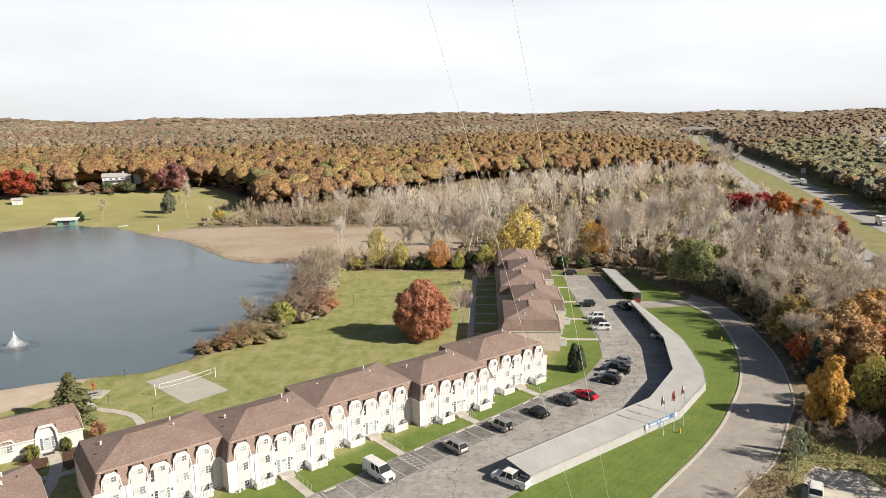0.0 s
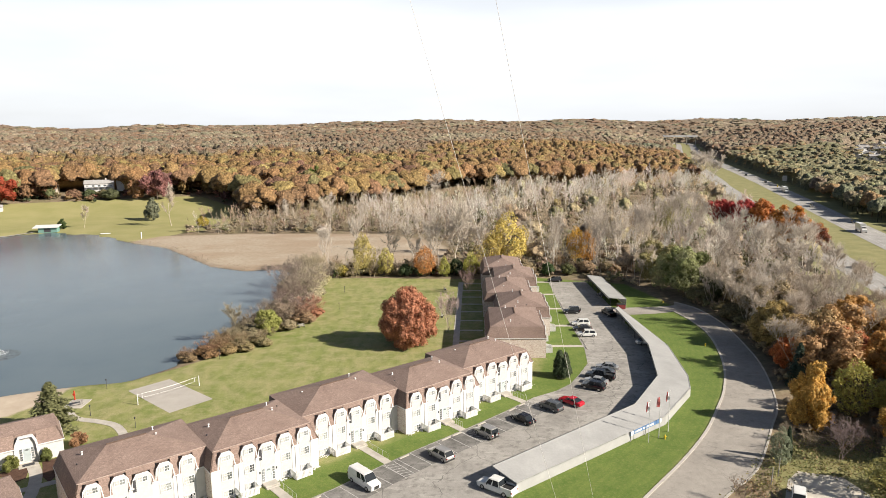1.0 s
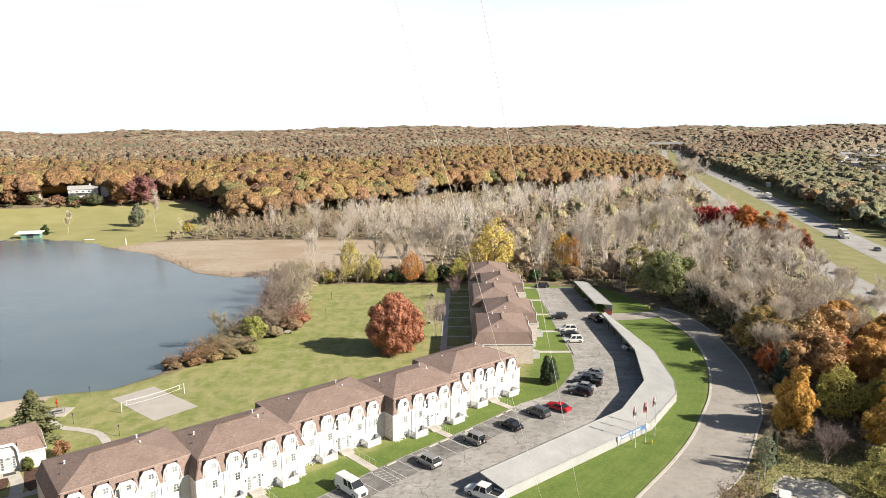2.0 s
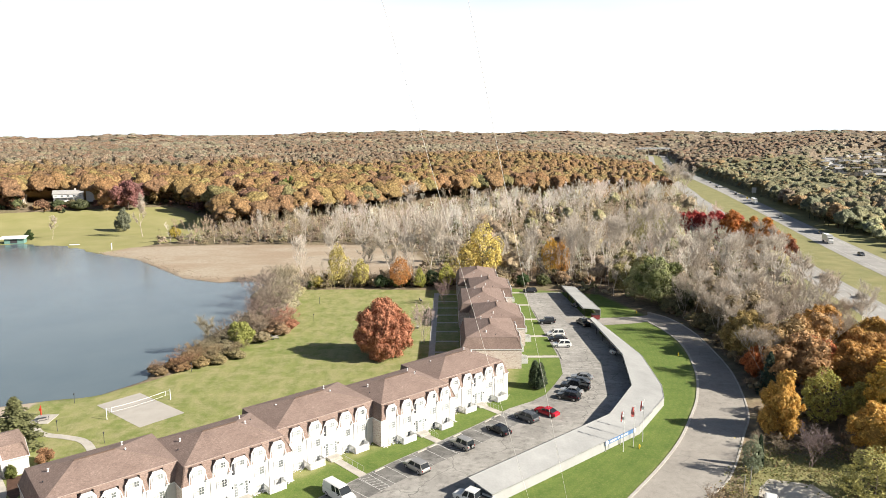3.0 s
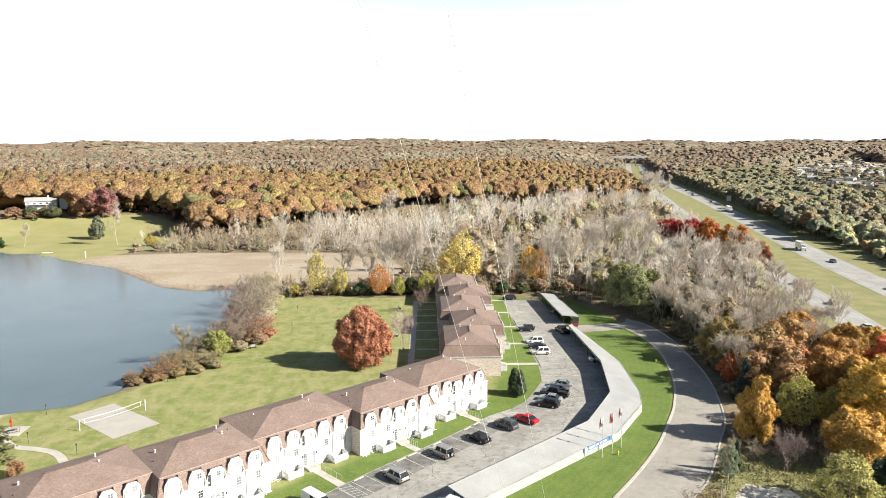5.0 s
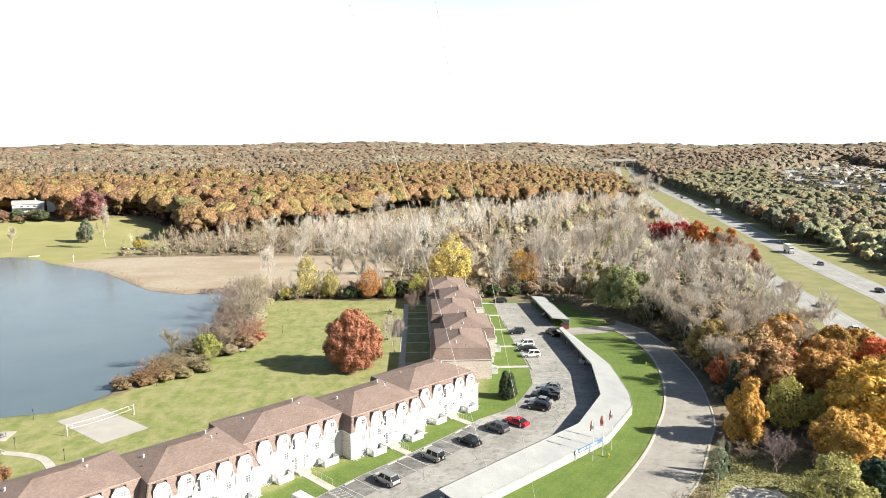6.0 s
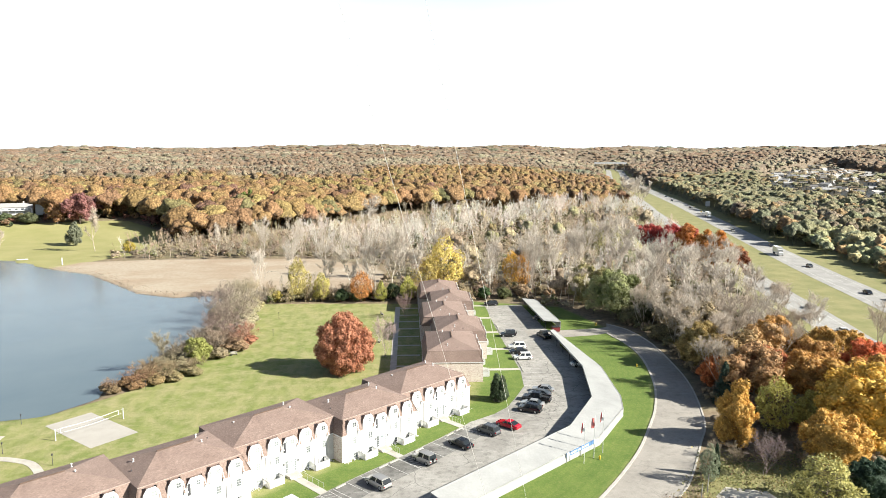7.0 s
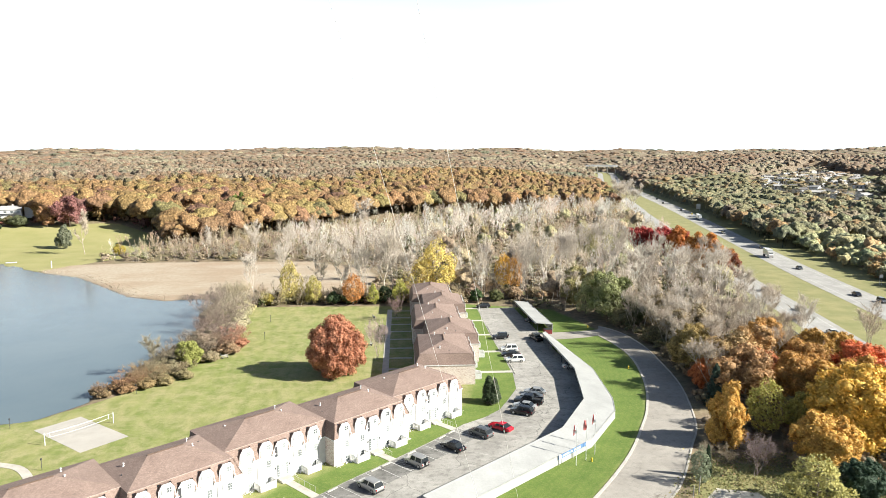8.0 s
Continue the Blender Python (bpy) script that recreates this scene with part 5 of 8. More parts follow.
for i in range(5):
    v, f = bare(RNG, 10, 0.36, 1 + (i % 3), 230, (3, 2, 2), True, 0.95)
    BARELOW.append((v, f, RNG.uniform(0.85, 1.1, len(v))))

# oak woods behind the far lawn and the marsh
px, py = scatter(-420, 480, 330, 600, 8.6)
r = np.hypot(px, py)
ok = free_of(px, py, 14) & (np.hypot(px + 213, py - 444) > 12) & (edge_distance(px, py, CLEARING) < 0) & (edge_distance(px, py, BARE_WOOD) < 0) & (r < 565) & (r > 380)
px, py, r = px[ok], py[ok], r[ok]
town = edge_distance(px, py, SUBURB) > -12
ok = ~town | (RNG.uniform(0, 1, len(px)) < 0.26)
px, py, r, town = px[ok], py[ok], r[ok], town[ok]
n = len(px)
right = px - np.interp(py, FAR_LANES[:, 1], FAR_LANES[:, 0]) > 0
cols = np.where(right[:, None], palette(n, VERGE, [4, 3, 2, 2, 2]),
                palette(n, OAKS, [6, 5, 3, 2.2, 1.4, 0.7, 0.4], 0.14))
hs, wd = RNG.uniform(15, 20.5, n) * np.where(town, 0.52, np.where(right, 0.72, 1.0)), RNG.uniform(0.8, 1.2, n)
cols = cols * 0.72 + 0.28 * grove_mean(px, py, cols, 45)
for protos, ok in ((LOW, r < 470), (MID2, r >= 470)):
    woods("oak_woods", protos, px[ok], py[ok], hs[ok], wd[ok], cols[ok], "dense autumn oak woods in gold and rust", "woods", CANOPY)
# the woods farther off, out to the horizon
rings = []
for r0, r1, gap in ((555, 900, 10.0), (900, 1500, 12.0), (1500, 2200, 20.0), (2200, 3000, 34.0)):
    x, y = scatter(-0.65 * r1, 0.75 * r1, 0.7 * r0, r1, gap)
    r = np.hypot(x, y)
    ok = (r >= r0) & (r < r1)
    rings.append((x[ok], y[ok], np.full(ok.sum(), gap)))
px, py, gaps = (np.concatenate([q_[i] for q_ in rings]) for i in range(3))
ok = free_of(px, py, 17) & ((edge_distance(px, py, SUBURB) < -10) | (RNG.uniform(0, 1, len(px)) < 0.32)) & (edge_distance(px, py, BARE_WOOD) < 0)
px, py, gaps = px[ok], py[ok], gaps[ok]
r, n = np.hypot(px, py), len(px)
right = px > np.interp(py, FAR_LANES[:, 1], FAR_LANES[:, 0])
town = edge_distance(px, py, SUBURB) > -12
hs = RNG.uniform(13.5, 20, n) * np.where(town, 0.52, np.where(right & (r < 1000), 0.75, 1.0))
wd = gaps * RNG.uniform(1.25, 1.65, n) / hs
grove = np.sin(px * 0.011 + 0.6) * np.cos(py * 0.0073 + px * 0.004) + 0.7 * np.sin(px * 0.023 - py * 0.017) + RNG.normal(0, 0.4, n)
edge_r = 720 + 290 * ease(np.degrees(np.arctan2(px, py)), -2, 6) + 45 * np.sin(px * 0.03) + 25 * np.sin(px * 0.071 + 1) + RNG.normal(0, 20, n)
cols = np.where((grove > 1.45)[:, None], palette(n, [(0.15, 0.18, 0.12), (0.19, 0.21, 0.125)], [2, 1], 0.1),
                np.where((grove < -0.5)[:, None], palette(n, [(0.33, 0.26, 0.19), (0.30, 0.27, 0.18), (0.26, 0.245, 0.16)], [3, 2, 2], 0.14), palette(n, HAZED, [5, 4, 3, 2.5, 0.6, 2, 2.4], 0.1)))
# oak and verge tints inside edge_r, haze-greyed tints beyond it
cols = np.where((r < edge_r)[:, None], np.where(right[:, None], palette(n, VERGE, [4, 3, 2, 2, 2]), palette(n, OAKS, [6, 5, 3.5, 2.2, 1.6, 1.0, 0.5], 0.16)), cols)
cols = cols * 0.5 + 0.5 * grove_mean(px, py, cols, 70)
# the closed leaf layer between their crowns
th, rr = np.radians(np.arange(-36.6, 44.6, 0.3)), np.geomspace(560, 3000, 130)
ta, tr_ = np.meshgrid(th, rr)
sx_, sy_ = (tr_ * np.sin(ta)).ravel(), (tr_ * np.cos(ta)).ravel()
sr_ = tr_.ravel()
closed = free_of(sx_, sy_, 20) & (edge_distance(sx_, sy_, SUBURB) < -14) & (edge_distance(sx_, sy_, BARE_WOOD) < -4) & (np.abs(np.degrees(ta.ravel()) - 4.0) < 40.3)
s_right = sx_ > np.interp(sy_, FAR_LANES[:, 1], FAR_LANES[:, 0])
tops = np.where(s_right & (sr_ < 1000), 0.75, 1.0) * RNG.uniform(11.8, 13.8, len(sx_))
sz_ = hill(sx_, sy_) + np.where(closed, tops, -1.5)
grid = np.arange(len(sx_)).reshape(len(rr), len(th))
q4 = np.stack([grid[:-1, :-1], grid[:-1, 1:], grid[1:, 1:], grid[1:, :-1]], -1).reshape(-1, 4)
q4 = q4[closed[q4].any(1)]
# the last tint, for the far part, has haze mixed into it too
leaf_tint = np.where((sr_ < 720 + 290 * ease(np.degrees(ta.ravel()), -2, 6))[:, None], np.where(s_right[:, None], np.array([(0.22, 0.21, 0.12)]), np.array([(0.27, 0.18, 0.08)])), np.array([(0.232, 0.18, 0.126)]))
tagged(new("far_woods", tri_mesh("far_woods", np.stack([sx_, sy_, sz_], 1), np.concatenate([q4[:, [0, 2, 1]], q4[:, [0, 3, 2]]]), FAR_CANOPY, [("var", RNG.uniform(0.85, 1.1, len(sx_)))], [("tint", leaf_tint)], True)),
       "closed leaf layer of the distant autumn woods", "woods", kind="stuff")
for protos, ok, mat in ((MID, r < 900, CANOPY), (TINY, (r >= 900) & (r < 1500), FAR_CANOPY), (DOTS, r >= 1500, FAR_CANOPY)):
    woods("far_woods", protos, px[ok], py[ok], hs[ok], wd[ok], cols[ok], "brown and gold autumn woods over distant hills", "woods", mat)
# leafless marsh woods
px, py = scatter(-130, 230, 100, 560, 6.6)
r = np.hypot(px, py)
ok = (edge_distance(px, py, BARE_WOOD) > 1) & (np.minimum(line_distance(px, py, FAR_LANES), line_distance(px, py, NEAR_LANES)) > 11) & (line_distance(px, py, ROAD_R) > 5)
ok &= (r < 400) | (RNG.uniform(0, 1, len(px)) < 0.65)
px, py, r = px[ok], py[ok], r[ok]
n = len(px)
field = np.sin(px * 0.045 + 1.0) * np.cos(py * 0.037 + 0.5) + 0.6 * np.sin(px * 0.021 - py * 0.03) + RNG.normal(0, 0.25, n)
tall = ease(field, -0.3, 0.7) * (0.25 + 0.75 * ease(px, -60, 5))
field = field - 0.9 * (1 - ease(px, -70, -20))
ok = (np.sin(px * 0.13 + 2 * np.sin(py * 0.05)) * np.cos(py * 0.11 + px * 0.03) + RNG.normal(0, 0.35, n)) > -0.6  # groves with gaps between
px, py, r, field, tall, n = px[ok], py[ok], r[ok], field[ok], tall[ok], int(ok.sum())
cols = np.where((field > 0.1)[:, None], palette(n, [(0.60, 0.545, 0.47), (0.65, 0.60, 0.54), (0.52, 0.445, 0.36)], [4, 3, 2]), palette(n, [(0.46, 0.37, 0.265), (0.41, 0.32, 0.225), (0.43, 0.375, 0.215), (0.52, 0.455, 0.36)], [4, 3, 2, 2]))
woods("marsh_woods", BARELOW, px, py, RNG.uniform(4, 8, n) + 7 * tall * RNG.uniform(0.5, 1.2, n) + 3 * ease(r, 260, 420), RNG.uniform(0.8, 1.3, n), cols, "leafless grey thicket of marsh trees", "woods", LEAF_WOODS)
# thickets of brush along the far side of the reeds
px, py = scatter(-132, 20, 316, 392, 5.2)
ok = (edge_distance(px, py, BARE_WOOD) > -1) & (edge_distance(px, py, REED) < 0) & (edge_distance(px, py, FARLAWN) < 0) & (edge_distance(px, py, LAKE) < -6)
px, py = px[ok], py[ok]
n = len(px)
woods("marsh_brush", BARELOW, px, py, RNG.uniform(3.0, 6.5, n), RNG.uniform(1.3, 2.0, n), palette(n, [(0.345, 0.285, 0.23), (0.31, 0.25, 0.195), (0.355, 0.32, 0.21), (0.40, 0.35, 0.295)], [4, 3, 2, 2], 0.14), "tangled grey-brown brush along the marsh", "undergrowth", LEAF_WOODS)
# leafy trees among them
px, py = scatter(-130, 230, 200, 540, 17)
ok = (edge_distance(px, py, BARE_WOOD) > 3) & (np.minimum(line_distance(px, py, FAR_LANES), line_distance(px, py, NEAR_LANES)) > 12) & (RNG.uniform(0, 1, len(px)) < 0.55) & (px > 25)
px, py = px[ok], py[ok]
n = len(px)
woods("thin_woods", LOW, px, py, RNG.uniform(7, 12, n), RNG.uniform(0.8, 1.1, n), palette(n, [(0.36, 0.32, 0.17), (0.36, 0.28, 0.18), (0.27, 0.25, 0.12), (0.40, 0.29, 0.13)], [3, 4, 2, 1]), "half-bare tan and olive trees in the marsh", "woods", CANOPY)
# low brush under them and along the woods' edge
BRUSH = []
for i in range(5):
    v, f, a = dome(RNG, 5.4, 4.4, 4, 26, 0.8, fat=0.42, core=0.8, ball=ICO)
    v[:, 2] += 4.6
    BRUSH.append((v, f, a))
px, py = scatter(-130, 230, 80, 560, 7.2)
ok = (edge_distance(px, py, BARE_WOOD) > 0) & (np.minimum(line_distance(px, py, FAR_LANES), line_distance(px, py, NEAR_LANES)) > 11) & (line_distance(px, py, ROAD_R) > 4)
px, py = px[ok], py[ok]
n = len(px)
woods("undergrowth", BRUSH, px, py, RNG.uniform(2.0, 4.5, n), RNG.uniform(0.8, 1.4, n),
      palette(n, [(0.33, 0.245, 0.165), (0.28, 0.24, 0.13), (0.40, 0.32, 0.22), (0.20, 0.20, 0.09)], [4, 3, 3, 1.5]), "brown leafy undergrowth below bare trees", "undergrowth", LEAF_WOODS)

PALE, GREYB, BROWNB = (0.56, 0.50, 0.43), (0.48, 0.41, 0.335), (0.22, 0.165, 0.12)
# tall bare trees behind the lawn and over the lane
for x, y, h in ((-34, 228, 17), (-22, 230, 20), (-12, 229, 21), (-4, 228, 19), (3, 227, 22), (8, 229, 25), (13, 232, 24), (18, 228, 19), (36, 238, 17), (44, 229, 16),
                (58, 231, 24), (66, 226, 22), (62, 244, 21), (72, 236, 23), (80, 250, 22), (50, 250, 18), (92, 238, 24), (86, 226, 20), (100, 262, 23), (30, 262, 20),
                (14, 262, 19), (-2, 268, 18), (-48, 326, 18), (-30, 324, 17), (-70, 330, 15), (110, 290, 22)):
    tree("bare_tree", "bare", x, y, h, None, "tall leafless tree with pale grey limbs", wide=0.95, bark=PALE, group="bare trees at the wood's edge")
for x, y, h in ((104, 200, 20), (112, 214, 21), (98, 214, 18), (120, 205, 19), (109, 188, 18), (92, 204, 17), (116, 190, 17), (124, 222, 18), (103, 228, 20), (88, 190, 15),
                (95, 172, 15), (104, 166, 14), (84, 168, 13), (112, 172, 15), (88, 154, 13), (98, 152, 13), (83, 142, 12), (107, 150, 12), (116, 158, 13), (80, 178, 14)):
    tree("bare_tree", "bare", x, y, h, None, "leafless tree with dense grey twigs", wide=1.25, bark=PALE if (x + y) % 3 < 1.5 else GREYB, group="bare trees over the lane")
# red and orange crowns by the highway
for x, y, h, c in ((142, 300, 17, (0.38, 0.055, 0.05)), (149, 297, 16, (0.36, 0.075, 0.05)), (146, 288, 17, (0.42, 0.15, 0.04)), (150, 276, 16, (0.46, 0.19, 0.04)),
                   (146, 262, 15, (0.42, 0.17, 0.04)), (143, 250, 15, (0.44, 0.19, 0.05)), (139, 238, 14, (0.24, 0.08, 0.04)), (136, 310, 16, (0.38, 0.06, 0.05))):
    tree("maple_tree", "leafy", x, y, h, c, "red-orange autumn tree beside the highway", wide=1.05)
for x, y, h, c, w in ((116, 306, 17.5, (0.36, 0.34, 0.15), 1.1), (106, 302, 16, (0.32, 0.29, 0.14), 1.1), (74.5, 190, 14.5, (0.24, 0.25, 0.12), 1.0), (70, 197, 12, (0.30, 0.31, 0.15), 0.7),
                      (79, 196, 12, (0.11, 0.11, 0.045), 0.9), (88, 177, 9, (0.24, 0.18, 0.08), 1.0), (81, 186, 9, (0.10, 0.11, 0.045), 1.1), (93, 186, 10, (0.23, 0.17, 0.08), 1.0)):
    tree("leafy_tree", "airy" if sum(c) > 0.5 else "leafy", x, y, h, c, "olive-green tree at the edge of bare woods", wide=w)
# the autumn group beside the lane
for nm, kind, x, y, h, c, w, lab in (
        ("yellow_tree", "cone", 62.5, 103, 12.0, (0.56, 0.33, 0.08), 0.92, "golden-yellow tree with a pointed crown"),
        ("olive_tree", "airy", 72.2, 106.9, 10.4, (0.421, 0.386, 0.105), 0.95, "olive-yellow tree over the lane"),
        ("olive_tree", "fine", 78.5, 105.5, 9.2, (0.456, 0.386, 0.105), 0.9, "thin olive-yellow tree in shade"),
        ("oak_tree", "fine", 83.5, 99, 16.5, (0.68, 0.43, 0.085), 1.3, "large golden oak with a broad crown"),
        ("oak_tree", "fine", 73.5, 93.0, 10.5, (0.60, 0.36, 0.09), 1.2, "golden-brown oak with a rounded crown"),
        ("red_oak", "fine", 104, 124, 13, (0.632, 0.176, 0.0702), 1.1, "salmon-red oak beside the highway"),
        ("red_oak", "fine", 98, 116, 11.5, (0.527, 0.176, 0.0614), 1.0, "rust-red oak among other oaks"),
        ("oak_tree", "fine", 86, 117, 13.2, (0.474, 0.263, 0.079), 1.05, "bronze oak with a dense crown"),
        ("oak_tree", "fine", 92, 124, 13, (0.439, 0.246, 0.079), 1.0, "bronze oak with a dense crown"),
        ("red_oak", "fine", 80, 124, 12.8, (0.474, 0.176, 0.079), 1.05, "rust-brown oak beside the lane"),
        ("oak_tree", "fine", 96, 146, 12, (0.474, 0.263, 0.079), 1.1, "bronze oak with a dense crown"),
        ("oak_tree", "fine", 104, 139, 11, (0.439, 0.263, 0.0702), 1.1, "brown oak with a dense crown"),
        ("oak_tree", "fine", 112, 140, 10, (0.474, 0.281, 0.0702), 1.1, "brown oak with a dense crown"),
        ("oak_tree", "fine", 77, 137, 9.5, (0.386, 0.281, 0.105), 1.0, "tan-brown oak over the lane"),
        ("red_oak", "fine", 73, 131, 7.5, (0.562, 0.193, 0.0702), 0.9, "small red oak beside the lane"),
        ("oak_tree", "fine", 112, 116, 12, (0.579, 0.333, 0.0702), 1.1, "golden oak beyond the lane"),
        ("oak_tree", "fine", 104, 104, 13, (0.632, 0.351, 0.0702), 1.1, "golden oak beyond the lane"),
        ("oak_tree", "fine", 96, 92, 13, (0.527, 0.316, 0.0878), 1.1, "brown-gold oak beyond the lane"),
        ("spruce_tree", "spruce", 70, 120.5, 9, (0.05, 0.075, 0.05), 1.0, "dark blue-green spruce in the shade"),
        ("olive_tree", "airy", 63.8, 82.0, 8.0, (0.38, 0.35, 0.12), 1.5, "round olive-yellow tree beside the gravel"),
        ("spruce_tree", "fine", 72, 83.5, 7.0, (0.04, 0.07, 0.04), 1.15, "dark green conifer shrub"),
        ("cedar_tree", "airy", 51.4, 91.2, 6.0, (0.22, 0.25, 0.16), 0.75, "loose grey-green cedar beside the lane"),
        ("cypress_tree", "column", 53.6, 93.2, 5.6, (0.03, 0.05, 0.025), 0.75, "dark narrow evergreen beside the cedar"),
        ("maple_tree", "maple", -5, 150.3, 16.2, (0.43, 0.19, 0.11), 0.95, "rust-red maple tree alone on the lawn"),
        ("spruce_tree", "spruce", -63.8, 108.2, 8.6, (0.13, 0.135, 0.06), 1.75, "green spruce between the clubhouse and the beach"),
        ("cypress_tree", "column", 25.9, 128.4, 6.2, (0.06, 0.085, 0.04), 1.5, "narrow dark evergreen on the lawn"),
        ("cypress_tree", "column", 27.2, 128.9, 5.4, (0.06, 0.08, 0.04), 1.5, "narrow dark evergreen on the lawn"),
        ("cypress_tree", "column", 26.9, 127.6, 4.8, (0.07, 0.095, 0.05), 1.5, "narrow dark evergreen on the lawn"),
        ("juniper_shrub", "shrub", 26.0, 127.6, 1.2, (0.15, 0.16, 0.10), 1.3, "low grey-green juniper below the evergreens"),
        ("willow_shrub", "fine", -39.7, 160.4, 7.0, (0.30, 0.31, 0.09), 1.15, "round yellow-green willow on the shore"),
        ("poplar_tree", "airy", 27.5, 231, 20, (0.60, 0.48, 0.15), 1.0, "bright yellow tree behind the apartment houses"),
        ("poplar_tree", "airy", 21.5, 229, 14, (0.57, 0.45, 0.15), 1.0, "bright yellow tree behind the apartment houses"),
        ("yellow_tree", "airy", 53, 238, 14, (0.60, 0.36, 0.07), 0.7, "golden tree in front of bare woods"),
        ("orange_tree", "airy", 57, 238, 13, (0.52, 0.28, 0.08), 0.7, "orange tree in front of bare woods"),
        ("orange_tree", "airy", -1.4, 222, 10.5, (0.46, 0.21, 0.07), 1.0, "rust-orange tree behind the lawn"),
        ("yellow_shrub", "airy", 5.2, 221, 7.2, (0.38, 0.38, 0.09), 0.7, "yellow-green tree behind the lawn"),
        ("yellow_shrub", "airy", 14, 221, 8.5, (0.36, 0.35, 0.08), 0.95, "yellow-green tree behind the houses"),
        ("yellow_tree", "airy", -22.4, 227, 14.5, (0.50, 0.42, 0.15), 0.7, "thin yellow tree behind the lawn"),
        ("yellow_tree", "airy", -14.6, 224.5, 9.5, (0.48, 0.42, 0.13), 0.9, "thin yellow tree behind the lawn"),
        ("yellow_shrub", "shrub", -29, 224, 4.5, (0.33, 0.27, 0.06), 0.8, "yellow shrub behind the lawn"),
        ("green_shrub", "shrub", 40, 221, 5, (0.05, 0.085, 0.03), 0.8, "dark green shrub at the end of the parking lot"),
        ("green_shrub", "shrub", -8, 223, 5, (0.05, 0.075, 0.03), 0.8, "dark green shrub behind the lawn"),
        ("green_shrub", "shrub", 9, 224, 6, (0.05, 0.07, 0.03), 0.9, "dark green shrub behind the lawn"),
        ("green_shrub", "shrub", 47, 222, 4, (0.12, 0.13, 0.05), 1.0, "olive shrub at the end of the parking lot")):
    tree(nm, kind, x, y, h, c, lab, "shrub" if "shrub" in nm else "tree", wide=w, z=-1.1 if "alone" in lab else None)
tree("bare_shrub", "brush", 61.5, 92.5, 6.2, None, "purple-grey leafless shrub in the shade", "shrub", wide=1.2, bark=(0.25, 0.19, 0.18))
tree("bare_tree", "brush", 4.5, 160, 9.0, None, "dense pinkish leafless tree behind the maple", wide=1.0, bark=(0.46, 0.37, 0.33))
tree("bare_tree", "bare", 127, 150, 13, None, "leafless tree beside the highway", wide=1.2, bark=GREYB)
tree("bare_shrub", "brush", 12.2, 199, 6.5, None, "leafless brown shrub behind the houses", "shrub", wide=1.0, bark=(0.26, 0.18, 0.16))
tree("bare_shrub", "brush", 40.5, 80.5, 3.2, None, "leafless shrub beside the lane", "shrub", wide=1.2, bark=BROWNB)
tree("bare_tree", "bare", -46.5, 157, 9.5, None, "leafless shrub tree on the shore", wide=1.3, bark=(0.30, 0.26, 0.18))
# shrubs on the shore
for x, y, h, c, k in ((-53, 142.5, 2.4, (0.3, 0.199, 0.131), 1.0), (-49.5, 145, 3.0, (0.322, 0.187, 0.114), 1.2), (-46, 147.5, 3.2, (0.354, 0.241, 0.14), 1.2), (-42.5, 149, 3.0, (0.331, 0.253, 0.151), 1.2), (-39, 152.5, 2.8, (0.334, 0.266, 0.165), 1.1),
                   (-45, 153, 3.4, (0.281, 0.236, 0.151), 1.2), (-48, 151, 3.0, (0.302, 0.224, 0.134), 1.2), (-44, 158.5, 4.4, (0.239, 0.194, 0.138), 1.1), (-36.5, 165, 5.2, (0.335, 0.256, 0.189), 1.1), (-41.5, 166.5, 5.2, (0.281, 0.225, 0.169), 1.1),
                   (-33, 171, 4.5, (0.368, 0.232, 0.165), 1.1), (-37.5, 173, 5.8, (0.309, 0.23, 0.196), 1.1), (-31.5, 176.5, 4.2, (0.449, 0.201, 0.145), 1.0), (-36.5, 180, 6.2, (0.28, 0.213, 0.168), 1.1), (-41, 181, 5.5, (0.266, 0.199, 0.165), 1.1),
                   (-35, 188, 7.5, (0.368, 0.3, 0.233), 1.0), (-40, 190, 7.0, (0.383, 0.315, 0.247), 1.0), (-36, 197, 8.5, (0.411, 0.344, 0.265), 0.9), (-42, 200, 7.5, (0.395, 0.305, 0.26), 0.9), (-37, 207, 8.5, (0.396, 0.34, 0.239), 0.9), (-42.5, 209, 7.5, (0.369, 0.301, 0.245), 0.9),
                   (-36, 216, 7, (0.476, 0.398, 0.251), 0.8), (-42, 218, 6.5, (0.369, 0.312, 0.234), 0.9), (-38, 226, 6, (0.424, 0.356, 0.255), 0.9), (-44, 228, 4, (0.395, 0.328, 0.238), 1.0)):
    tree("shore_shrub", "brush", x, y, h * 1.15, c, "tangled brown shrub on the lake shore", "shrub", wide=k * (1.5 if h > 5 else 1.9), bark=tuple(v * 0.8 for v in c), group="shrubs on the lake shore")
    c = (c[0] * 0.95, c[1] * 1.02, c[2] * 0.85)
    tree("shore_shrub", "shrub", x + 0.8, y - 1, h * (0.55 if h > 5 else 0.7), c, "tangled brown shrub on the lake shore", "shrub", wide=1.5, group="shrubs on the lake shore")
    if h <= 5:
        tree("shore_shrub", "shrub", x - 1.2, y + 1.2, h * 0.75, c, "tangled brown shrub on the lake shore", "shrub", wide=1.7, group="shrubs on the lake shore")
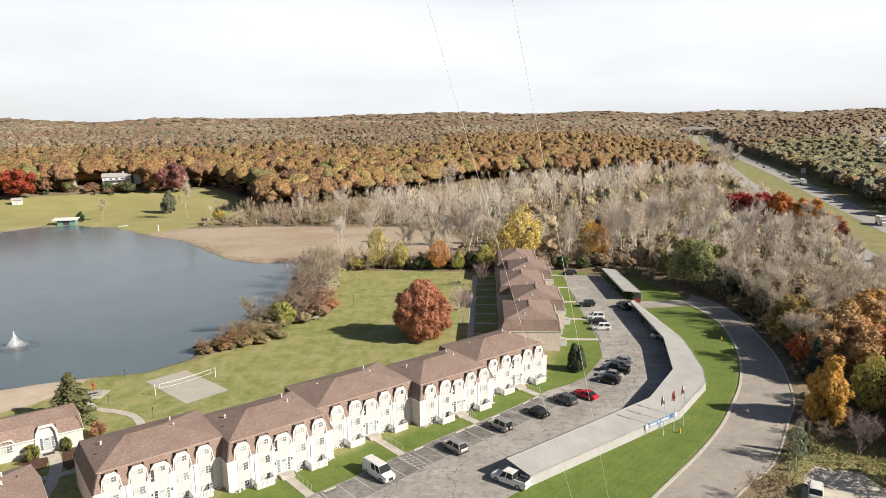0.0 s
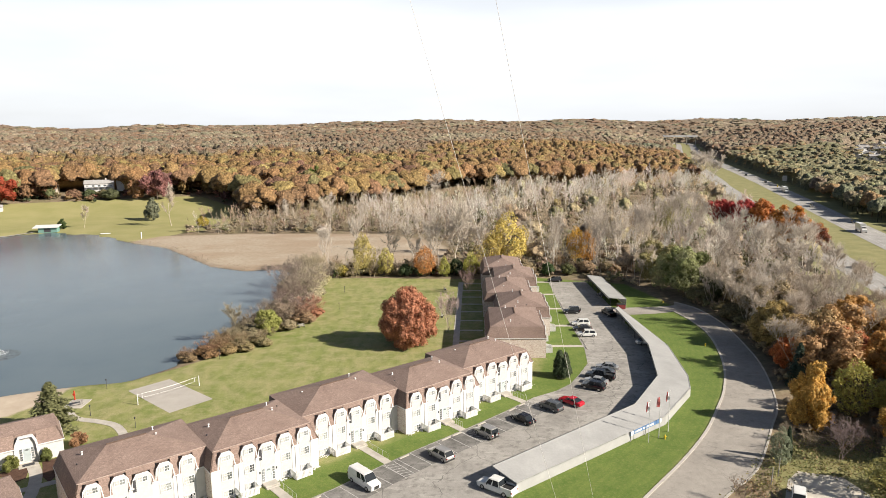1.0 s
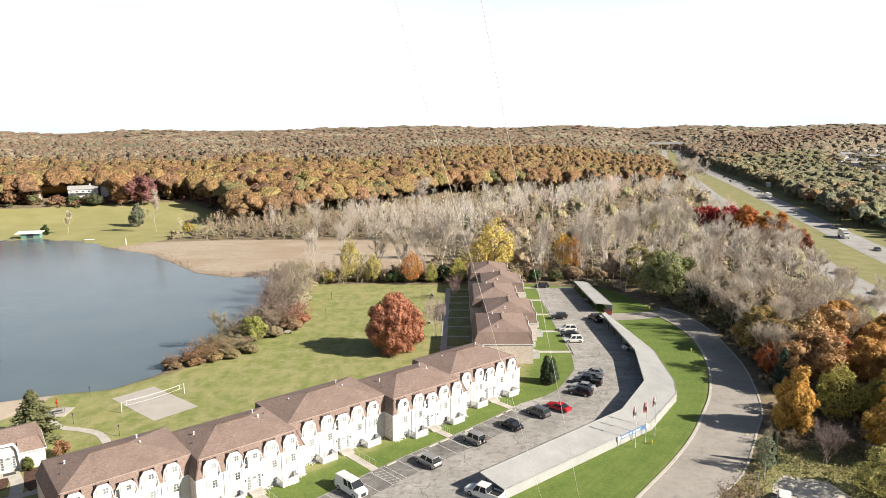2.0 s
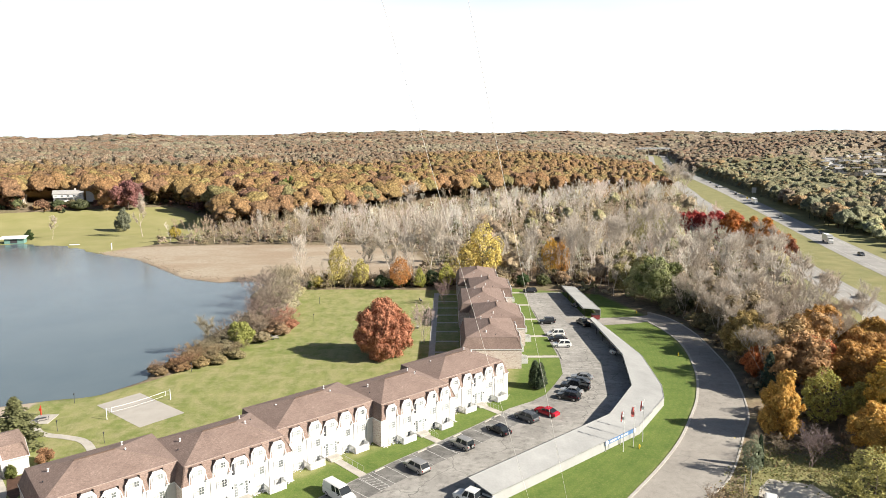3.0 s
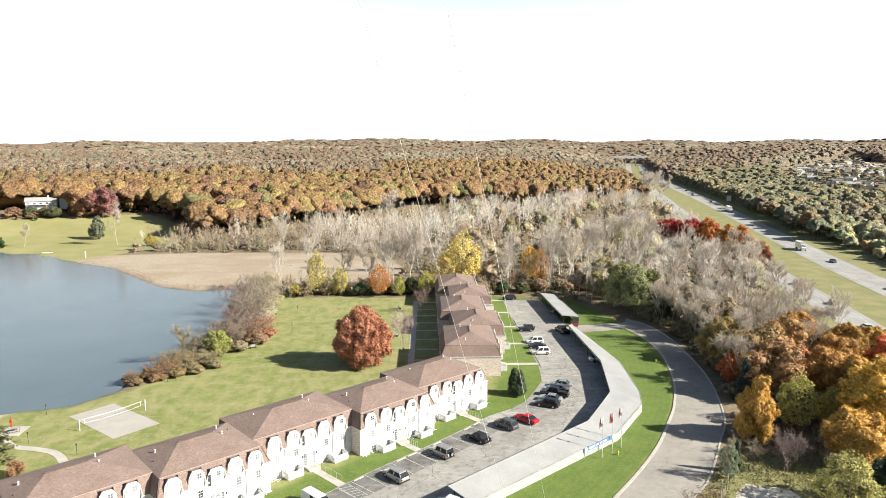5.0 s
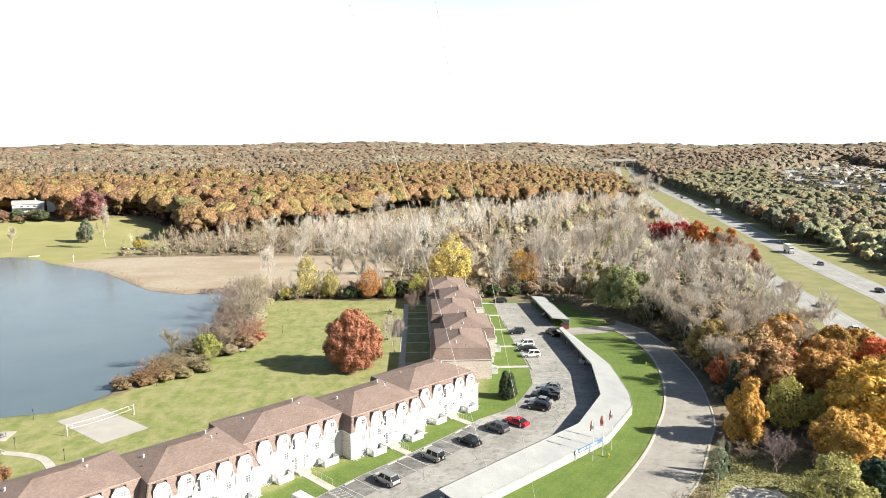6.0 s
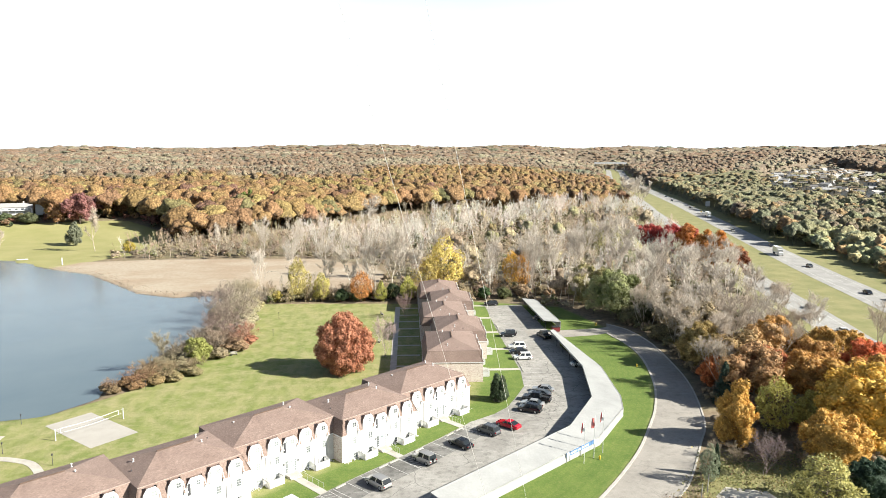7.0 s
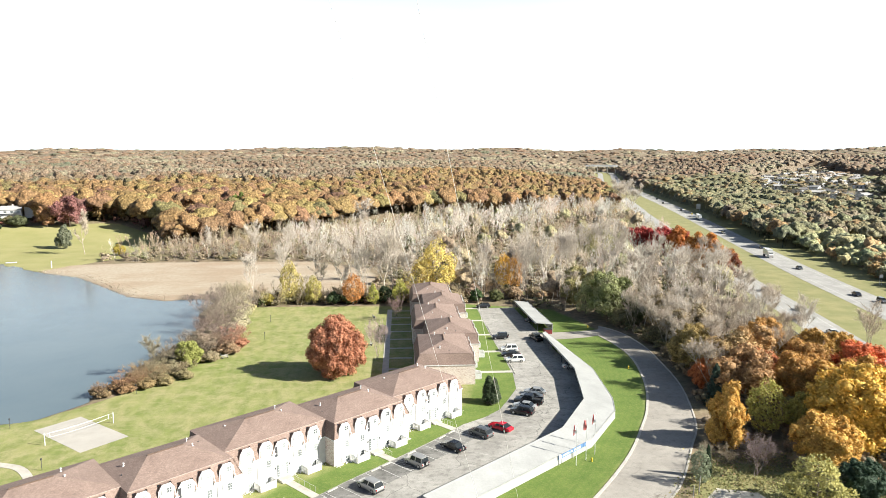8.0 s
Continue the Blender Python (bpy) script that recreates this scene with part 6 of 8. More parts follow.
# single trees on and behind the far lawn
for nm, kind, x, y, h, c, w, lab in (
        ("maple_tree", "leafy", -172, 432, 19, (0.24, 0.11, 0.10), 1.15, "dark maroon tree above the far lawn"), ("maple_tree", "leafy", -252, 402, 19, (0.30, 0.06, 0.03), 1.1, "deep red maple beside the far lawn"),
        ("spruce_tree", "cone", -152, 374, 13, (0.17, 0.18, 0.12), 0.95, "grey-green spruce on the far lawn"), ("yellow_shrub", "shrub", -116, 346, 6.5, (0.38, 0.30, 0.06), 0.8, "yellow shrub at the marsh edge"),
        ("maple_tree", "leafy", -96, 452, 17, (0.22, 0.05, 0.04), 0.95, "dark red tree at the oak woods' edge"), ("maple_tree", "leafy", -60, 470, 16, (0.20, 0.05, 0.04), 0.9, "dark red tree at the oak woods' edge"),
        ("green_tree", "leafy", -78, 462, 19, (0.12, 0.15, 0.035), 0.9, "green tree at the oak woods' edge"),
        ("evergreen_shrub", "cone", -187, 346, 5.5, (0.06, 0.09, 0.03), 1.2, "dark evergreen beside the boathouse")):
    tree(nm, kind, x, y, h, c, lab, "shrub" if "shrub" in nm else "tree", wide=w)
tree("bare_tree", "bare", -134, 352, 21, None, "leafless tree on the far shore", wide=1.0, bark=GREYB)
tree("bare_tree", "bare", -178, 350, 12, None, "leafless tree behind the boathouse", wide=0.9, bark=GREYB)
tree("bare_tree", "bare", 4, 420, 22, None, "broad leafless tree above the marsh", wide=1.5, bark=PALE)
for x, y, h in ((232, 560, 28), (222, 545, 27), (240, 585, 26), (226, 530, 24)):
    tree("bare_tree", "bare", x, y, h, None, "tall leafless tree beside the highway", wide=1.3, bark=PALE)

# brush and young trees along the front of the oak woods
px, py = scatter(-300, 60, 330, 500, 6.5)
d = edge_distance(px, py, FARLAWN)
ok = (d < -2) & (d > -16) & (edge_distance(px, py, LAKE) < -6) & (edge_distance(px, py, BARE_WOOD) < 0) & (edge_distance(px, py, REED) < -2) & (py > 385) & (np.hypot(px + 213, py - 444) > 10)
ok |= (np.hypot(px + 213, py - 432) < 14) & (py < 424)
px, py = px[ok], py[ok]
n = len(px)
woods("undergrowth", BRUSH, px, py, RNG.uniform(2.0, 5.5, n), RNG.uniform(0.9, 1.4, n), palette(n, [(0.24, 0.11, 0.08), (0.16, 0.13, 0.06), (0.28, 0.17, 0.09), (0.08, 0.10, 0.045)], [3, 2, 3, 1.5]), "rust-brown brush at the edge of the oak woods", "undergrowth", LEAF_WOODS)
ok = (RNG.uniform(0, 1, n) < 0.3) & (edge_distance(px, py, CLEARING) < -3)
woods("young_oaks", NEAR, px[ok], py[ok], RNG.uniform(8, 14, ok.sum()), RNG.uniform(0.8, 1.1, ok.sum()), palette(int(ok.sum()), OAKS, [4, 4, 3, 2, 2, 2, 1]), "young gold and rust oaks at the woods' edge", "woods", CANOPY)
for x, y, h, c in ((-190, 440, 17, (0.36, 0.23, 0.09)), (-184, 430, 14, (0.30, 0.17, 0.09)), (-240, 430, 15, (0.36, 0.17, 0.08)), (-206, 421, 3, (0.08, 0.10, 0.05))):
    tree("oak_tree", "leafy", x, y, h, c, "autumn oak in front of the lake house", wide=0.9)

# brown brush at the foot of the bare trees behind the parking lot
for i in range(20):
    x, y = 30 + i * 2.4 + float(RNG.uniform(-0.8, 0.8)), 224 + float(RNG.uniform(-1.5, 4)) - 0.5 * max(0, i - 13)
    c = ((0.34, 0.25, 0.18), (0.28, 0.22, 0.13), (0.40, 0.28, 0.17), (0.24, 0.22, 0.11))[i % 4]
    tree("brown_shrub", ("shrub", "brush")[i % 3 == 0], x, y, float(RNG.uniform(3, 6)), c, "brown brush at the foot of bare trees", "shrub", wide=1.1, bark=c, group="brush behind the parking lot")
for x, y, h, c in ((-214, 431, 6.2, (0.09, 0.11, 0.05)), (-206, 433, 6.0, (0.16, 0.14, 0.07)), (-222, 429, 6.5, (0.22, 0.13, 0.08)), (-200, 430, 7.5, (0.10, 0.11, 0.055)), (-211, 425, 4.0, (0.14, 0.12, 0.06))):
    tree("hillside_shrub", "shrub", x, y, h, c, "dark shrub on the slope below the lake house", "shrub", wide=1.2, group="shrubs below the lake house")


# ---- trees that shade the lane ----
for x, y, h, kind, c in ((76.5, 142, 12, "fine", (0.308, 0.224, 0.084)), (79, 152, 13, "bare", None), (78, 160, 14, "bare", None), (80, 169, 13, "bare", None), (77.5, 176, 12, "bare", None),
                         (76, 148, 10, "bare", None), (74, 126, 12, "bare", None), (84, 133, 13, "leafy", (0.345, 0.21, 0.09)),
                         (90, 136, 12, "bare", None), (86, 145, 12, "bare", None), (92, 160, 14, "bare", None), (101, 178, 14, "bare", None), 
                         (90, 108, 14, "leafy", (0.42, 0.24, 0.06)), (76, 193, 15, "leafy", (0.165, 0.18, 0.0675)), (66, 205, 13, "bare", None), (72, 209, 14, "leafy", (0.24, 0.21, 0.09)),
                         (76, 120, 13, "leafy", (0.33, 0.195, 0.09)), (78.5, 131, 13, "leafy", (0.33, 0.225, 0.105)), (80, 140, 13, "bare", None), (82, 148, 13, "bare", None),
                         (83, 157, 13, "leafy", (0.27, 0.21, 0.12)), (84, 166, 13, "bare", None), (84, 175, 12, "leafy", (0.27, 0.21, 0.12)), 
                         (84, 160, 9, "shrub", (0.196, 0.154, 0.084)), (81, 148, 6, "shrub", (0.182, 0.14, 0.084)), (78, 166, 5, "shrub", (0.168, 0.14, 0.07)), (77, 184, 6, "shrub", (0.154, 0.14, 0.07)), (75, 136, 5, "shrub", (0.196, 0.126, 0.07))):
    tree("shrub" if kind == "shrub" else "lane_tree", kind, x, y, h, c and tuple(1.15 * v for v in c), "half-bare autumn tree over the lane" if kind != "shrub" else "brown shrub in the shade", "shrub" if kind == "shrub" else "tree", bark=GREYB, wide=1.15)

# ---- parking lot markings ----
lot_line = smooth_line(LOT_W[1:9], 1.0)
arc = np.concatenate([[0], np.cumsum(np.linalg.norm(np.diff(lot_line, axis=0), axis=1))])


def on_lot(s, out):
    """A place along the lot's western edge, out metres into the lot."""
    p = np.array([np.interp(s, arc, lot_line[:, 0]), np.interp(s, arc, lot_line[:, 1])])
    q_ = np.array([np.interp(s + 0.5, arc, lot_line[:, 0]), np.interp(s + 0.5, arc, lot_line[:, 1])])
    d = (q_ - p) / (np.linalg.norm(q_ - p) + 1e-9)
    return p + np.array([d[1], -d[0]]) * out


def ribbon(name, pts, w, z, mat, label, category, thick=0.0):
    line = np.array(pts, float)
    nn = normals_of(line)
    return tagged(new(name, strip(name, line - nn * w / 2, line + nn * w / 2, z, mat, thick)), label, category, kind="structure")


total = arc[-1] - 6.5
cells = np.arange(0.5, total, 1.5)
dark_a, dark_b = np.array([on_lot(s, 0.25) for s in cells]), np.array([on_lot(s, 5.3) for s in cells])
tagged(new("parking_bays", strip("parking_bays", dark_a, dark_b, 0.032, BAYS_TAR)), "dark tarred parking bays with oil stains", "parking bays", kind="structure")
for k, s in enumerate(np.arange(1.0, total, 2.72)):
    ribbon("bay_line", [on_lot(s, 0.3), on_lot(s, 5.4)], 0.11, 0.038, LINE, "faded white line between parking bays", "road line")
for s in (2.2, 10.4, 18.6, 27.4, 29.8, 35.5, 43.6, 46.4):
    a, b = on_lot(s - 0.9, 0.55), on_lot(s + 0.9, 0.55)
    d = b - a
    stop = new("wheel_stop", boxes("wheel_stop", CONCRETE, [(-0.95, 0.95, -0.09, 0.09, 0, 0.15)]))
    stop.matrix_basis = pose(*((a + b) / 2), 0.03, 0, 0, math.degrees(math.atan2(d[1], d[0])))
    tagged(stop, "pale concrete wheel stop in a parking bay", "wheel stop", "wheel stops")
north = smooth_line(LOT_W[9:], 1.0)
for y in np.arange(131, 209, 2.75):
    x = float(np.interp(y, north[:, 1], north[:, 0]))
    ribbon("bay_line", [(x + 0.3, y), (x + 5.4, y - 0.6)], 0.11, 0.038, LINE, "faded white line between parking bays", "road line")
    if int(y) % 3 == 0:
        stop = new("wheel_stop", boxes("wheel_stop", CONCRETE, [(-0.95, 0.95, -0.09, 0.09, 0, 0.15)]))
        stop.matrix_basis = pose(x + 0.6, y + 1.3, 0.03, 0, 0, 88)
        tagged(stop, "pale concrete wheel stop in a parking bay", "wheel stop", "wheel stops")


# ---- walks ----
def hatch(p, d, w=1.7, n=6, length=4.8):
    """A hatched crossing painted where a walk meets the lot."""
    d = np.array(d) / np.linalg.norm(d)
    s = np.array([-d[1], d[0]])
    for k in (-1, 1):
        ribbon("bay_line", [p + s * k * w / 2, p + s * k * w / 2 + d * length], 0.1, 0.042, LINE, "white line of a hatched crossing", "road line")
    for i in range(n):
        q_ = p + d * (0.4 + i * length / n)
        ribbon("bay_line", [q_ - s * w / 2, q_ + s * w / 2 + d * 0.6], 0.1, 0.0425, LINE, "white line of a hatched crossing", "road line")


full = np.array(LOT_W)
for i, m in enumerate(HOUSES[:10]):
    a = m @ Vector((8.1, -1.6, 0))
    d = (m @ Vector((8.1, -2.6, 0)) - a)
    if i < 5:
        d = Vector((math.cos(radians(-49.5)), math.sin(radians(-49.5)), 0))
    best = 9.0
    for (x0, y0), (x1, y1) in zip(LOT_W[:-1], LOT_W[1:]):
        den = d.x * (y1 - y0) - d.y * (x1 - x0)
        if abs(den) > 1e-6:
            t = ((x0 - a.x) * (y1 - y0) - (y0 - a.y) * (x1 - x0)) / den
            u = ((x0 - a.x) * d.y - (y0 - a.y) * d.x) / den
            if 0 <= u <= 1 and t > 0.5:
                best = t
    e = a + d * best
    ribbon("pavement", [(a.x, a.y), (e.x, e.y)], 1.35, 0.05, CONCRETE, "concrete entrance walk across the lawn", "walk", 0.1)
    if i < 5:
        hatch(np.array([e.x, e.y]) + np.array([d.x, d.y]) * 0.3, (d.x, d.y))
        side = Vector((-d.y, d.x, 0)) * 0.8
        rail = new("handrail")
        tagged(rail, "thin metal handrail beside the walk", "handrail")
        p0, p1 = a + side + d * 0.2, a + side + d * min(6.0, best - 1)
        for t in np.linspace(0, 1, 5):
            p = p0.lerp(p1, t)
            part("post", boxes("post", STEEL, [(p.x - 0.02, p.x + 0.02, p.y - 0.02, p.y + 0.02, 0, 0.9)]), rail)
        bm = bmesh.new()
        tube(bm, (p0.x, p0.y, 0.9), (p1.x, p1.y, 0.9), 0.022, 0.022, 5)
        part("bar", done(bm, "bar", STEEL), rail)
ribbon("pavement", [(5.9, 148.5), (8.0, 180), (10.3, 213)], 1.5, 0.05, CONCRETE, "long concrete walk behind the houses", "walk", 0.1)
for y in (152.5, 161, 169.5, 178, 186, 194, 202, 211):
    x = 5.9 + (y - 148.5) * 0.068
    ribbon("pavement", [(x + 0.7, y), (x + 6.4, y - 0.4)], 0.9, 0.05, CONCRETE, "concrete walk to a back door", "walk", 0.1)
ribbon("pavement", smooth_line([(-65.8, 116.5), (-62.5, 113), (-58, 111.5), (-54, 109.6), (-50.5, 105), (-48.5, 100)], 1.0), 1.4, 0.05, CONCRETE, "curved concrete walk to the beach", "walk", 0.1)
ribbon("pavement", smooth_line([(-61.2, 97.2), (-60.3, 96.0), (-58.05, 92.8), (-55.85, 87.6), (-55.07, 83.9), (-54.4, 79)], 1.0), 1.7, 0.05, CONCRETE, "curved concrete walk to the clubhouse", "walk", 0.1)
ribbon("pavement", [(-58.5, 88.5), (-51.5, 92.8)], 1.3, 0.055, CONCRETE, "concrete walk between the houses", "walk", 0.1)

# ---- volleyball court ----
tagged(new("sand_court", poly_sheet("sand_court", [(-58.7, 125.3), (-52.9, 131.2), (-40.8, 120.5), (-46.7, 114.5)], 0.03, COURT)), "pale sand volleyball court in the lawn", "court", kind="structure")
net = new("volleyball_net")
tagged(net, "white volleyball net between two white posts", "net")
pa, pb = Vector((-53.9, 118.4, 0)), Vector((-45.6, 127.2, 0))
for p in (pa, pb):
    bm = bmesh.new()
    tube(bm, p, p + Vector((0, 0, 2.15)), 0.085, 0.08, 8)
    part("post", done(bm, "post", TRIM), net)
u = (pb - pa).normalized()
span = (pb - pa).length - 0.9
pts = [pa + u * t for t in np.linspace(0.9, span, 9)]
sag = [0.18 * (1 - ((i - 4) / 4) ** 2) for i in range(9)]
for z0, z1 in ((1.92, 2.0), (1.16, 1.21)):
    part("tape", mesh_of("tape", [(p.x, p.y, z0 - s) for p, s in zip(pts, sag)] + [(p.x, p.y, z1 - s) for p, s in zip(pts, sag)], [(i, i + 1, i + 10, i + 9) for i in range(8)], TRIM), net)
for t in (0.9, span):
    p = pa + u * t
    part("tape", boxes("tape", TRIM, [(p.x - 0.04, p.x + 0.04, p.y - 0.04, p.y + 0.04, 1.12, 2.0)]), net)
for p, t in ((pa, 0.9), (pb, span)):
    for z in (1.2, 1.95):
        bm = bmesh.new()
        tube(bm, p + Vector((0, 0, z)), pa + u * t + Vector((0, 0, z)), 0.015, 0.015, 4)
        part("cord", done(bm, "cord", TRIM), net)


# ---- flags and the sign on the carport ----
def flagpole(x, y, h, cols):
    top = new("flagpole")
    tagged(top, "white flagpole with a hanging flag on the lawn", "flagpole", "flagpoles beside the carport")
    bm = bmesh.new()
    tube(bm, (x, y, 0), (x, y, h), 0.06, 0.035, 8)
    tube(bm, (x, y, h), (x, y, h + 0.12), 0.07, 0.03, 8)
    part("pole", done(bm, "pole", TRIM), top)
    for j, mt in enumerate(cols):
        v, n = [], 9
        for i in range(n):
            z = h - 0.2 - i * 0.21
            o = 0.1 + 0.18 * j
            w = 0.10 * math.sin(i * 0.9 + j)
            v += [(x - o + 0.05 * i / n, y + w + 0.08 * j, z), (x - o - 0.2 - 0.015 * i, y - w * 0.7 + 0.12 * j, z - 0.05)]
        me = mesh_of("flag", v, [(2 * i, 2 * i + 1, 2 * i + 3, 2 * i + 2) for i in range(n - 1)], mt)
        part("flag", me, top)


flagpole(34.6, 99.6, 7.0, (FLAG_WHITE, FLAG_RED))
flagpole(36.8, 101.2, 7.1, (FLAG_RED, FLAG_BLUE))
flagpole(39.0, 103.1, 7.2, (FLAG_WHITE, FLAG_RED))
sa, sb = Vector((31.6, 99.8, 0)), Vector((38.3, 104.75, 0))
sd = (sb - sa).normalized()
sn = Vector((sd.y, -sd.x, 0))
sign = new("sign_board")
tagged(sign, "long white and blue sign on the carport wall", "sign")
bm = bmesh.new()
prism(bm, [sa + Vector((0, 0, 1.1)), sb + Vector((0, 0, 1.1)), sb + Vector((0, 0, 1.75)), sa + Vector((0, 0, 1.75))], sn * 0.1, sn * 0.16)
part("board", done(bm, "board", SIGN_BLUE), sign)
ln = (sb - sa).length
at = 0.13
for word in ((0.028,) * 8, (0.026,) * 3, (0.026,) * 9):  # three words, letter by letter, as plain bars
    for w in word:
        p, q2 = sa + sd * ln * at, sa + sd * ln * (at + w * 0.72)
        bm = bmesh.new()
        prism(bm, [p + Vector((0, 0, 1.26)), q2 + Vector((0, 0, 1.26)), q2 + Vector((0, 0, 1.6)), p + Vector((0, 0, 1.6))], sn * 0.16, sn * 0.175)
        part("lettering_bar", done(bm, "lettering_bar", TRIM), sign)
        at += w
    at += 0.035
for a in (0.05, 0.95):
    p = sa + sd * ln * a + Vector((0, 0, 1.43)) + sn * 0.16
    bm = bmesh.new()
    tube(bm, p, p + sn * 0.04, 0.4, 0.4, 14)
    part("disc", done(bm, "disc", TRIM), sign)
for a in (0.03, 0.5, 0.97):
    p = sa + sd * ln * a + sn * 0.06
    part("post", boxes("post", STEEL, [(p.x - 0.04, p.x + 0.04, p.y - 0.04, p.y + 0.04, 0, 1.75)]), sign)


# ---- small things on the lawns ----
def hydrant(x, y):
    bm = bmesh.new()
    tube(bm, (x, y, 0), (x, y, 0.55), 0.13, 0.12, 8)
    tube(bm, (x, y, 0.55), (x, y, 0.75), 0.15, 0.05, 8)
    tube(bm, (x - 0.22, y, 0.42), (x + 0.22, y, 0.42), 0.07, 0.07, 6)
    tagged(new("fire_hydrant", done(bm, "fire_hydrant", YELLOW)), "yellow fire hydrant on the grass verge", "hydrant")


hydrant(62.7, 145.9)
hydrant(66.0, 183.5)
hydrant(37.6, 100.6)


def lamp_post(x, y):
    top = new("garden_lamp")
    tagged(top, "thin dark garden lamp post on the lawn", "lamp", "garden lamps")
    bm = bmesh.new()
    tube(bm, (x, y, 0), (x, y, 1.7), 0.05, 0.04, 6)
    part("pole", done(bm, "pole", DARK), top)
    bm = bmesh.new()
    tube(bm, (x, y, 1.7), (x, y, 1.95), 0.10, 0.13, 8)
    tube(bm, (x, y, 1.95), (x, y, 2.05), 0.17, 0.04, 8)
    part("lantern", done(bm, "lantern", DARK), top)


for x, y in ((-63.4, 126.7), (-60.4, 114.0), (-50.2, 108.6), (-46.3, 142.9), (-25.1, 182.3), (-25.9, 201.8), (11.8, 203.4), (4.6, 165)):
    lamp_post(x, y)


def bench(x, y, a, mat=None):
    top = new("park_bench")
    tagged(top, "weathered grey bench on the lawn", "bench", "lawn benches")
    for i in range(4):
        part("board", boxes("board", STONE, [(-0.8, 0.8, -0.25 + i * 0.13, -0.14 + i * 0.13, 0.42, 0.47)]), top)
    for i in range(2):
        part("board", boxes("board", STONE, [(-0.8, 0.8, 0.27, 0.31, 0.6 + i * 0.18, 0.74 + i * 0.18)]), top)
    for s in (-0.65, 0.65):
        part("leg", boxes("leg", DARK, [(s - 0.04, s + 0.04, -0.22, 0.3, 0, 0.42), (s - 0.04, s + 0.04, 0.26, 0.3, 0.42, 0.95)]), top)
    top.matrix_basis = pose(x, y, 0.02, 0, 0, a)


bench(3.4, 173.2, 80)
bench(3.3, 182.4, 80)
bench(4.9, 203.3, 100)
bench(-32.5, 165.8, 30)
table = new("picnic_table")
tagged(table, "grey picnic table on a concrete pad", "table")
part("tabletop", boxes("tabletop", STONE, [(-0.95, 0.95, -0.4, 0.4, 0.7, 0.76)]), table)
for s in (-0.75, 0.75):
    part("seat", boxes("seat", STONE, [(-0.95, 0.95, s - 0.14, s + 0.14, 0.42, 0.47)]), table)
    part("leg", boxes("leg", DARK, [(s - 0.04, s + 0.04, -0.75, 0.75, 0.36, 0.42), (s - 0.04, s + 0.04, -0.3, -0.22, 0, 0.7), (s - 0.04, s + 0.04, 0.22, 0.3, 0, 0.7)]), table)
table.matrix_basis = pose(-65.2, 119, 0.08, 0, 0, 30)
tagged(new("pavement", boxes("pavement", CONCRETE, [(-67.3, -63.7, 117.3, 121.4, -0.1, 0.07)])), "concrete pad beside the beach", "slab", kind="structure")
slide = new("lifebuoy_post")
tagged(slide, "red rescue post beside the beach", "post")
bm = bmesh.new()
tube(bm, (-66.8, 121.2, 0), (-66.8, 121.2, 1.9), 0.12, 0.1, 8)
part("pole", done(bm, "pole", RED), slide)
bm = bmesh.new()
tube(bm, (-66.8, 121.0, 1.2), (-66.8, 121.1, 1.2), 0.26, 0.26, 12)
part("ring", done(bm, "ring", RED), slide)
for x, y in ((-34.2, 169.2), (-35.6, 171)):
    bm = bmesh.new()
    tube(bm, (x, y, 0), (x, y, 1.3), 0.16, 0.14, 8)
    tagged(new("marker_post", done(bm, "marker_post", TRIM)), "short white post beside the shore shrubs", "post")

# ---- fountain ----
fountain = new("fountain")
tagged(fountain, "white water jet of a floating lake fountain", "fountain")
rngf = np.random.default_rng(3)
k = 2600
ang, rr = rngf.uniform(0, 6.283, k), np.abs(rngf.normal(0, 0.8, k))
zz = np.maximum(0, rngf.uniform(0.1, 2.6, k) * np.exp(-rr * 1.1) * 1.4)
c = np.stack([-98.6 + np.cos(ang) * rr * 1.3, 148.4 + np.sin(ang) * rr * 1.3, -0.25 + zz], 1)
nn = rngf.normal(size=(k, 3))
nn /= np.linalg.norm(nn, axis=1)[:, None]
v, f, a = cards(rngf, c, nn, 0.05)
part("spray", tri_mesh("spray", v, f, FOAM), fountain, "white falling spray")
bm = bmesh.new()
tube(bm, (-98.6, 148.4, -0.3), (-98.6, 148.4, 3.4), 0.2, 0.07, 8)
part("jet", done(bm, "jet", FOAM), fountain)
bm = bmesh.new()
tube(bm, (-98.6, 148.4, -0.4), (-98.6, 148.4, -0.2), 0.9, 0.9, 14)
part("float", done(bm, "float", DARK), fountain)
bm = bmesh.new()
ringv = []
for r0, z in ((0.2, -0.28), (3.2, -0.265), (4.6, -0.285)):
    ringv.append([bm.verts.new((-98.6 + math.cos(t) * r0 * 1.15, 148.4 + math.sin(t) * r0, z)) for t in np.linspace(0, 6.283, 40)[:-1]])
for a, b in zip(ringv[:-1], ringv[1:]):
    for i in range(39):
        bm.faces.new((a[i], a[(i + 1) % 39], b[(i + 1) % 39], b[i]))
part("ripples", done(bm, "ripples", RIPPLE), fountain, "dark ring of disturbed water")

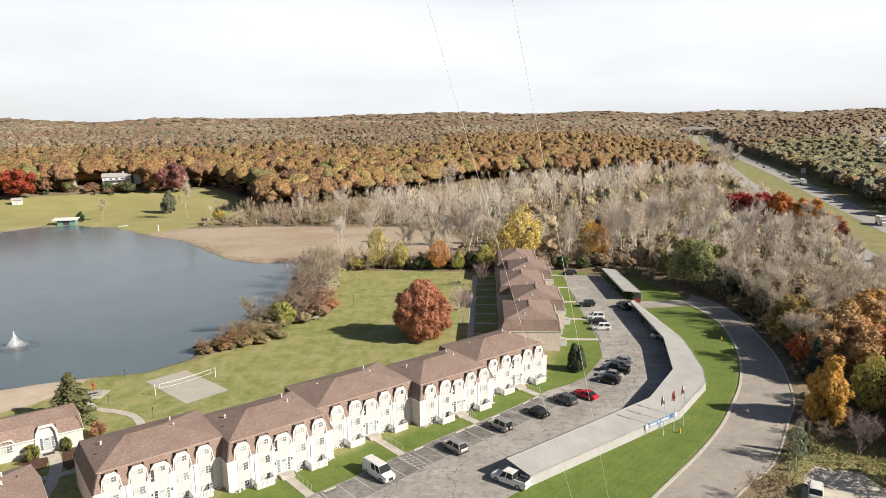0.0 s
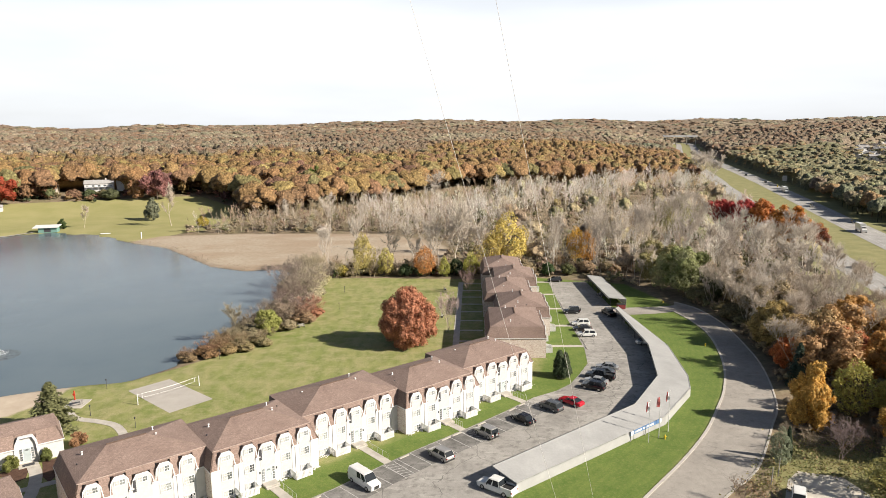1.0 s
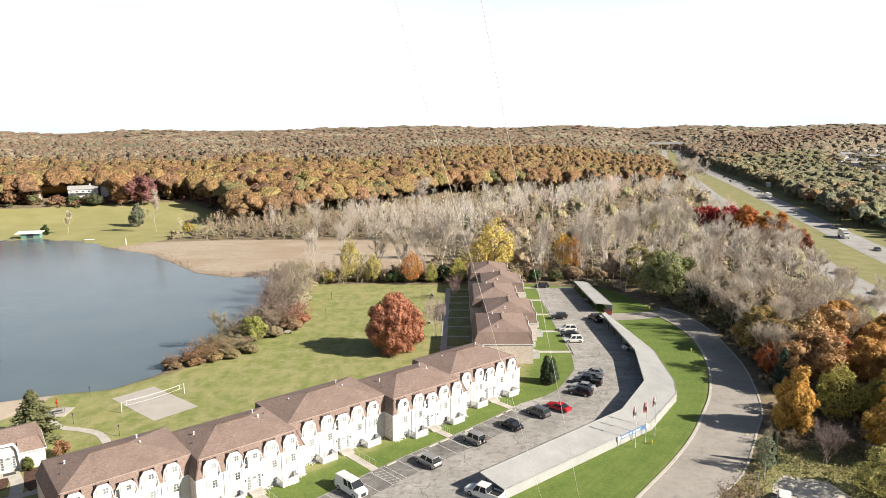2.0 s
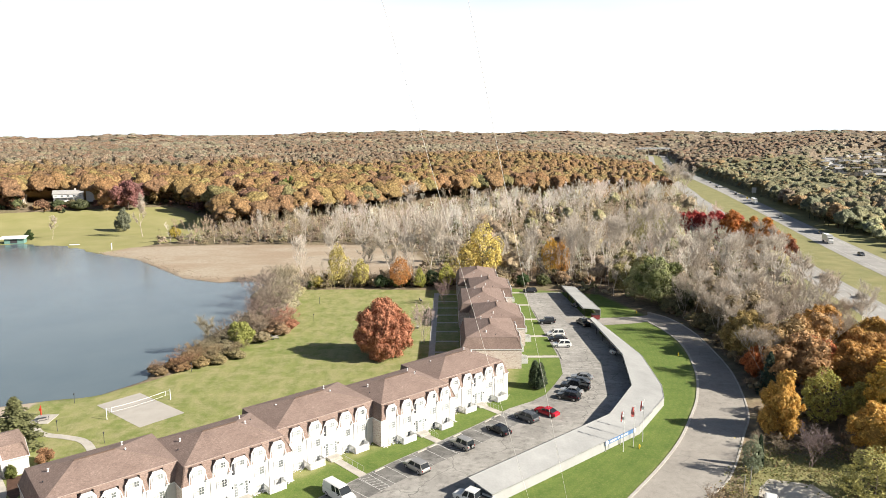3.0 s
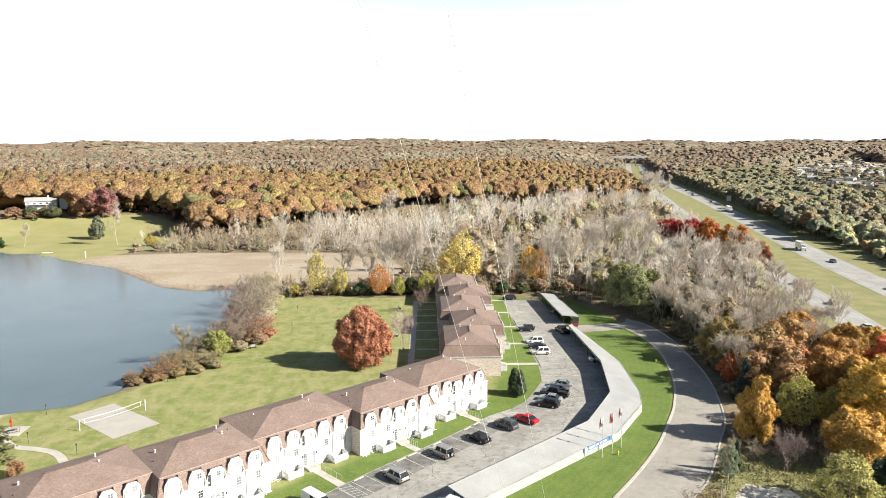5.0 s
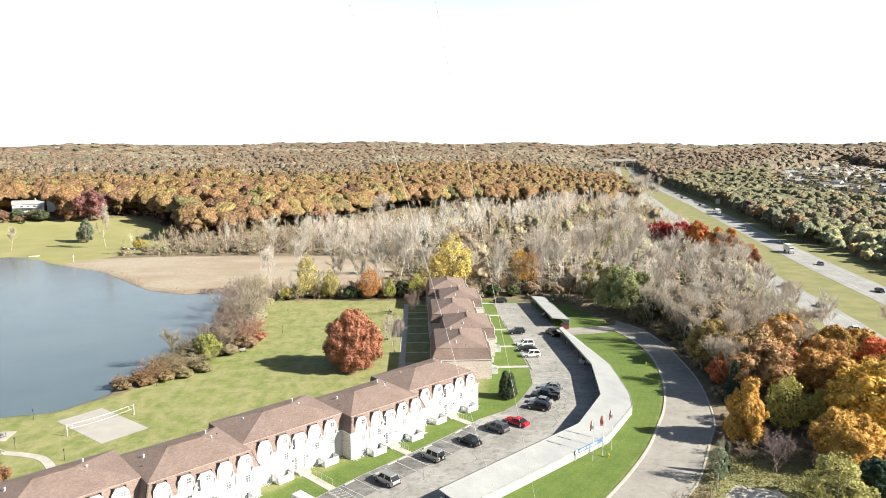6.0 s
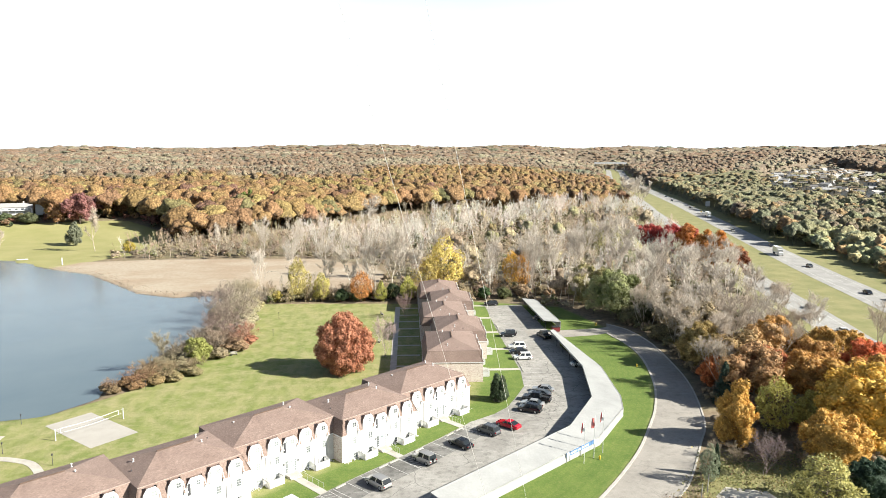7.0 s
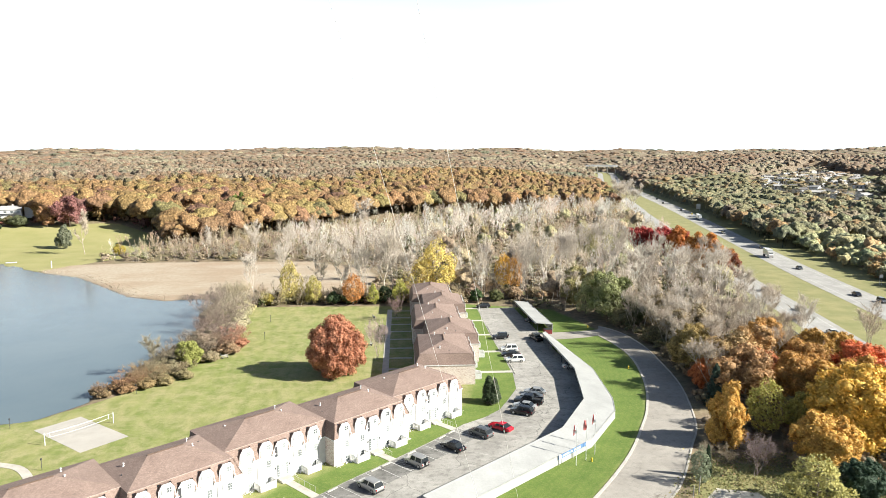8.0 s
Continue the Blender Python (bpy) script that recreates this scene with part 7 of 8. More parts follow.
# ---- clubhouse ----
club = new("clubhouse")
tagged(club, "low white clubhouse with a brown mansard roof", "clubhouse")
CW, CD = 24.0, 7.6
for a, b in ((0, CW - 6.3), (CW - 3.5, CW)):
    part("wall", boxes("wall", WHITE, [(a, b, 0, 0.3, -0.2, 2.9)]), club)
part("wall", boxes("wall", WHITE, [(CW - 0.3, CW - 0.004, 0.3, CD, -0.2, 2.9), (0.004, 0.3, 0.3, CD, -0.2, 2.9), (0.3, CW - 0.3, CD - 0.3, CD, -0.2, 2.9)]), club)
bm = bmesh.new()
for a, b in ((-0.15, CW - 6.3), (CW - 3.5, CW + 0.15)):
    prism(bm, [(a, -0.15, 2.8), (b, -0.15, 2.8), (b - (0.7 if b > CW else 0), 0.9, 4.7), (a + (0.7 if a < 0 else 0), 0.9, 4.7)], (0, 0, 0), (0, 0.2, 0))
prism(bm, [(-0.15, CD + 0.15, 2.8), (CW + 0.15, CD + 0.15, 2.8), (CW - 0.55, CD - 0.9, 4.7), (0.55, CD - 0.9, 4.7)], (0, 0, 0), (0, -0.2, 0))
prism(bm, [(CW + 0.15, -0.15, 2.8), (CW + 0.15, CD + 0.15, 2.8), (CW - 0.55, CD - 0.9, 4.7), (CW - 0.55, 0.9, 4.7)], (0, 0, 0), (-0.2, 0, 0))
box(bm, CW - 6.3, CW - 3.5, 0.75, 1.2, 2.8, 4.72)
part("mansard", done(bm, "mansard", SHINGLE, True), club)
bm = bmesh.new()
cv = [bm.verts.new(p) for p in ((0.5, 0.85, 4.7), (CW - 0.5, 0.85, 4.7), (CW - 0.5, CD - 0.85, 4.7), (0.5, CD - 0.85, 4.7), (2.8, CD / 2, 5.6), (CW - 2.8, CD / 2, 5.6))]
for f in ((0, 1, 5, 4), (1, 2, 5), (2, 3, 4, 5), (3, 0, 4)):
    bm.faces.new([cv[i] for i in f])
part("roof", done(bm, "roof", SHINGLE, True), club)
part("fascia", boxes("fascia", TRIM, [(-0.2, CW - 6.3, -0.22, -0.12, 2.66, 2.82), (CW - 3.5, CW + 0.2, -0.22, -0.12, 2.66, 2.82), (CW + 0.12, CW + 0.2, -0.12, CD, 2.66, 2.82)]), club)
ex = CW - 4.9
bm = bmesh.new()
prism(bm, [(ex - 1.5, 0.3, -0.1), (ex + 1.5, 0.3, -0.1), (ex + 1.3, 0.3, 3.4), (ex + 0.85, 0.3, 4.3), (ex - 0.85, 0.3, 4.3), (ex - 1.3, 0.3, 3.4)], (0, 0, 0), (0, 2.6, 0))
part("entrance_bay", done(bm, "entrance_bay", WHITE), club, "tall white entrance bay")
bm = bmesh.new()
oute = [(ex - 1.95, -0.1), (ex - 1.45, 3.5), (ex - 0.95, 4.5), (ex + 0.95, 4.5), (ex + 1.45, 3.5), (ex + 1.95, -0.1)]
inne = [(ex - 1.5, -0.1), (ex - 1.2, 3.4), (ex - 0.8, 4.25), (ex + 0.8, 4.25), (ex + 1.2, 3.4), (ex + 1.5, -0.1)]
for i in range(5):
    prism(bm, [(p, 0.3, z) for p, z in (inne[i], inne[i + 1], oute[i + 1], oute[i])], (0, -0.45, 0), (0, 0.1, 0))
part("trim", done(bm, "trim", TRIM), club, "white trim round the entrance")
door_part(club, ex, 0.29)
part("doormat", boxes("doormat", DARK, [(ex - 0.8, ex + 0.8, -1.0, -0.2, 0.1, 0.14)]), club)
part("stoop", boxes("stoop", CONCRETE, [(ex - 1.3, ex + 1.3, -1.4, 0.3, -0.1, 0.1)]), club)
window_part(club, CW - 10.2, 0.0, 1.4, 2.6, 1.6)
window_part(club, CW - 17.0, 0.0, 1.4, 2.6, 1.6)
bm = bmesh.new()
for x0 in (CW - 10.2, CW - 17.0):
    for i, ((a, za), (b, zb)) in enumerate((((-1.15, 2.5), (-0.7, 3.3)), ((-0.7, 3.3), (0.7, 3.3)), ((0.7, 3.3), (1.15, 2.5)))):
        prism(bm, [(x0 + a, -0.2, za), (x0 + b, -0.2, zb), (x0 + b * 1.15, -0.2, zb + 0.15), (x0 + a * 1.15, -0.2, za + 0.02)], (0, 0, 0), (0, 0.8, 0))
part("trim", done(bm, "trim", TRIM), club)
club.matrix_basis = pose(-57.3 - CW * math.cos(radians(33)), 99.4 - CW * math.sin(radians(33)), 0, 0, 0, 33)
for x, y, h, c, lab in ((-62.5, 94.4, 2.6, (0.20, 0.21, 0.06), "round green shrub beside the clubhouse"), (-58.9, 97.4, 2.5, (0.15, 0.17, 0.05), "pointed green shrub beside the clubhouse door"),
                        (-56.4, 102.0, 2.6, (0.34, 0.19, 0.10), "round rust-brown shrub beside the clubhouse")):
    tree("garden_shrub", "cone" if "pointed" in lab else "leafy", x, y, h, c, lab, "shrub", wide=1.35 if "rust" in lab else 1.1)
for ring8 in ([(-65.0, 93.2), (-61.4, 96.0), (-60.0, 94.2), (-59.2, 92.2), (-60.4, 90.6), (-62.5, 92.6)], [(-59.6, 97.3), (-57.2, 98.9), (-54.6, 98.6), (-55.2, 91.0), (-57.0, 92.6)]):
    tagged(new("mulch_bed", poly_sheet("mulch_bed", ring8, 0.035, MULCH)), "dark brown mulch bed beside the clubhouse", "flower bed", kind="structure")


# ---- undergrowth along the lane and the highway ----
px, py = scatter(55, 125, 78, 190, 4.2)
ok = (line_distance(px, py, ROAD_R) > 2.5) & (edge_distance(px, py, LAWN) < -8) & (px > np.interp(py, ROAD_R[:, 1], ROAD_R[:, 0])) & (np.minimum(line_distance(px, py, FAR_LANES), line_distance(px, py, NEAR_LANES)) > 11) & (edge_distance(px, py, DIRT) < -1) & (px * 0.5 + py > 133)
px, py = px[ok], py[ok]
n = len(px)
woods("undergrowth", BRUSH, px, py, RNG.uniform(1.5, 4.0, n), RNG.uniform(0.9, 1.5, n), palette(n, [(0.29, 0.22, 0.14), (0.24, 0.215, 0.11), (0.34, 0.25, 0.155)], [4, 2, 2]), "brown undergrowth beside the lane", "undergrowth", LEAF_WOODS)
lane = smooth_line(FAR_LANES[::2], 7.0)
nn = normals_of(lane)
keep = (lane[:, 1] > 130) & (lane[:, 1] < 900)
rows = np.concatenate([np.full(keep.sum(), o) for o in (25, 30, 36, 42)])
pts = np.concatenate([lane[keep] - nn[keep] * o for o in (25, 30, 36, 42)])
pts = pts + RNG.normal(0, 2.0, pts.shape)
n = len(pts)
cols, hs = palette(n, [(0.37, 0.37, 0.20), (0.41, 0.38, 0.20), (0.50, 0.34, 0.16), (0.28, 0.30, 0.17)], [4, 3, 2.5, 2]), RNG.uniform(6.5, 10, n) + (rows - 25) * 0.3
for protos, ok in ((NEAR, pts[:, 1] < 260), (LOW, (pts[:, 1] >= 260) & (pts[:, 1] < 420)), (MID2, pts[:, 1] >= 420)):
    woods("verge_trees", protos, pts[ok, 0], pts[ok, 1], hs[ok], RNG.uniform(0.8, 1.15, ok.sum()), cols[ok], "olive and orange trees along the highway verge", "woods", CANOPY, 0.16)
# rough grass and weeds round the gravel pad
px, py = RNG.uniform(42, 84, 2200), RNG.uniform(66, 100, 2200)
ok = (px > np.interp(py, ROAD_R[:, 1], ROAD_R[:, 0]) + 1.0) & (edge_distance(px, py, [(50.5, 87.2), (53.2, 89.6), (58.6, 87.6), (60, 80), (56, 72), (46, 72), (45.5, 79)]) < -0.4)
px, py = px[ok], py[ok]
n = len(px)
TUFT = []
for i in range(3):
    c_ = np.concatenate([RNG.normal(0, 3.2, (12, 2)), RNG.uniform(1.0, 5.0, (12, 1))], 1)
    nn_ = RNG.normal(size=(12, 3)) * np.array([1, 1, 0.5])
    TUFT.append(cards(RNG, c_ * np.array([1.6, 1.6, 0.5]), nn_ / np.linalg.norm(nn_, axis=1)[:, None], 0.75))
woods("rough_grass", TUFT, px, py, RNG.uniform(0.9, 2.0, n), RNG.uniform(0.9, 1.6, n), palette(n, [(0.22, 0.20, 0.075), (0.28, 0.235, 0.12), (0.15, 0.165, 0.06), (0.25, 0.16, 0.09)], [4, 3, 3, 1.5]), "rough brown and green grass round the gravel", "grass", LEAF_WOODS)
# undergrowth and saplings along the back of the lawn
px, py = RNG.uniform(-34, 24, 110), 221.5 + RNG.uniform(0, 9, 110)
n = len(px)
woods("undergrowth", BARELOW, px, py, RNG.uniform(3.0, 6.0, n), RNG.uniform(1.2, 1.8, n), palette(n, [(0.36, 0.28, 0.19), (0.30, 0.23, 0.15), (0.38, 0.33, 0.17)], [3, 3, 2]), "tangled brown brush behind the lawn", "undergrowth", LEAF_WOODS)
px, py = RNG.uniform(-34, 24, 110), 222.5 + RNG.uniform(0, 8, 110)
woods("undergrowth", BRUSH, px, py, RNG.uniform(2.0, 4.2, n), RNG.uniform(0.7, 1.2, n), palette(n, [(0.20, 0.16, 0.09), (0.12, 0.14, 0.05), (0.30, 0.24, 0.11), (0.26, 0.20, 0.14)], [3, 3, 2, 3]), "brown and green brush behind the lawn", "undergrowth", LEAF_WOODS)
# reeds
px, py = RNG.uniform(-140, 15, 16000), RNG.uniform(232, 325, 16000)
ok = (edge_distance(px, py, REED) > -1.5) & (edge_distance(px, py, LAKE) > RNG.uniform(-9, -3, len(px)))
px, py = px[ok], py[ok]
n = len(px)
h = RNG.uniform(0.15, 0.4, n)
an = RNG.uniform(0, 6.283, n)
w = 0.16
base = np.stack([px, py, hill(px, py) - 0.05], 1)
sx = np.stack([np.cos(an) * w, np.sin(an) * w, np.zeros(n)], 1)
tipv = base + np.stack([RNG.normal(0, 0.25, n), RNG.normal(0, 0.25, n), h], 1)
v = np.stack([base - sx, base + sx, tipv + sx * 0.5, tipv - sx * 0.6], 1).reshape(-1, 3)
k = np.arange(n)[:, None] * 4
patch = np.exp(-((px + 66) / 34) ** 2 - ((py - 303) / 11) ** 2) * 1.5 + 0.35 * np.sin(px * 0.11 + py * 0.23) + RNG.normal(0, 0.12, n)
patch = ease(patch, 0.35, 0.85)[:, None]  # a browner stretch in the middle of the marsh
reed_tint = palette(n, [(0.36, 0.30, 0.23), (0.32, 0.26, 0.19)], [3, 1], 0.1) * (1 - patch) + np.array([(0.31, 0.215, 0.14)]) * patch
tagged(new("reeds", tri_mesh("reeds", v, np.concatenate([k + [0, 1, 2], k + [0, 2, 3]]), LEAF_WOODS, [("var", np.repeat(RNG.uniform(0.75, 1.15, n), 4))],
                             [("tint", np.repeat(reed_tint, 4, 0))])), "dry tan reeds of the lake marsh", "reeds", kind="stuff")


# ---- vehicles ----
def loft(bm, stations):
    """A body from cross sections: x, half width low, half width high, z low, z high."""
    rings = []
    for x, wl, wh, zl, zh in stations:
        zm = zl + (zh - zl) * 0.55
        wm = max(wl, wh) * 1.0
        prof = [(-wl * 0.86, zl), (-wl, zl + 0.08), (-wm, zm), (-wh, zh - 0.06), (-wh * 0.9, zh), (wh * 0.9, zh), (wh, zh - 0.06), (wm, zm), (wl, zl + 0.08), (wl * 0.86, zl)]
        rings.append([bm.verts.new((x, y, z)) for y, z in prof])
    m = len(rings[0])
    for a, b in zip(rings[:-1], rings[1:]):
        for i in range(m):
            bm.faces.new((a[i], a[(i + 1) % m], b[(i + 1) % m], b[i]))
    bm.faces.new(rings[0][::-1])
    bm.faces.new(rings[-1])


CAR_KINDS = {  # length, half width, belt, roof, bonnet end, windscreen top, roof end, tail glass end
    "sedan": (4.7, 0.90, 0.92, 1.43, 1.05, 0.35, -1.05, -1.75),
    "suv": (4.6, 0.92, 1.02, 1.68, 1.15, 0.55, -1.75, -2.15),
    "jeep": (4.3, 0.90, 1.05, 1.78, 0.85, 0.5, -1.85, -2.02),
    "van": (5.7, 1.0, 1.25, 2.1, 1.75, 1.05, -2.6, -2.78),
    "pickup": (5.8, 1.0, 1.05, 1.88, 1.45, 0.85, -0.75, -1.0),
    "coupe": (4.7, 0.92, 0.93, 1.36, 0.9, 0.15, -0.9, -1.8)}
CAR_MESH = {}


def car_paint(name, c, metal=0.2):
    k = paint(name, c, 0.25, metal, var=0.06)
    k.p.inputs["Coat Weight"].default_value = 0.6
    k.p.inputs["Coat Roughness"].default_value = 0.08
    return k.m


PAINTS = {"white": car_paint("white_car_paint", (0.62, 0.62, 0.60), 0.0), "silver": car_paint("silver_car_paint", (0.42, 0.41, 0.39), 0.5), "black": car_paint("black_car_paint", (0.012, 0.012, 0.014), 0.0),
          "red": car_paint("red_car_paint", (0.40, 0.012, 0.025), 0.0), "grey": car_paint("grey_car_paint", (0.11, 0.115, 0.12), 0.3), "blue": car_paint("blue_car_paint", (0.045, 0.06, 0.09), 0.3)}
TYRE, RIM = paint("tyre_rubber", (0.02, 0.02, 0.02), 0.9).m, paint("wheel_rim", (0.45, 0.45, 0.45), 0.35, 0.7).m
TAIL, HEAD = paint("tail_lamp", (0.2, 0.008, 0.008), 0.2).m, paint("head_lamp", (0.7, 0.7, 0.68), 0.15).m
CARGLASS = paint("car_glass", (0.02, 0.024, 0.028), 0.06).m
PLASTIC = paint("black_plastic", (0.03, 0.03, 0.03), 0.7).m


def car_meshes(kind, colour):
    key = (kind, colour)
    if key in CAR_MESH:
        return CAR_MESH[key]
    L, W, belt, roof, hood, ws, re, tg = CAR_KINDS[kind]
    h = L / 2
    hb = belt - (0.12 if kind in ("sedan", "coupe") else 0.06)
    tail = belt - (0.02 if kind in ("sedan", "coupe") else 0.0)
    bm = bmesh.new()
    loft(bm, [(h, W * 0.74, W * 0.70, 0.38, hb - 0.28), (h - 0.12, W * 0.88, W * 0.82, 0.26, hb - 0.14), (h - 0.5, W * 0.97, W * 0.9, 0.22, hb - 0.05), (hood, W, W * 0.93, 0.22, belt),
              (0, W, W * 0.95, 0.22, belt + 0.01), (tg + 0.3, W, W * 0.94, 0.22, belt + 0.01), (-h + 0.35, W * 0.98, W * 0.92, 0.24, tail), (-h + 0.08, W * 0.9, W * 0.86, 0.3, tail - 0.08), (-h, W * 0.8, W * 0.78, 0.42, tail - 0.2)])
    if kind == "pickup":  # an open bed
        box(bm, -h + 0.15, -1.05, W * 0.80, W * 0.93, belt - 0.05, belt + 0.25)
        box(bm, -h + 0.15, -1.05, -W * 0.93, -W * 0.80, belt - 0.05, belt + 0.25)
        box(bm, -h + 0.03, -h + 0.15, -W * 0.9, W * 0.9, belt - 0.1, belt + 0.25)
    body = done(bm, "body", PAINTS[colour])
    zb = belt - 0.01
    bm = bmesh.new()
    lo = [(hood, W * 0.9), (tg, W * 0.89)]
    hi = [(ws, W * 0.76), (re, W * 0.75)]
    vs = [bm.verts.new((lo[0][0], s * lo[0][1], zb)) for s in (-1, 1)] + [bm.verts.new((lo[1][0], s * lo[1][1], zb)) for s in (1, -1)]
    vt = [bm.verts.new((hi[0][0], s * hi[0][1], roof - 0.05)) for s in (-1, 1)] + [bm.verts.new((hi[1][0], s * hi[1][1], roof - 0.05)) for s in (1, -1)]
    bm.faces.new(vs[::-1])
    bm.faces.new(vt)
    for i in range(4):
        bm.faces.new((vs[i], vs[(i + 1) % 4], vt[(i + 1) % 4], vt[i]))
    glass = done(bm, "glasshouse", CARGLASS)
    bm = bmesh.new()
    prism(bm, [(ws + 0.04, -W * 0.77, roof - 0.07), (ws + 0.04, W * 0.77, roof - 0.07), (re - 0.04, W * 0.76, roof - 0.07), (re - 0.04, -W * 0.76, roof - 0.07)], (0, 0, 0), (0, 0, 0.04))
    prism(bm, [(ws - 0.1, -W * 0.62, roof - 0.03), (ws - 0.1, W * 0.62, roof - 0.03), (re + 0.1, W * 0.62, roof - 0.03), (re + 0.1, -W * 0.62, roof - 0.03)], (0, 0, 0), (0, 0, 0.03))
    top = done(bm, "roof", PAINTS[colour])
    pillars = []
    for s in (-1, 1):
        for t in ((0.0, 0.07), (0.42, 0.49), (0.93, 1.0)) if kind != "van" else ((0.0, 0.05), (0.25, 0.29), (0.5, 1.0)):
            a, b = t
            q4 = []
            for f, row, wd in ((a, lo, 0), (b, lo, 0), (b, hi, 1), (a, hi, 1)):
                x = row[0][0] + (row[1][0] - row[0][0]) * f
                yy = row[0][1] + (row[1][1] - row[0][1]) * f
                q4.append((x, s * (yy + 0.012), zb if not wd else roof - 0.06))
            bm = bmesh.new()
            prism(bm, q4, (0, 0, 0), (0, -s * 0.03, 0))
            pillars.append(done(bm, "pillar", PAINTS[colour]))
    r = 0.36 if kind in ("suv", "pickup", "jeep", "van") else 0.32
    bm = bmesh.new()
    tube(bm, (0, -0.11, 0), (0, 0.11, 0), r, r, 16)
    tyre = done(bm, "tyre", TYRE)
    bm = bmesh.new()
    tube(bm, (0, -0.125, 0), (0, 0.125, 0), r * 0.62, r * 0.62, 10)
    rim = done(bm, "rim", RIM)
    lights = [boxes("tail_light", TAIL, [(-h + 0.0, -h + 0.14, s * W * 0.8 - 0.08, s * W * 0.8 + 0.08, belt - 0.34, belt - 0.12)]) for s in (-1, 1)]
    heads = [boxes("headlight", HEAD, [(h - 0.2, h - 0.03, s * W * 0.66 - 0.16, s * W * 0.66 + 0.16, hb - 0.36, hb - 0.2)]) for s in (-1, 1)]
    grille = boxes("grille", PLASTIC, [(h - 0.1, h + 0.015, -W * 0.42, W * 0.42, 0.42, hb - 0.3)])
    bumper = boxes("bumper", PLASTIC if kind in ("suv", "jeep", "van") else PAINTS[colour], [(-h - 0.05, -h + 0.12, -W * 0.86, W * 0.86, 0.32, 0.55)])
    mirrors = [boxes("mirror", PLASTIC, [(hood - 0.55, hood - 0.4, s * (W + 0.09) - 0.07, s * (W + 0.09) + 0.07, belt + 0.0, belt + 0.15)]) for s in (-1, 1)]
    CAR_MESH[key] = (body, glass, (top, pillars), tyre, rim, lights, heads, grille, bumper, mirrors, r)
    return CAR_MESH[key]


def vehicle(kind, colour, x, y, angle, label, z=0.03, group="parked cars"):
    body, glass, top, tyre, rim, lights, heads, grille, bumper, mirrors, r = car_meshes(kind, colour)
    L, W = CAR_KINDS[kind][:2]
    ob = new({"van": "van", "pickup": "pickup_truck"}.get(kind, "car"))
    tagged(ob, label, {"van": "van", "pickup": "pickup truck"}.get(kind, "car"), group)
    part("body", body, ob)
    part("glasshouse", glass, ob, "dark car windows")
    part("roof", top[0], ob)
    for me in top[1]:
        part("pillar", me, ob)
    for sx in (L * 0.31, -L * 0.30):
        for sy in (-1, 1):
            wh = part("wheel", tyre, ob, m=Matrix.Translation((sx, sy * (W - 0.09), r)))
            part("rim", rim, wh)
    for me in lights:
        part("tail_light", me, ob)
    for me in heads:
        part("headlight", me, ob)
    for me in mirrors:
        part("mirror", me, ob)
    part("grille", grille, ob)
    part("bumper", bumper, ob)
    if kind == "pickup":
        part("bed_floor", boxes("bed_floor", PLASTIC, [(-L / 2 + 0.16, -1.06, -W * 0.79, W * 0.79, 1.03, 1.07)]), ob)
    if kind == "jeep":
        sp = part("spare_wheel", tyre, ob, m=pose(-L / 2 - 0.16, 0, 0.95, 0, 0, 90))
        part("rim", rim, sp)
    ob.matrix_basis = pose(x, y, z, 0, 0, angle)
    return ob


vehicle("van", "white", -9.6, 88.6, -48, "white panel van parked in a bay")
vehicle("pickup", "white", 9.0, 86.2, 141, "white pickup truck beside the carport")
vehicle("suv", "silver", 1.4, 96.0, 130, "silver sport utility car parked in a bay")
vehicle("jeep", "silver", 9.0, 103.1, 130, "silver off-road car with a spare wheel")
vehicle("sedan", "black", 15.7, 108.2, 130, "black sedan parked in a bay")
vehicle("suv", "grey", 21.4, 113.0, 130, "dark grey sport utility car parked in a bay")
vehicle("coupe", "red", 25.5, 115.2, 133, "bright red coupe parked in a bay")
vehicle("suv", "black", 31.2, 122.0, 147, "black sport utility car parked in a bay")
vehicle("sedan", "silver", 32.4, 124.7, 150, "silver-blue car parked in a bay")
vehicle("pickup", "black", 33.9, 127.3, 152, "black pickup truck parked in a bay")
vehicle("sedan", "grey", 35.2, 129.9, 156, "grey car parked in a bay")
vehicle("sedan", "silver", 36.6, 132.3, 158, "silver car parked in a bay")
vehicle("suv", "white", 37.6, 154.6, 176, "white crossover parked in a bay")
vehicle("sedan", "black", 37.6, 159.3, 176, "black car parked in a bay")
vehicle("suv", "white", 38.2, 163.6, 177, "large white sport utility car parked in a bay")
vehicle("jeep", "black", 38.2, 174.9, 178, "black off-road car parked in a bay")
vehicle("suv", "black", 40.6, 212.0, 178, "black sport utility car at the end of the lot")
vehicle("pickup", "black", 47.6, 172.6, 100, "dark pickup truck beside the carport end")
vehicle("suv", "white", 49.4, 82.3, 60, "pale sport utility car on the gravel")
vehicle("sedan", "white", 49.9, 148.2, 5, "white car under the carport")
vehicle("sedan", "grey", 51.8, 192, 2, "grey car under the far carport")
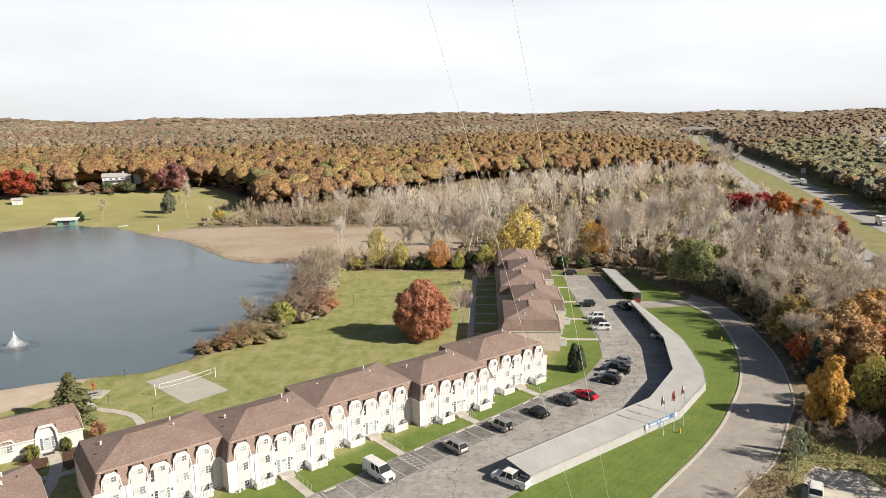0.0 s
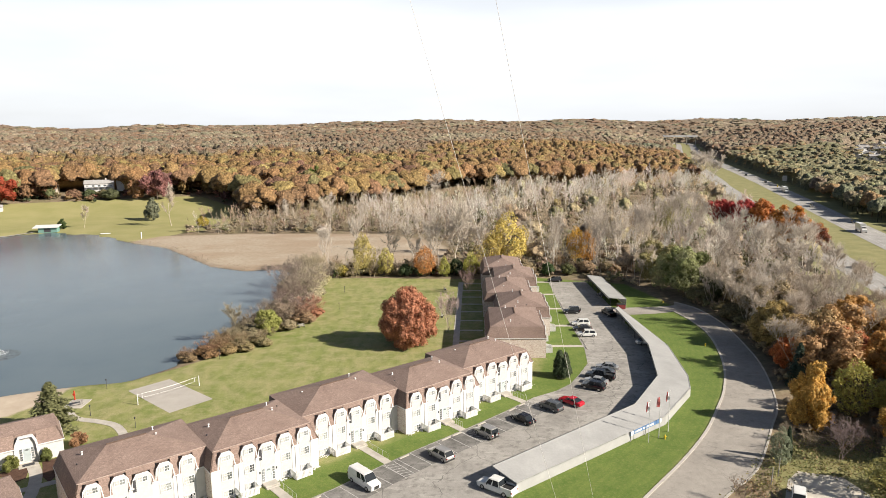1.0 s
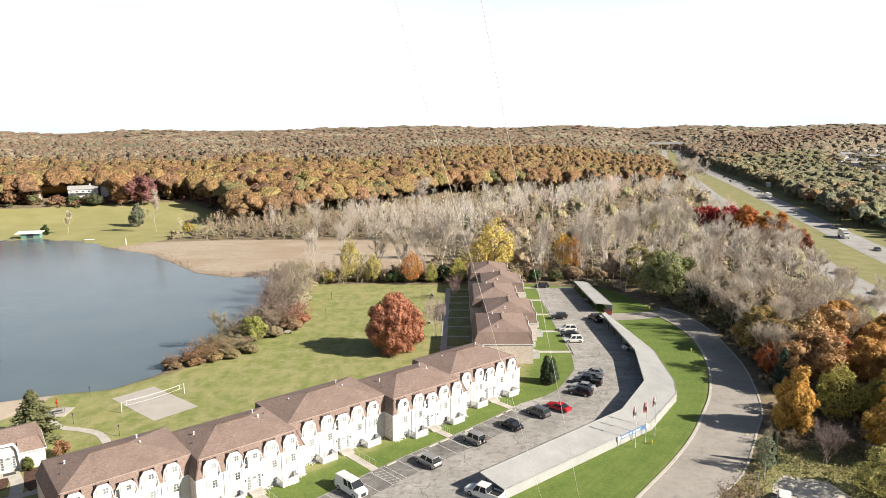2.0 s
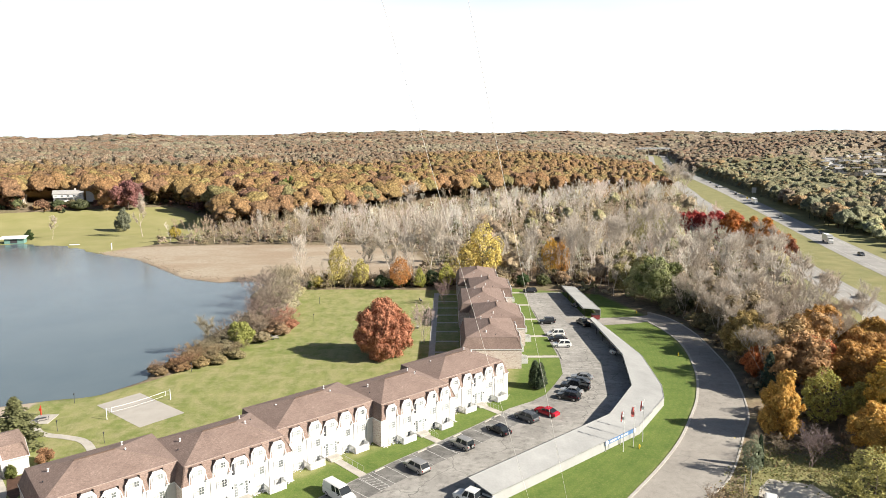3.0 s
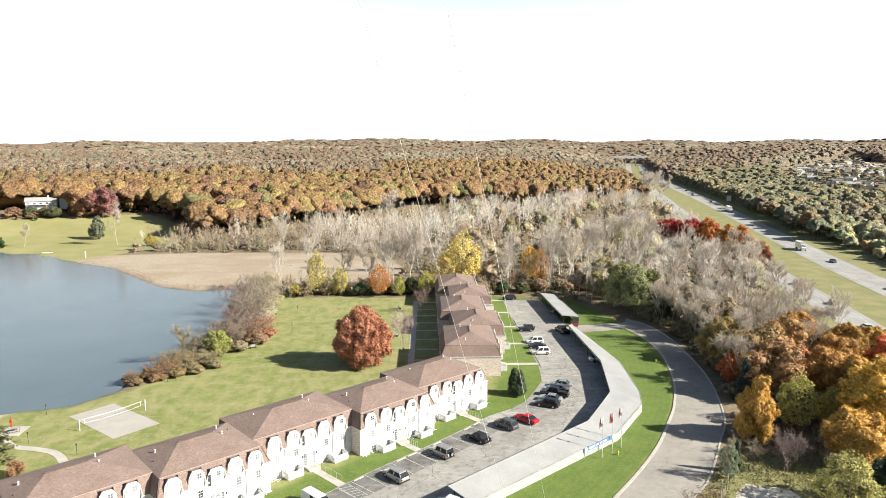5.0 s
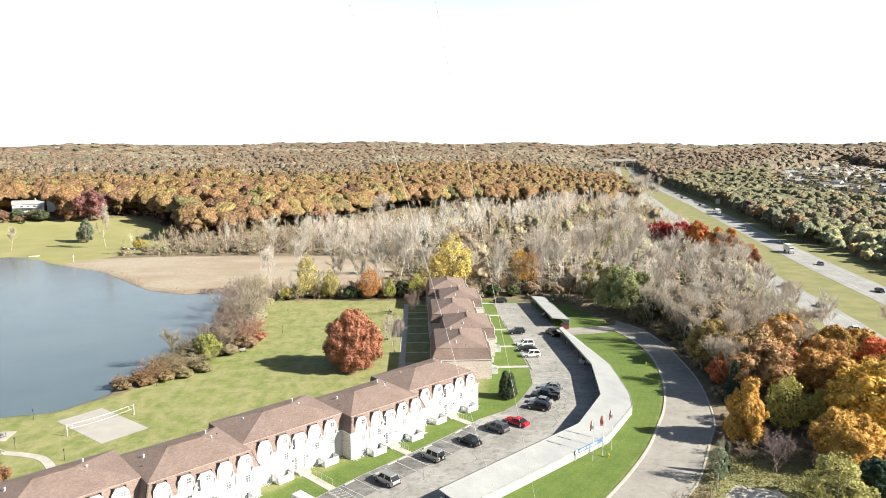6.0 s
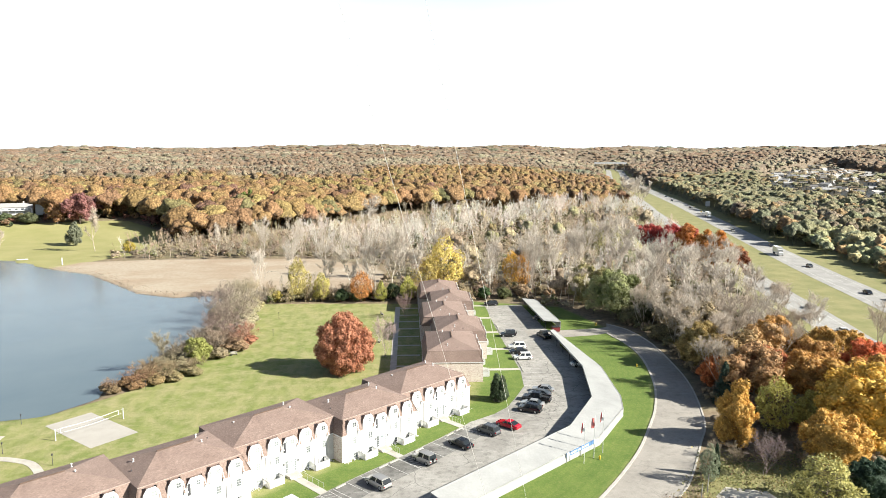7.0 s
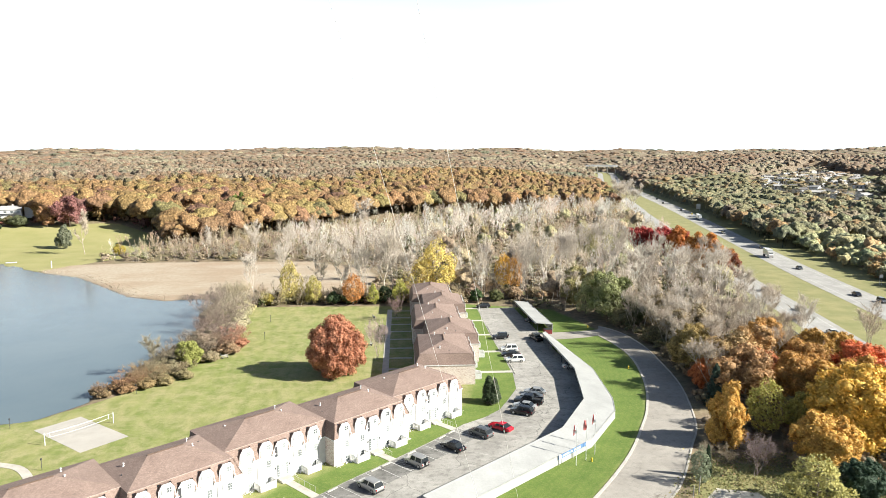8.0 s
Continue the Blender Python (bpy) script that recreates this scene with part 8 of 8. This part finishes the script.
# traffic
for i, (t, off, kind, colour, way) in enumerate(((203, 4.0, "suv", "grey", 1), (214, 0.5, "sedan", "black", 1), (268, 1.0, "sedan", "grey", 1), (330, 3.5, "sedan", "black", 1), (395, -1.5, "suv", "silver", 1), (560, 1.0, "sedan", "black", 1), (640, -2, "suv", "grey", 1), (700, 2, "sedan", "black", 1))):
    x = float(np.interp(t, FAR_LANES[:, 1], FAR_LANES[:, 0]))
    a = math.degrees(math.atan2(10, np.interp(t + 10, FAR_LANES[:, 1], FAR_LANES[:, 0]) - x))
    vehicle(kind, colour, x + off, t, a + 180, "car driving on the highway", 0.1, "highway traffic")
for t, off, kind, colour in ((168, 0, "sedan", "white"), (184, -2.5, "pickup", "white"), (226, 1.5, "suv", "silver"), (196, 2.0, "sedan", "grey"), (530, 0, "suv", "white")):
    x = float(np.interp(t, NEAR_LANES[:, 1], NEAR_LANES[:, 0]))
    a = math.degrees(math.atan2(10, np.interp(t + 10, NEAR_LANES[:, 1], NEAR_LANES[:, 0]) - x))
    vehicle(kind, colour, x + off, t, a, "car driving on the highway", 0.1, "highway traffic")


def lorry(x, y, a, long):
    ob = new("box_truck")
    tagged(ob, "white box truck driving on the highway", "truck", "highway traffic")
    part("cargo_box", boxes("cargo_box", PAINTS["white"], [(-long, 0, -1.25, 1.25, 1.0, 3.9)]), ob)
    bm = bmesh.new()
    loft(bm, [(2.4, 1.0, 0.95, 0.5, 1.6), (1.9, 1.15, 1.05, 0.45, 1.9), (1.5, 1.2, 1.0, 0.45, 2.9), (0.2, 1.2, 1.05, 0.45, 3.0)])
    part("cab", done(bm, "cab", PAINTS["white"]), ob)
    part("windscreen", boxes("windscreen", CARGLASS, [(1.62, 1.8, -0.9, 0.9, 1.95, 2.65)]), ob)
    part("chassis", boxes("chassis", PLASTIC, [(-long, 1.0, -0.5, 0.5, 0.6, 0.98)]), ob)
    bm = bmesh.new()
    tube(bm, (0, -0.15, 0), (0, 0.15, 0), 0.5, 0.5, 12)
    me = done(bm, "wheel", TYRE)
    for sx in (1.4, -long + 1.2, -long + 2.4):
        for s in (-1, 1):
            part("wheel", me, ob, m=Matrix.Translation((sx, s * 1.05, 0.5)))
    ob.matrix_basis = pose(x, y, 0.1, 0, 0, a)


lorry(float(np.interp(300, FAR_LANES[:, 1], FAR_LANES[:, 0])) - 2, 300, 253, 7.0)
lorry(float(np.interp(480, FAR_LANES[:, 1], FAR_LANES[:, 0])) + 1, 480, 252, 11.0)
lorry(float(np.interp(1000, FAR_LANES[:, 1], FAR_LANES[:, 0])) + 1, 1000, 252, 11.0)

# lane dashes of the highway
for lanes, w in ((FAR_LANES, 7.6), (NEAR_LANES, 7.0)):
    fine_l = smooth_line(lanes[2:60], 3.0)
    nl = normals_of(fine_l)
    dv, df = [], []
    for off in (-1.5, 2.1):
        for i in range(0, len(fine_l) - 1, 4):
            p, q2, n0 = fine_l[i], fine_l[i + 1], nl[i]
            j = len(dv)
            dv += [(*(p + n0 * (off - 0.08)), 0.082), (*(p + n0 * (off + 0.08)), 0.082), (*(q2 + n0 * (off + 0.08)), 0.082), (*(q2 + n0 * (off - 0.08)), 0.082)]
            df.append((j, j + 1, j + 2, j + 3))
    tagged(new("lane_dashes", mesh_of("lane_dashes", dv, df, LINE)), "white lane dashes on the highway", "road line", kind="stuff")

# ---- guard rail, bridge and highway signs ----
rail = new("guard_rail")
tagged(rail, "steel guard rail beside the highway", "guard rail")
gl = smooth_line([(110.5, 125), (116, 150), (124, 180), (131, 205)], 2.0)
ng = normals_of(gl)
part("beam", strip("beam", gl - ng * 0.05, gl + ng * 0.05, 0.8, STEEL, 0.32), rail)
pm = boxes("post", STEEL, [(-0.07, 0.07, -0.07, 0.07, 0, 0.75)])
for p in gl[::2]:
    part("post", pm, rail, m=Matrix.Translation((p[0], p[1], 0.0)))
bridge = new("road_bridge")
tagged(bridge, "pale concrete bridge over the far highway", "bridge")
part("deck", boxes("deck", TRIM, [(-42, 34, -5, 5, 6.2, 8.7)]), bridge)
for s in (-5.1, 4.8):
    part("parapet", boxes("parapet", TRIM, [(-42, 34, s, s + 0.3, 8.7, 10.2)]), bridge)
for x in (-38, -14, 10, 30):
    part("pier", boxes("pier", CONCRETE, [(x - 0.7, x + 0.7, -4, 4, -16, 6.2)]), bridge)
bridge.matrix_basis = pose(598, 1590, 12, 0, 0, -12)


def road_sign(x, y, a, w, h, z, mat, label):
    ob = new("road_sign")
    tagged(ob, label, "sign")
    for s in (-w * 0.3, w * 0.3):
        part("post", boxes("post", STEEL, [(s - 0.06, s + 0.06, -0.06, 0.06, 0, z + h * 0.5)]), ob)
    part("board", boxes("board", mat, [(-w / 2, w / 2, -0.12, -0.07, z, z + h)]), ob)
    ob.matrix_basis = pose(x, y, 0, 0, 0, a)


road_sign(299, 560, -15, 3.6, 4.4, 1.6, TRIM, "large white sign beside the highway")
road_sign(192, 214, -20, 1.4, 1.6, 4.2, SIGN_BLUE, "small blue sign on a post beside the highway")
road_sign(200, 232, -20, 1.2, 1.2, 2.6, TRIM, "small white sign beside the highway")
road_sign(262, 500, -10, 1.0, 1.0, 2.4, YELLOW, "small yellow sign on the highway median")
road_sign(70.5, 213, -10, 2.0, 1.3, 0.8, STONE, "weathered sign at the edge of the woods")


# ---- guy cables that pass before the camera ----
CABLE = paint("bright_wire", (0.72, 0.70, 0.68), 0.45).m
for near, foot in ((Vector((-0.31, 16.77, 52.76)), Vector((16.04, 57.14, 0.0))), (Vector((1.81, 17.68, 52.88)), Vector((18.02, 55.5, 0.0)))):
    bm = bmesh.new()
    tube(bm, foot, foot + (near - foot) * 1.35, 0.007, 0.006, 6)
    tagged(new("guy_cable", done(bm, "guy_cable", CABLE)), "thin steel guy cable running down to its anchor", "cable", "guy cables")
    tagged(new("cable_anchor", boxes("cable_anchor", CONCRETE, [(foot.x - 0.5, foot.x + 0.5, foot.y - 0.5, foot.y + 0.5, -0.3, 0.35)])), "concrete anchor block of a guy cable", "anchor", "cable anchors")

# ---- houses ----
def house(x, y, a, w, d, h, wall, roofm, label, z=None, wins=4, chimney=True):
    ob = new("house")
    tagged(ob, label, "house", "houses of the suburb" if z is None else "")
    zz = float(hill(np.array([x]), np.array([y]))[0]) if z is None else z
    part("wall", boxes("wall", wall, [(-w / 2, w / 2, -d / 2, d / 2, -3, h)]), ob)
    bm = bmesh.new()
    rh = d * 0.22
    for sgn in (-1, 1):
        prism(bm, [(-w / 2 - 0.4, sgn * (d / 2 + 0.5), h - 0.1), (w / 2 + 0.4, sgn * (d / 2 + 0.5), h - 0.1), (w / 2 + 0.4, 0, h + rh), (-w / 2 - 0.4, 0, h + rh)], (0, 0, 0), (0, 0, 0.2))
    part("roof", done(bm, "roof", roofm), ob)
    for sx in (-w / 2, w / 2 - 0.2):
        bm = bmesh.new()
        prism(bm, [(sx, -d / 2, h - 0.1), (sx, d / 2, h - 0.1), (sx, 0, h + rh)], (0, 0, 0), (0.2, 0, 0))
        part("gable", done(bm, "gable", wall), ob)
    for i in range(wins):
        xx = -w / 2 + w * (i + 0.5) / wins
        wn_ = part("window", boxes("window", TRIM, [(xx - 0.9, xx + 0.9, -d / 2 - 0.06, -d / 2, h * 0.35, h * 0.8)]), ob)
        part("pane", boxes("pane", GLASS, [(xx - 0.8, xx + 0.8, -d / 2 - 0.08, -d / 2 - 0.06, h * 0.38, h * 0.77)]), wn_)
    if chimney:
        part("chimney", boxes("chimney", BRICK, [(w * 0.2, w * 0.2 + 0.8, -0.4, 0.4, h, h + rh + 1.2)], True), ob)
    ob.matrix_basis = pose(x, y, zz, 0, 0, a)
    return ob


LIGHTROOF = paint("grey_shingles", (0.34, 0.33, 0.32), 0.85, var=0.2).m
DARKROOF = paint("dark_shingles", (0.16, 0.15, 0.145), 0.85, var=0.2).m
TANWALL = paint("tan_siding", (0.45, 0.40, 0.33), 0.8, var=0.15).m
house(-213, 444, 20, 17, 9, 3.6, WHITE, LIGHTROOF, "long white lake house with a pale roof on the hillside", z=12, wins=5)
house(-201, 452, 100, 9, 7, 4.6, WHITE, LIGHTROOF, "white wing of the lake house on the hillside", z=13, wins=3)
house(-247, 446, 20, 11, 8, 4, TANWALL, DARKROOF, "tan lake house among the oaks", z=9.5, wins=3)
for sgn in range(5):
    part("balcony_post", boxes("balcony_post", TRIM, [(-7.5 + sgn * 3.5, -7.38 + sgn * 3.5, -6.4, -6.28, -3, 1.6)]), bpy.data.objects["house"])
part("balcony", boxes("balcony", TRIM, [(-8, 7.5, -6.5, -4.5, 1.5, 1.7)]), bpy.data.objects["house"])
hx, hy = scatter(370, 800, 430, 1100, 25)
ok = (edge_distance(hx, hy, SUBURB) > 2) & (hx - np.interp(hy, FAR_LANES[:, 1], FAR_LANES[:, 0]) > 70)
for i, (x, y) in enumerate(zip(hx[ok], hy[ok])):
    house(float(x), float(y), float(RNG.choice([20, 110, 35, -20])), float(RNG.uniform(9.5, 13)), 7.5, float(RNG.uniform(4.0, 6.0)), (WHITE, TANWALL, GREY)[i % 3], (LIGHTROOF, DARKROOF, LIGHTROOF)[(i * 7) % 3],
          "suburban house with a pitched roof among trees", wins=3, chimney=i % 2 == 0)

# ---- far shore ----
boat = new("boathouse")
tagged(boat, "teal boathouse with a white roof on the shore", "boathouse")
part("wall", boxes("wall", TEAL, [(-4.2, 4.2, -2.2, 2.2, -0.3, 2.2)]), boat)
bm = bmesh.new()
prism(bm, [(-6.5, -3.2, 2.2), (5.2, -3.2, 2.2), (5.2, 3.0, 2.9), (-6.5, 3.0, 2.9)], (0, 0, 0), (0, 0, 0.2))
part("roof", done(bm, "roof", TRIM), boat)
part("door", boxes("door", DARK, [(-1.6, 1.4, -2.26, -2.2, 0, 1.9)]), boat)
boat.matrix_basis = pose(-189.5, 338, 0, 0, 0, 12)
dock = new("dock")
tagged(dock, "pale wooden dock on posts in the lake", "dock")
for i in range(16):
    part("plank", boxes("plank", STONE, [(i * 1.55, i * 1.55 + 1.5, -0.7, 0.7, 0.1, 0.18)]), dock)
for i in range(2):
    part("platform", boxes("platform", STONE, [(-6 + i * 3.05, -3.05 + i * 3.05, -2.2, 2.2, 0.1, 0.2)]), dock)
for i in range(6):
    part("post", boxes("post", DARK, [(i * 4.6 - 0.1, i * 4.6 + 0.1, s - 0.1, s + 0.1, -1.8, 0.1) for s in (-0.6, 0.6)][:1]), dock)
dock.matrix_basis = pose(-209, 314, -0.1, 0, 0, 58)
shed = new("garden_shed")
tagged(shed, "small white shed at the edge of the far lawn", "shed")
part("wall", boxes("wall", WHITE, [(-2.6, 2.6, -1.8, 1.8, -0.5, 2.4)]), shed)
bm = bmesh.new()
for sgn in (-1, 1):
    prism(bm, [(-3, sgn * 2.2, 2.3), (3, sgn * 2.2, 2.3), (3, 0, 3.5), (-3, 0, 3.5)], (0, 0, 0), (0, 0, 0.15))
part("roof", done(bm, "roof", LIGHTROOF), shed)
part("door", boxes("door", GREY, [(-0.6, 0.6, -1.86, -1.8, 0, 2.0)]), shed)
shed.matrix_basis = pose(-247, 391, float(hill(np.array([-247.0]), np.array([391.0]))[0]), 0, 0, 25)
for x, y, w in ((-157, 327, 3.0), (-133, 312, 0.6), (-226, 330, 3.0)):
    bm = bmesh.new()
    if w > 1:
        loft(bm, [(w * 0.9, 0.1, 0.2, 0.15, 0.45), (w * 0.5, 0.5, 0.65, 0.02, 0.42), (-w * 0.4, 0.55, 0.7, 0.0, 0.42), (-w * 0.6, 0.45, 0.6, 0.05, 0.42)])
        ob = new("rowing_boat", done(bm, "rowing_boat", TRIM))
        tagged(ob, "white rowing boat turned up on the shore", "boat")
    else:
        tube(bm, (0, 0, 0), (0, 0, 3.0), 0.25, 0.22, 8)
        ob = new("marker_post", done(bm, "marker_post", TRIM))
        tagged(ob, "white marker post on the far shore", "post")
    ob.matrix_basis = pose(x, y, float(hill(np.array([float(x)]), np.array([float(y)]))[0]), 0, 0, 20)
# skip beside the far carport
skip = new("refuse_skip")
tagged(skip, "dark red refuse container at the carport's end", "container")
bm = bmesh.new()
prism(bm, [(-1.0, -0.8, 0), (1.0, -0.8, 0), (1.0, 0.8, 0), (-1.0, 0.8, 0)], (0, 0, 0.1), (0, 0, 1.3))
part("body", done(bm, "body", MAROON), skip)
part("lid", boxes("lid", PLASTIC, [(-1.05, 1.05, -0.85, 0.85, 1.3, 1.38)]), skip)
skip.matrix_basis = pose(52.6, 178.4, 0.03)
# old posts and gravel beside the lane
for x, y, h in ((47.6, 86.2, 2.6), (49.6, 88.2, 2.9)):
    bm = bmesh.new()
    tube(bm, (x, y, 0), (x + 0.1, y, h), 0.08, 0.06, 6)
    tagged(new("wooden_post", done(bm, "wooden_post", STONE)), "weathered leaning wooden post beside the lane", "post")
tagged(new("gravel_pad", poly_sheet("gravel_pad", [(50.5, 87.2), (53.2, 89.6), (58.6, 87.6), (60, 80), (56, 72), (46, 72), (45.5, 79)], 0.03, GRAVEL)), "pale gravel parking pad beside the lane", "gravel", kind="structure")

for x, y, h in ((58.5, 96.5, 3.0), (64.5, 95.0, 3.4), (68.5, 92.5, 2.8), (70, 97, 3.6), (57, 99.5, 2.6), (75, 88.5, 3.0)):
    tree("bare_shrub", "brush", x, y, h, None, "low brown brush beside the gravel", "shrub", wide=1.3, bark=(0.30, 0.24, 0.17))
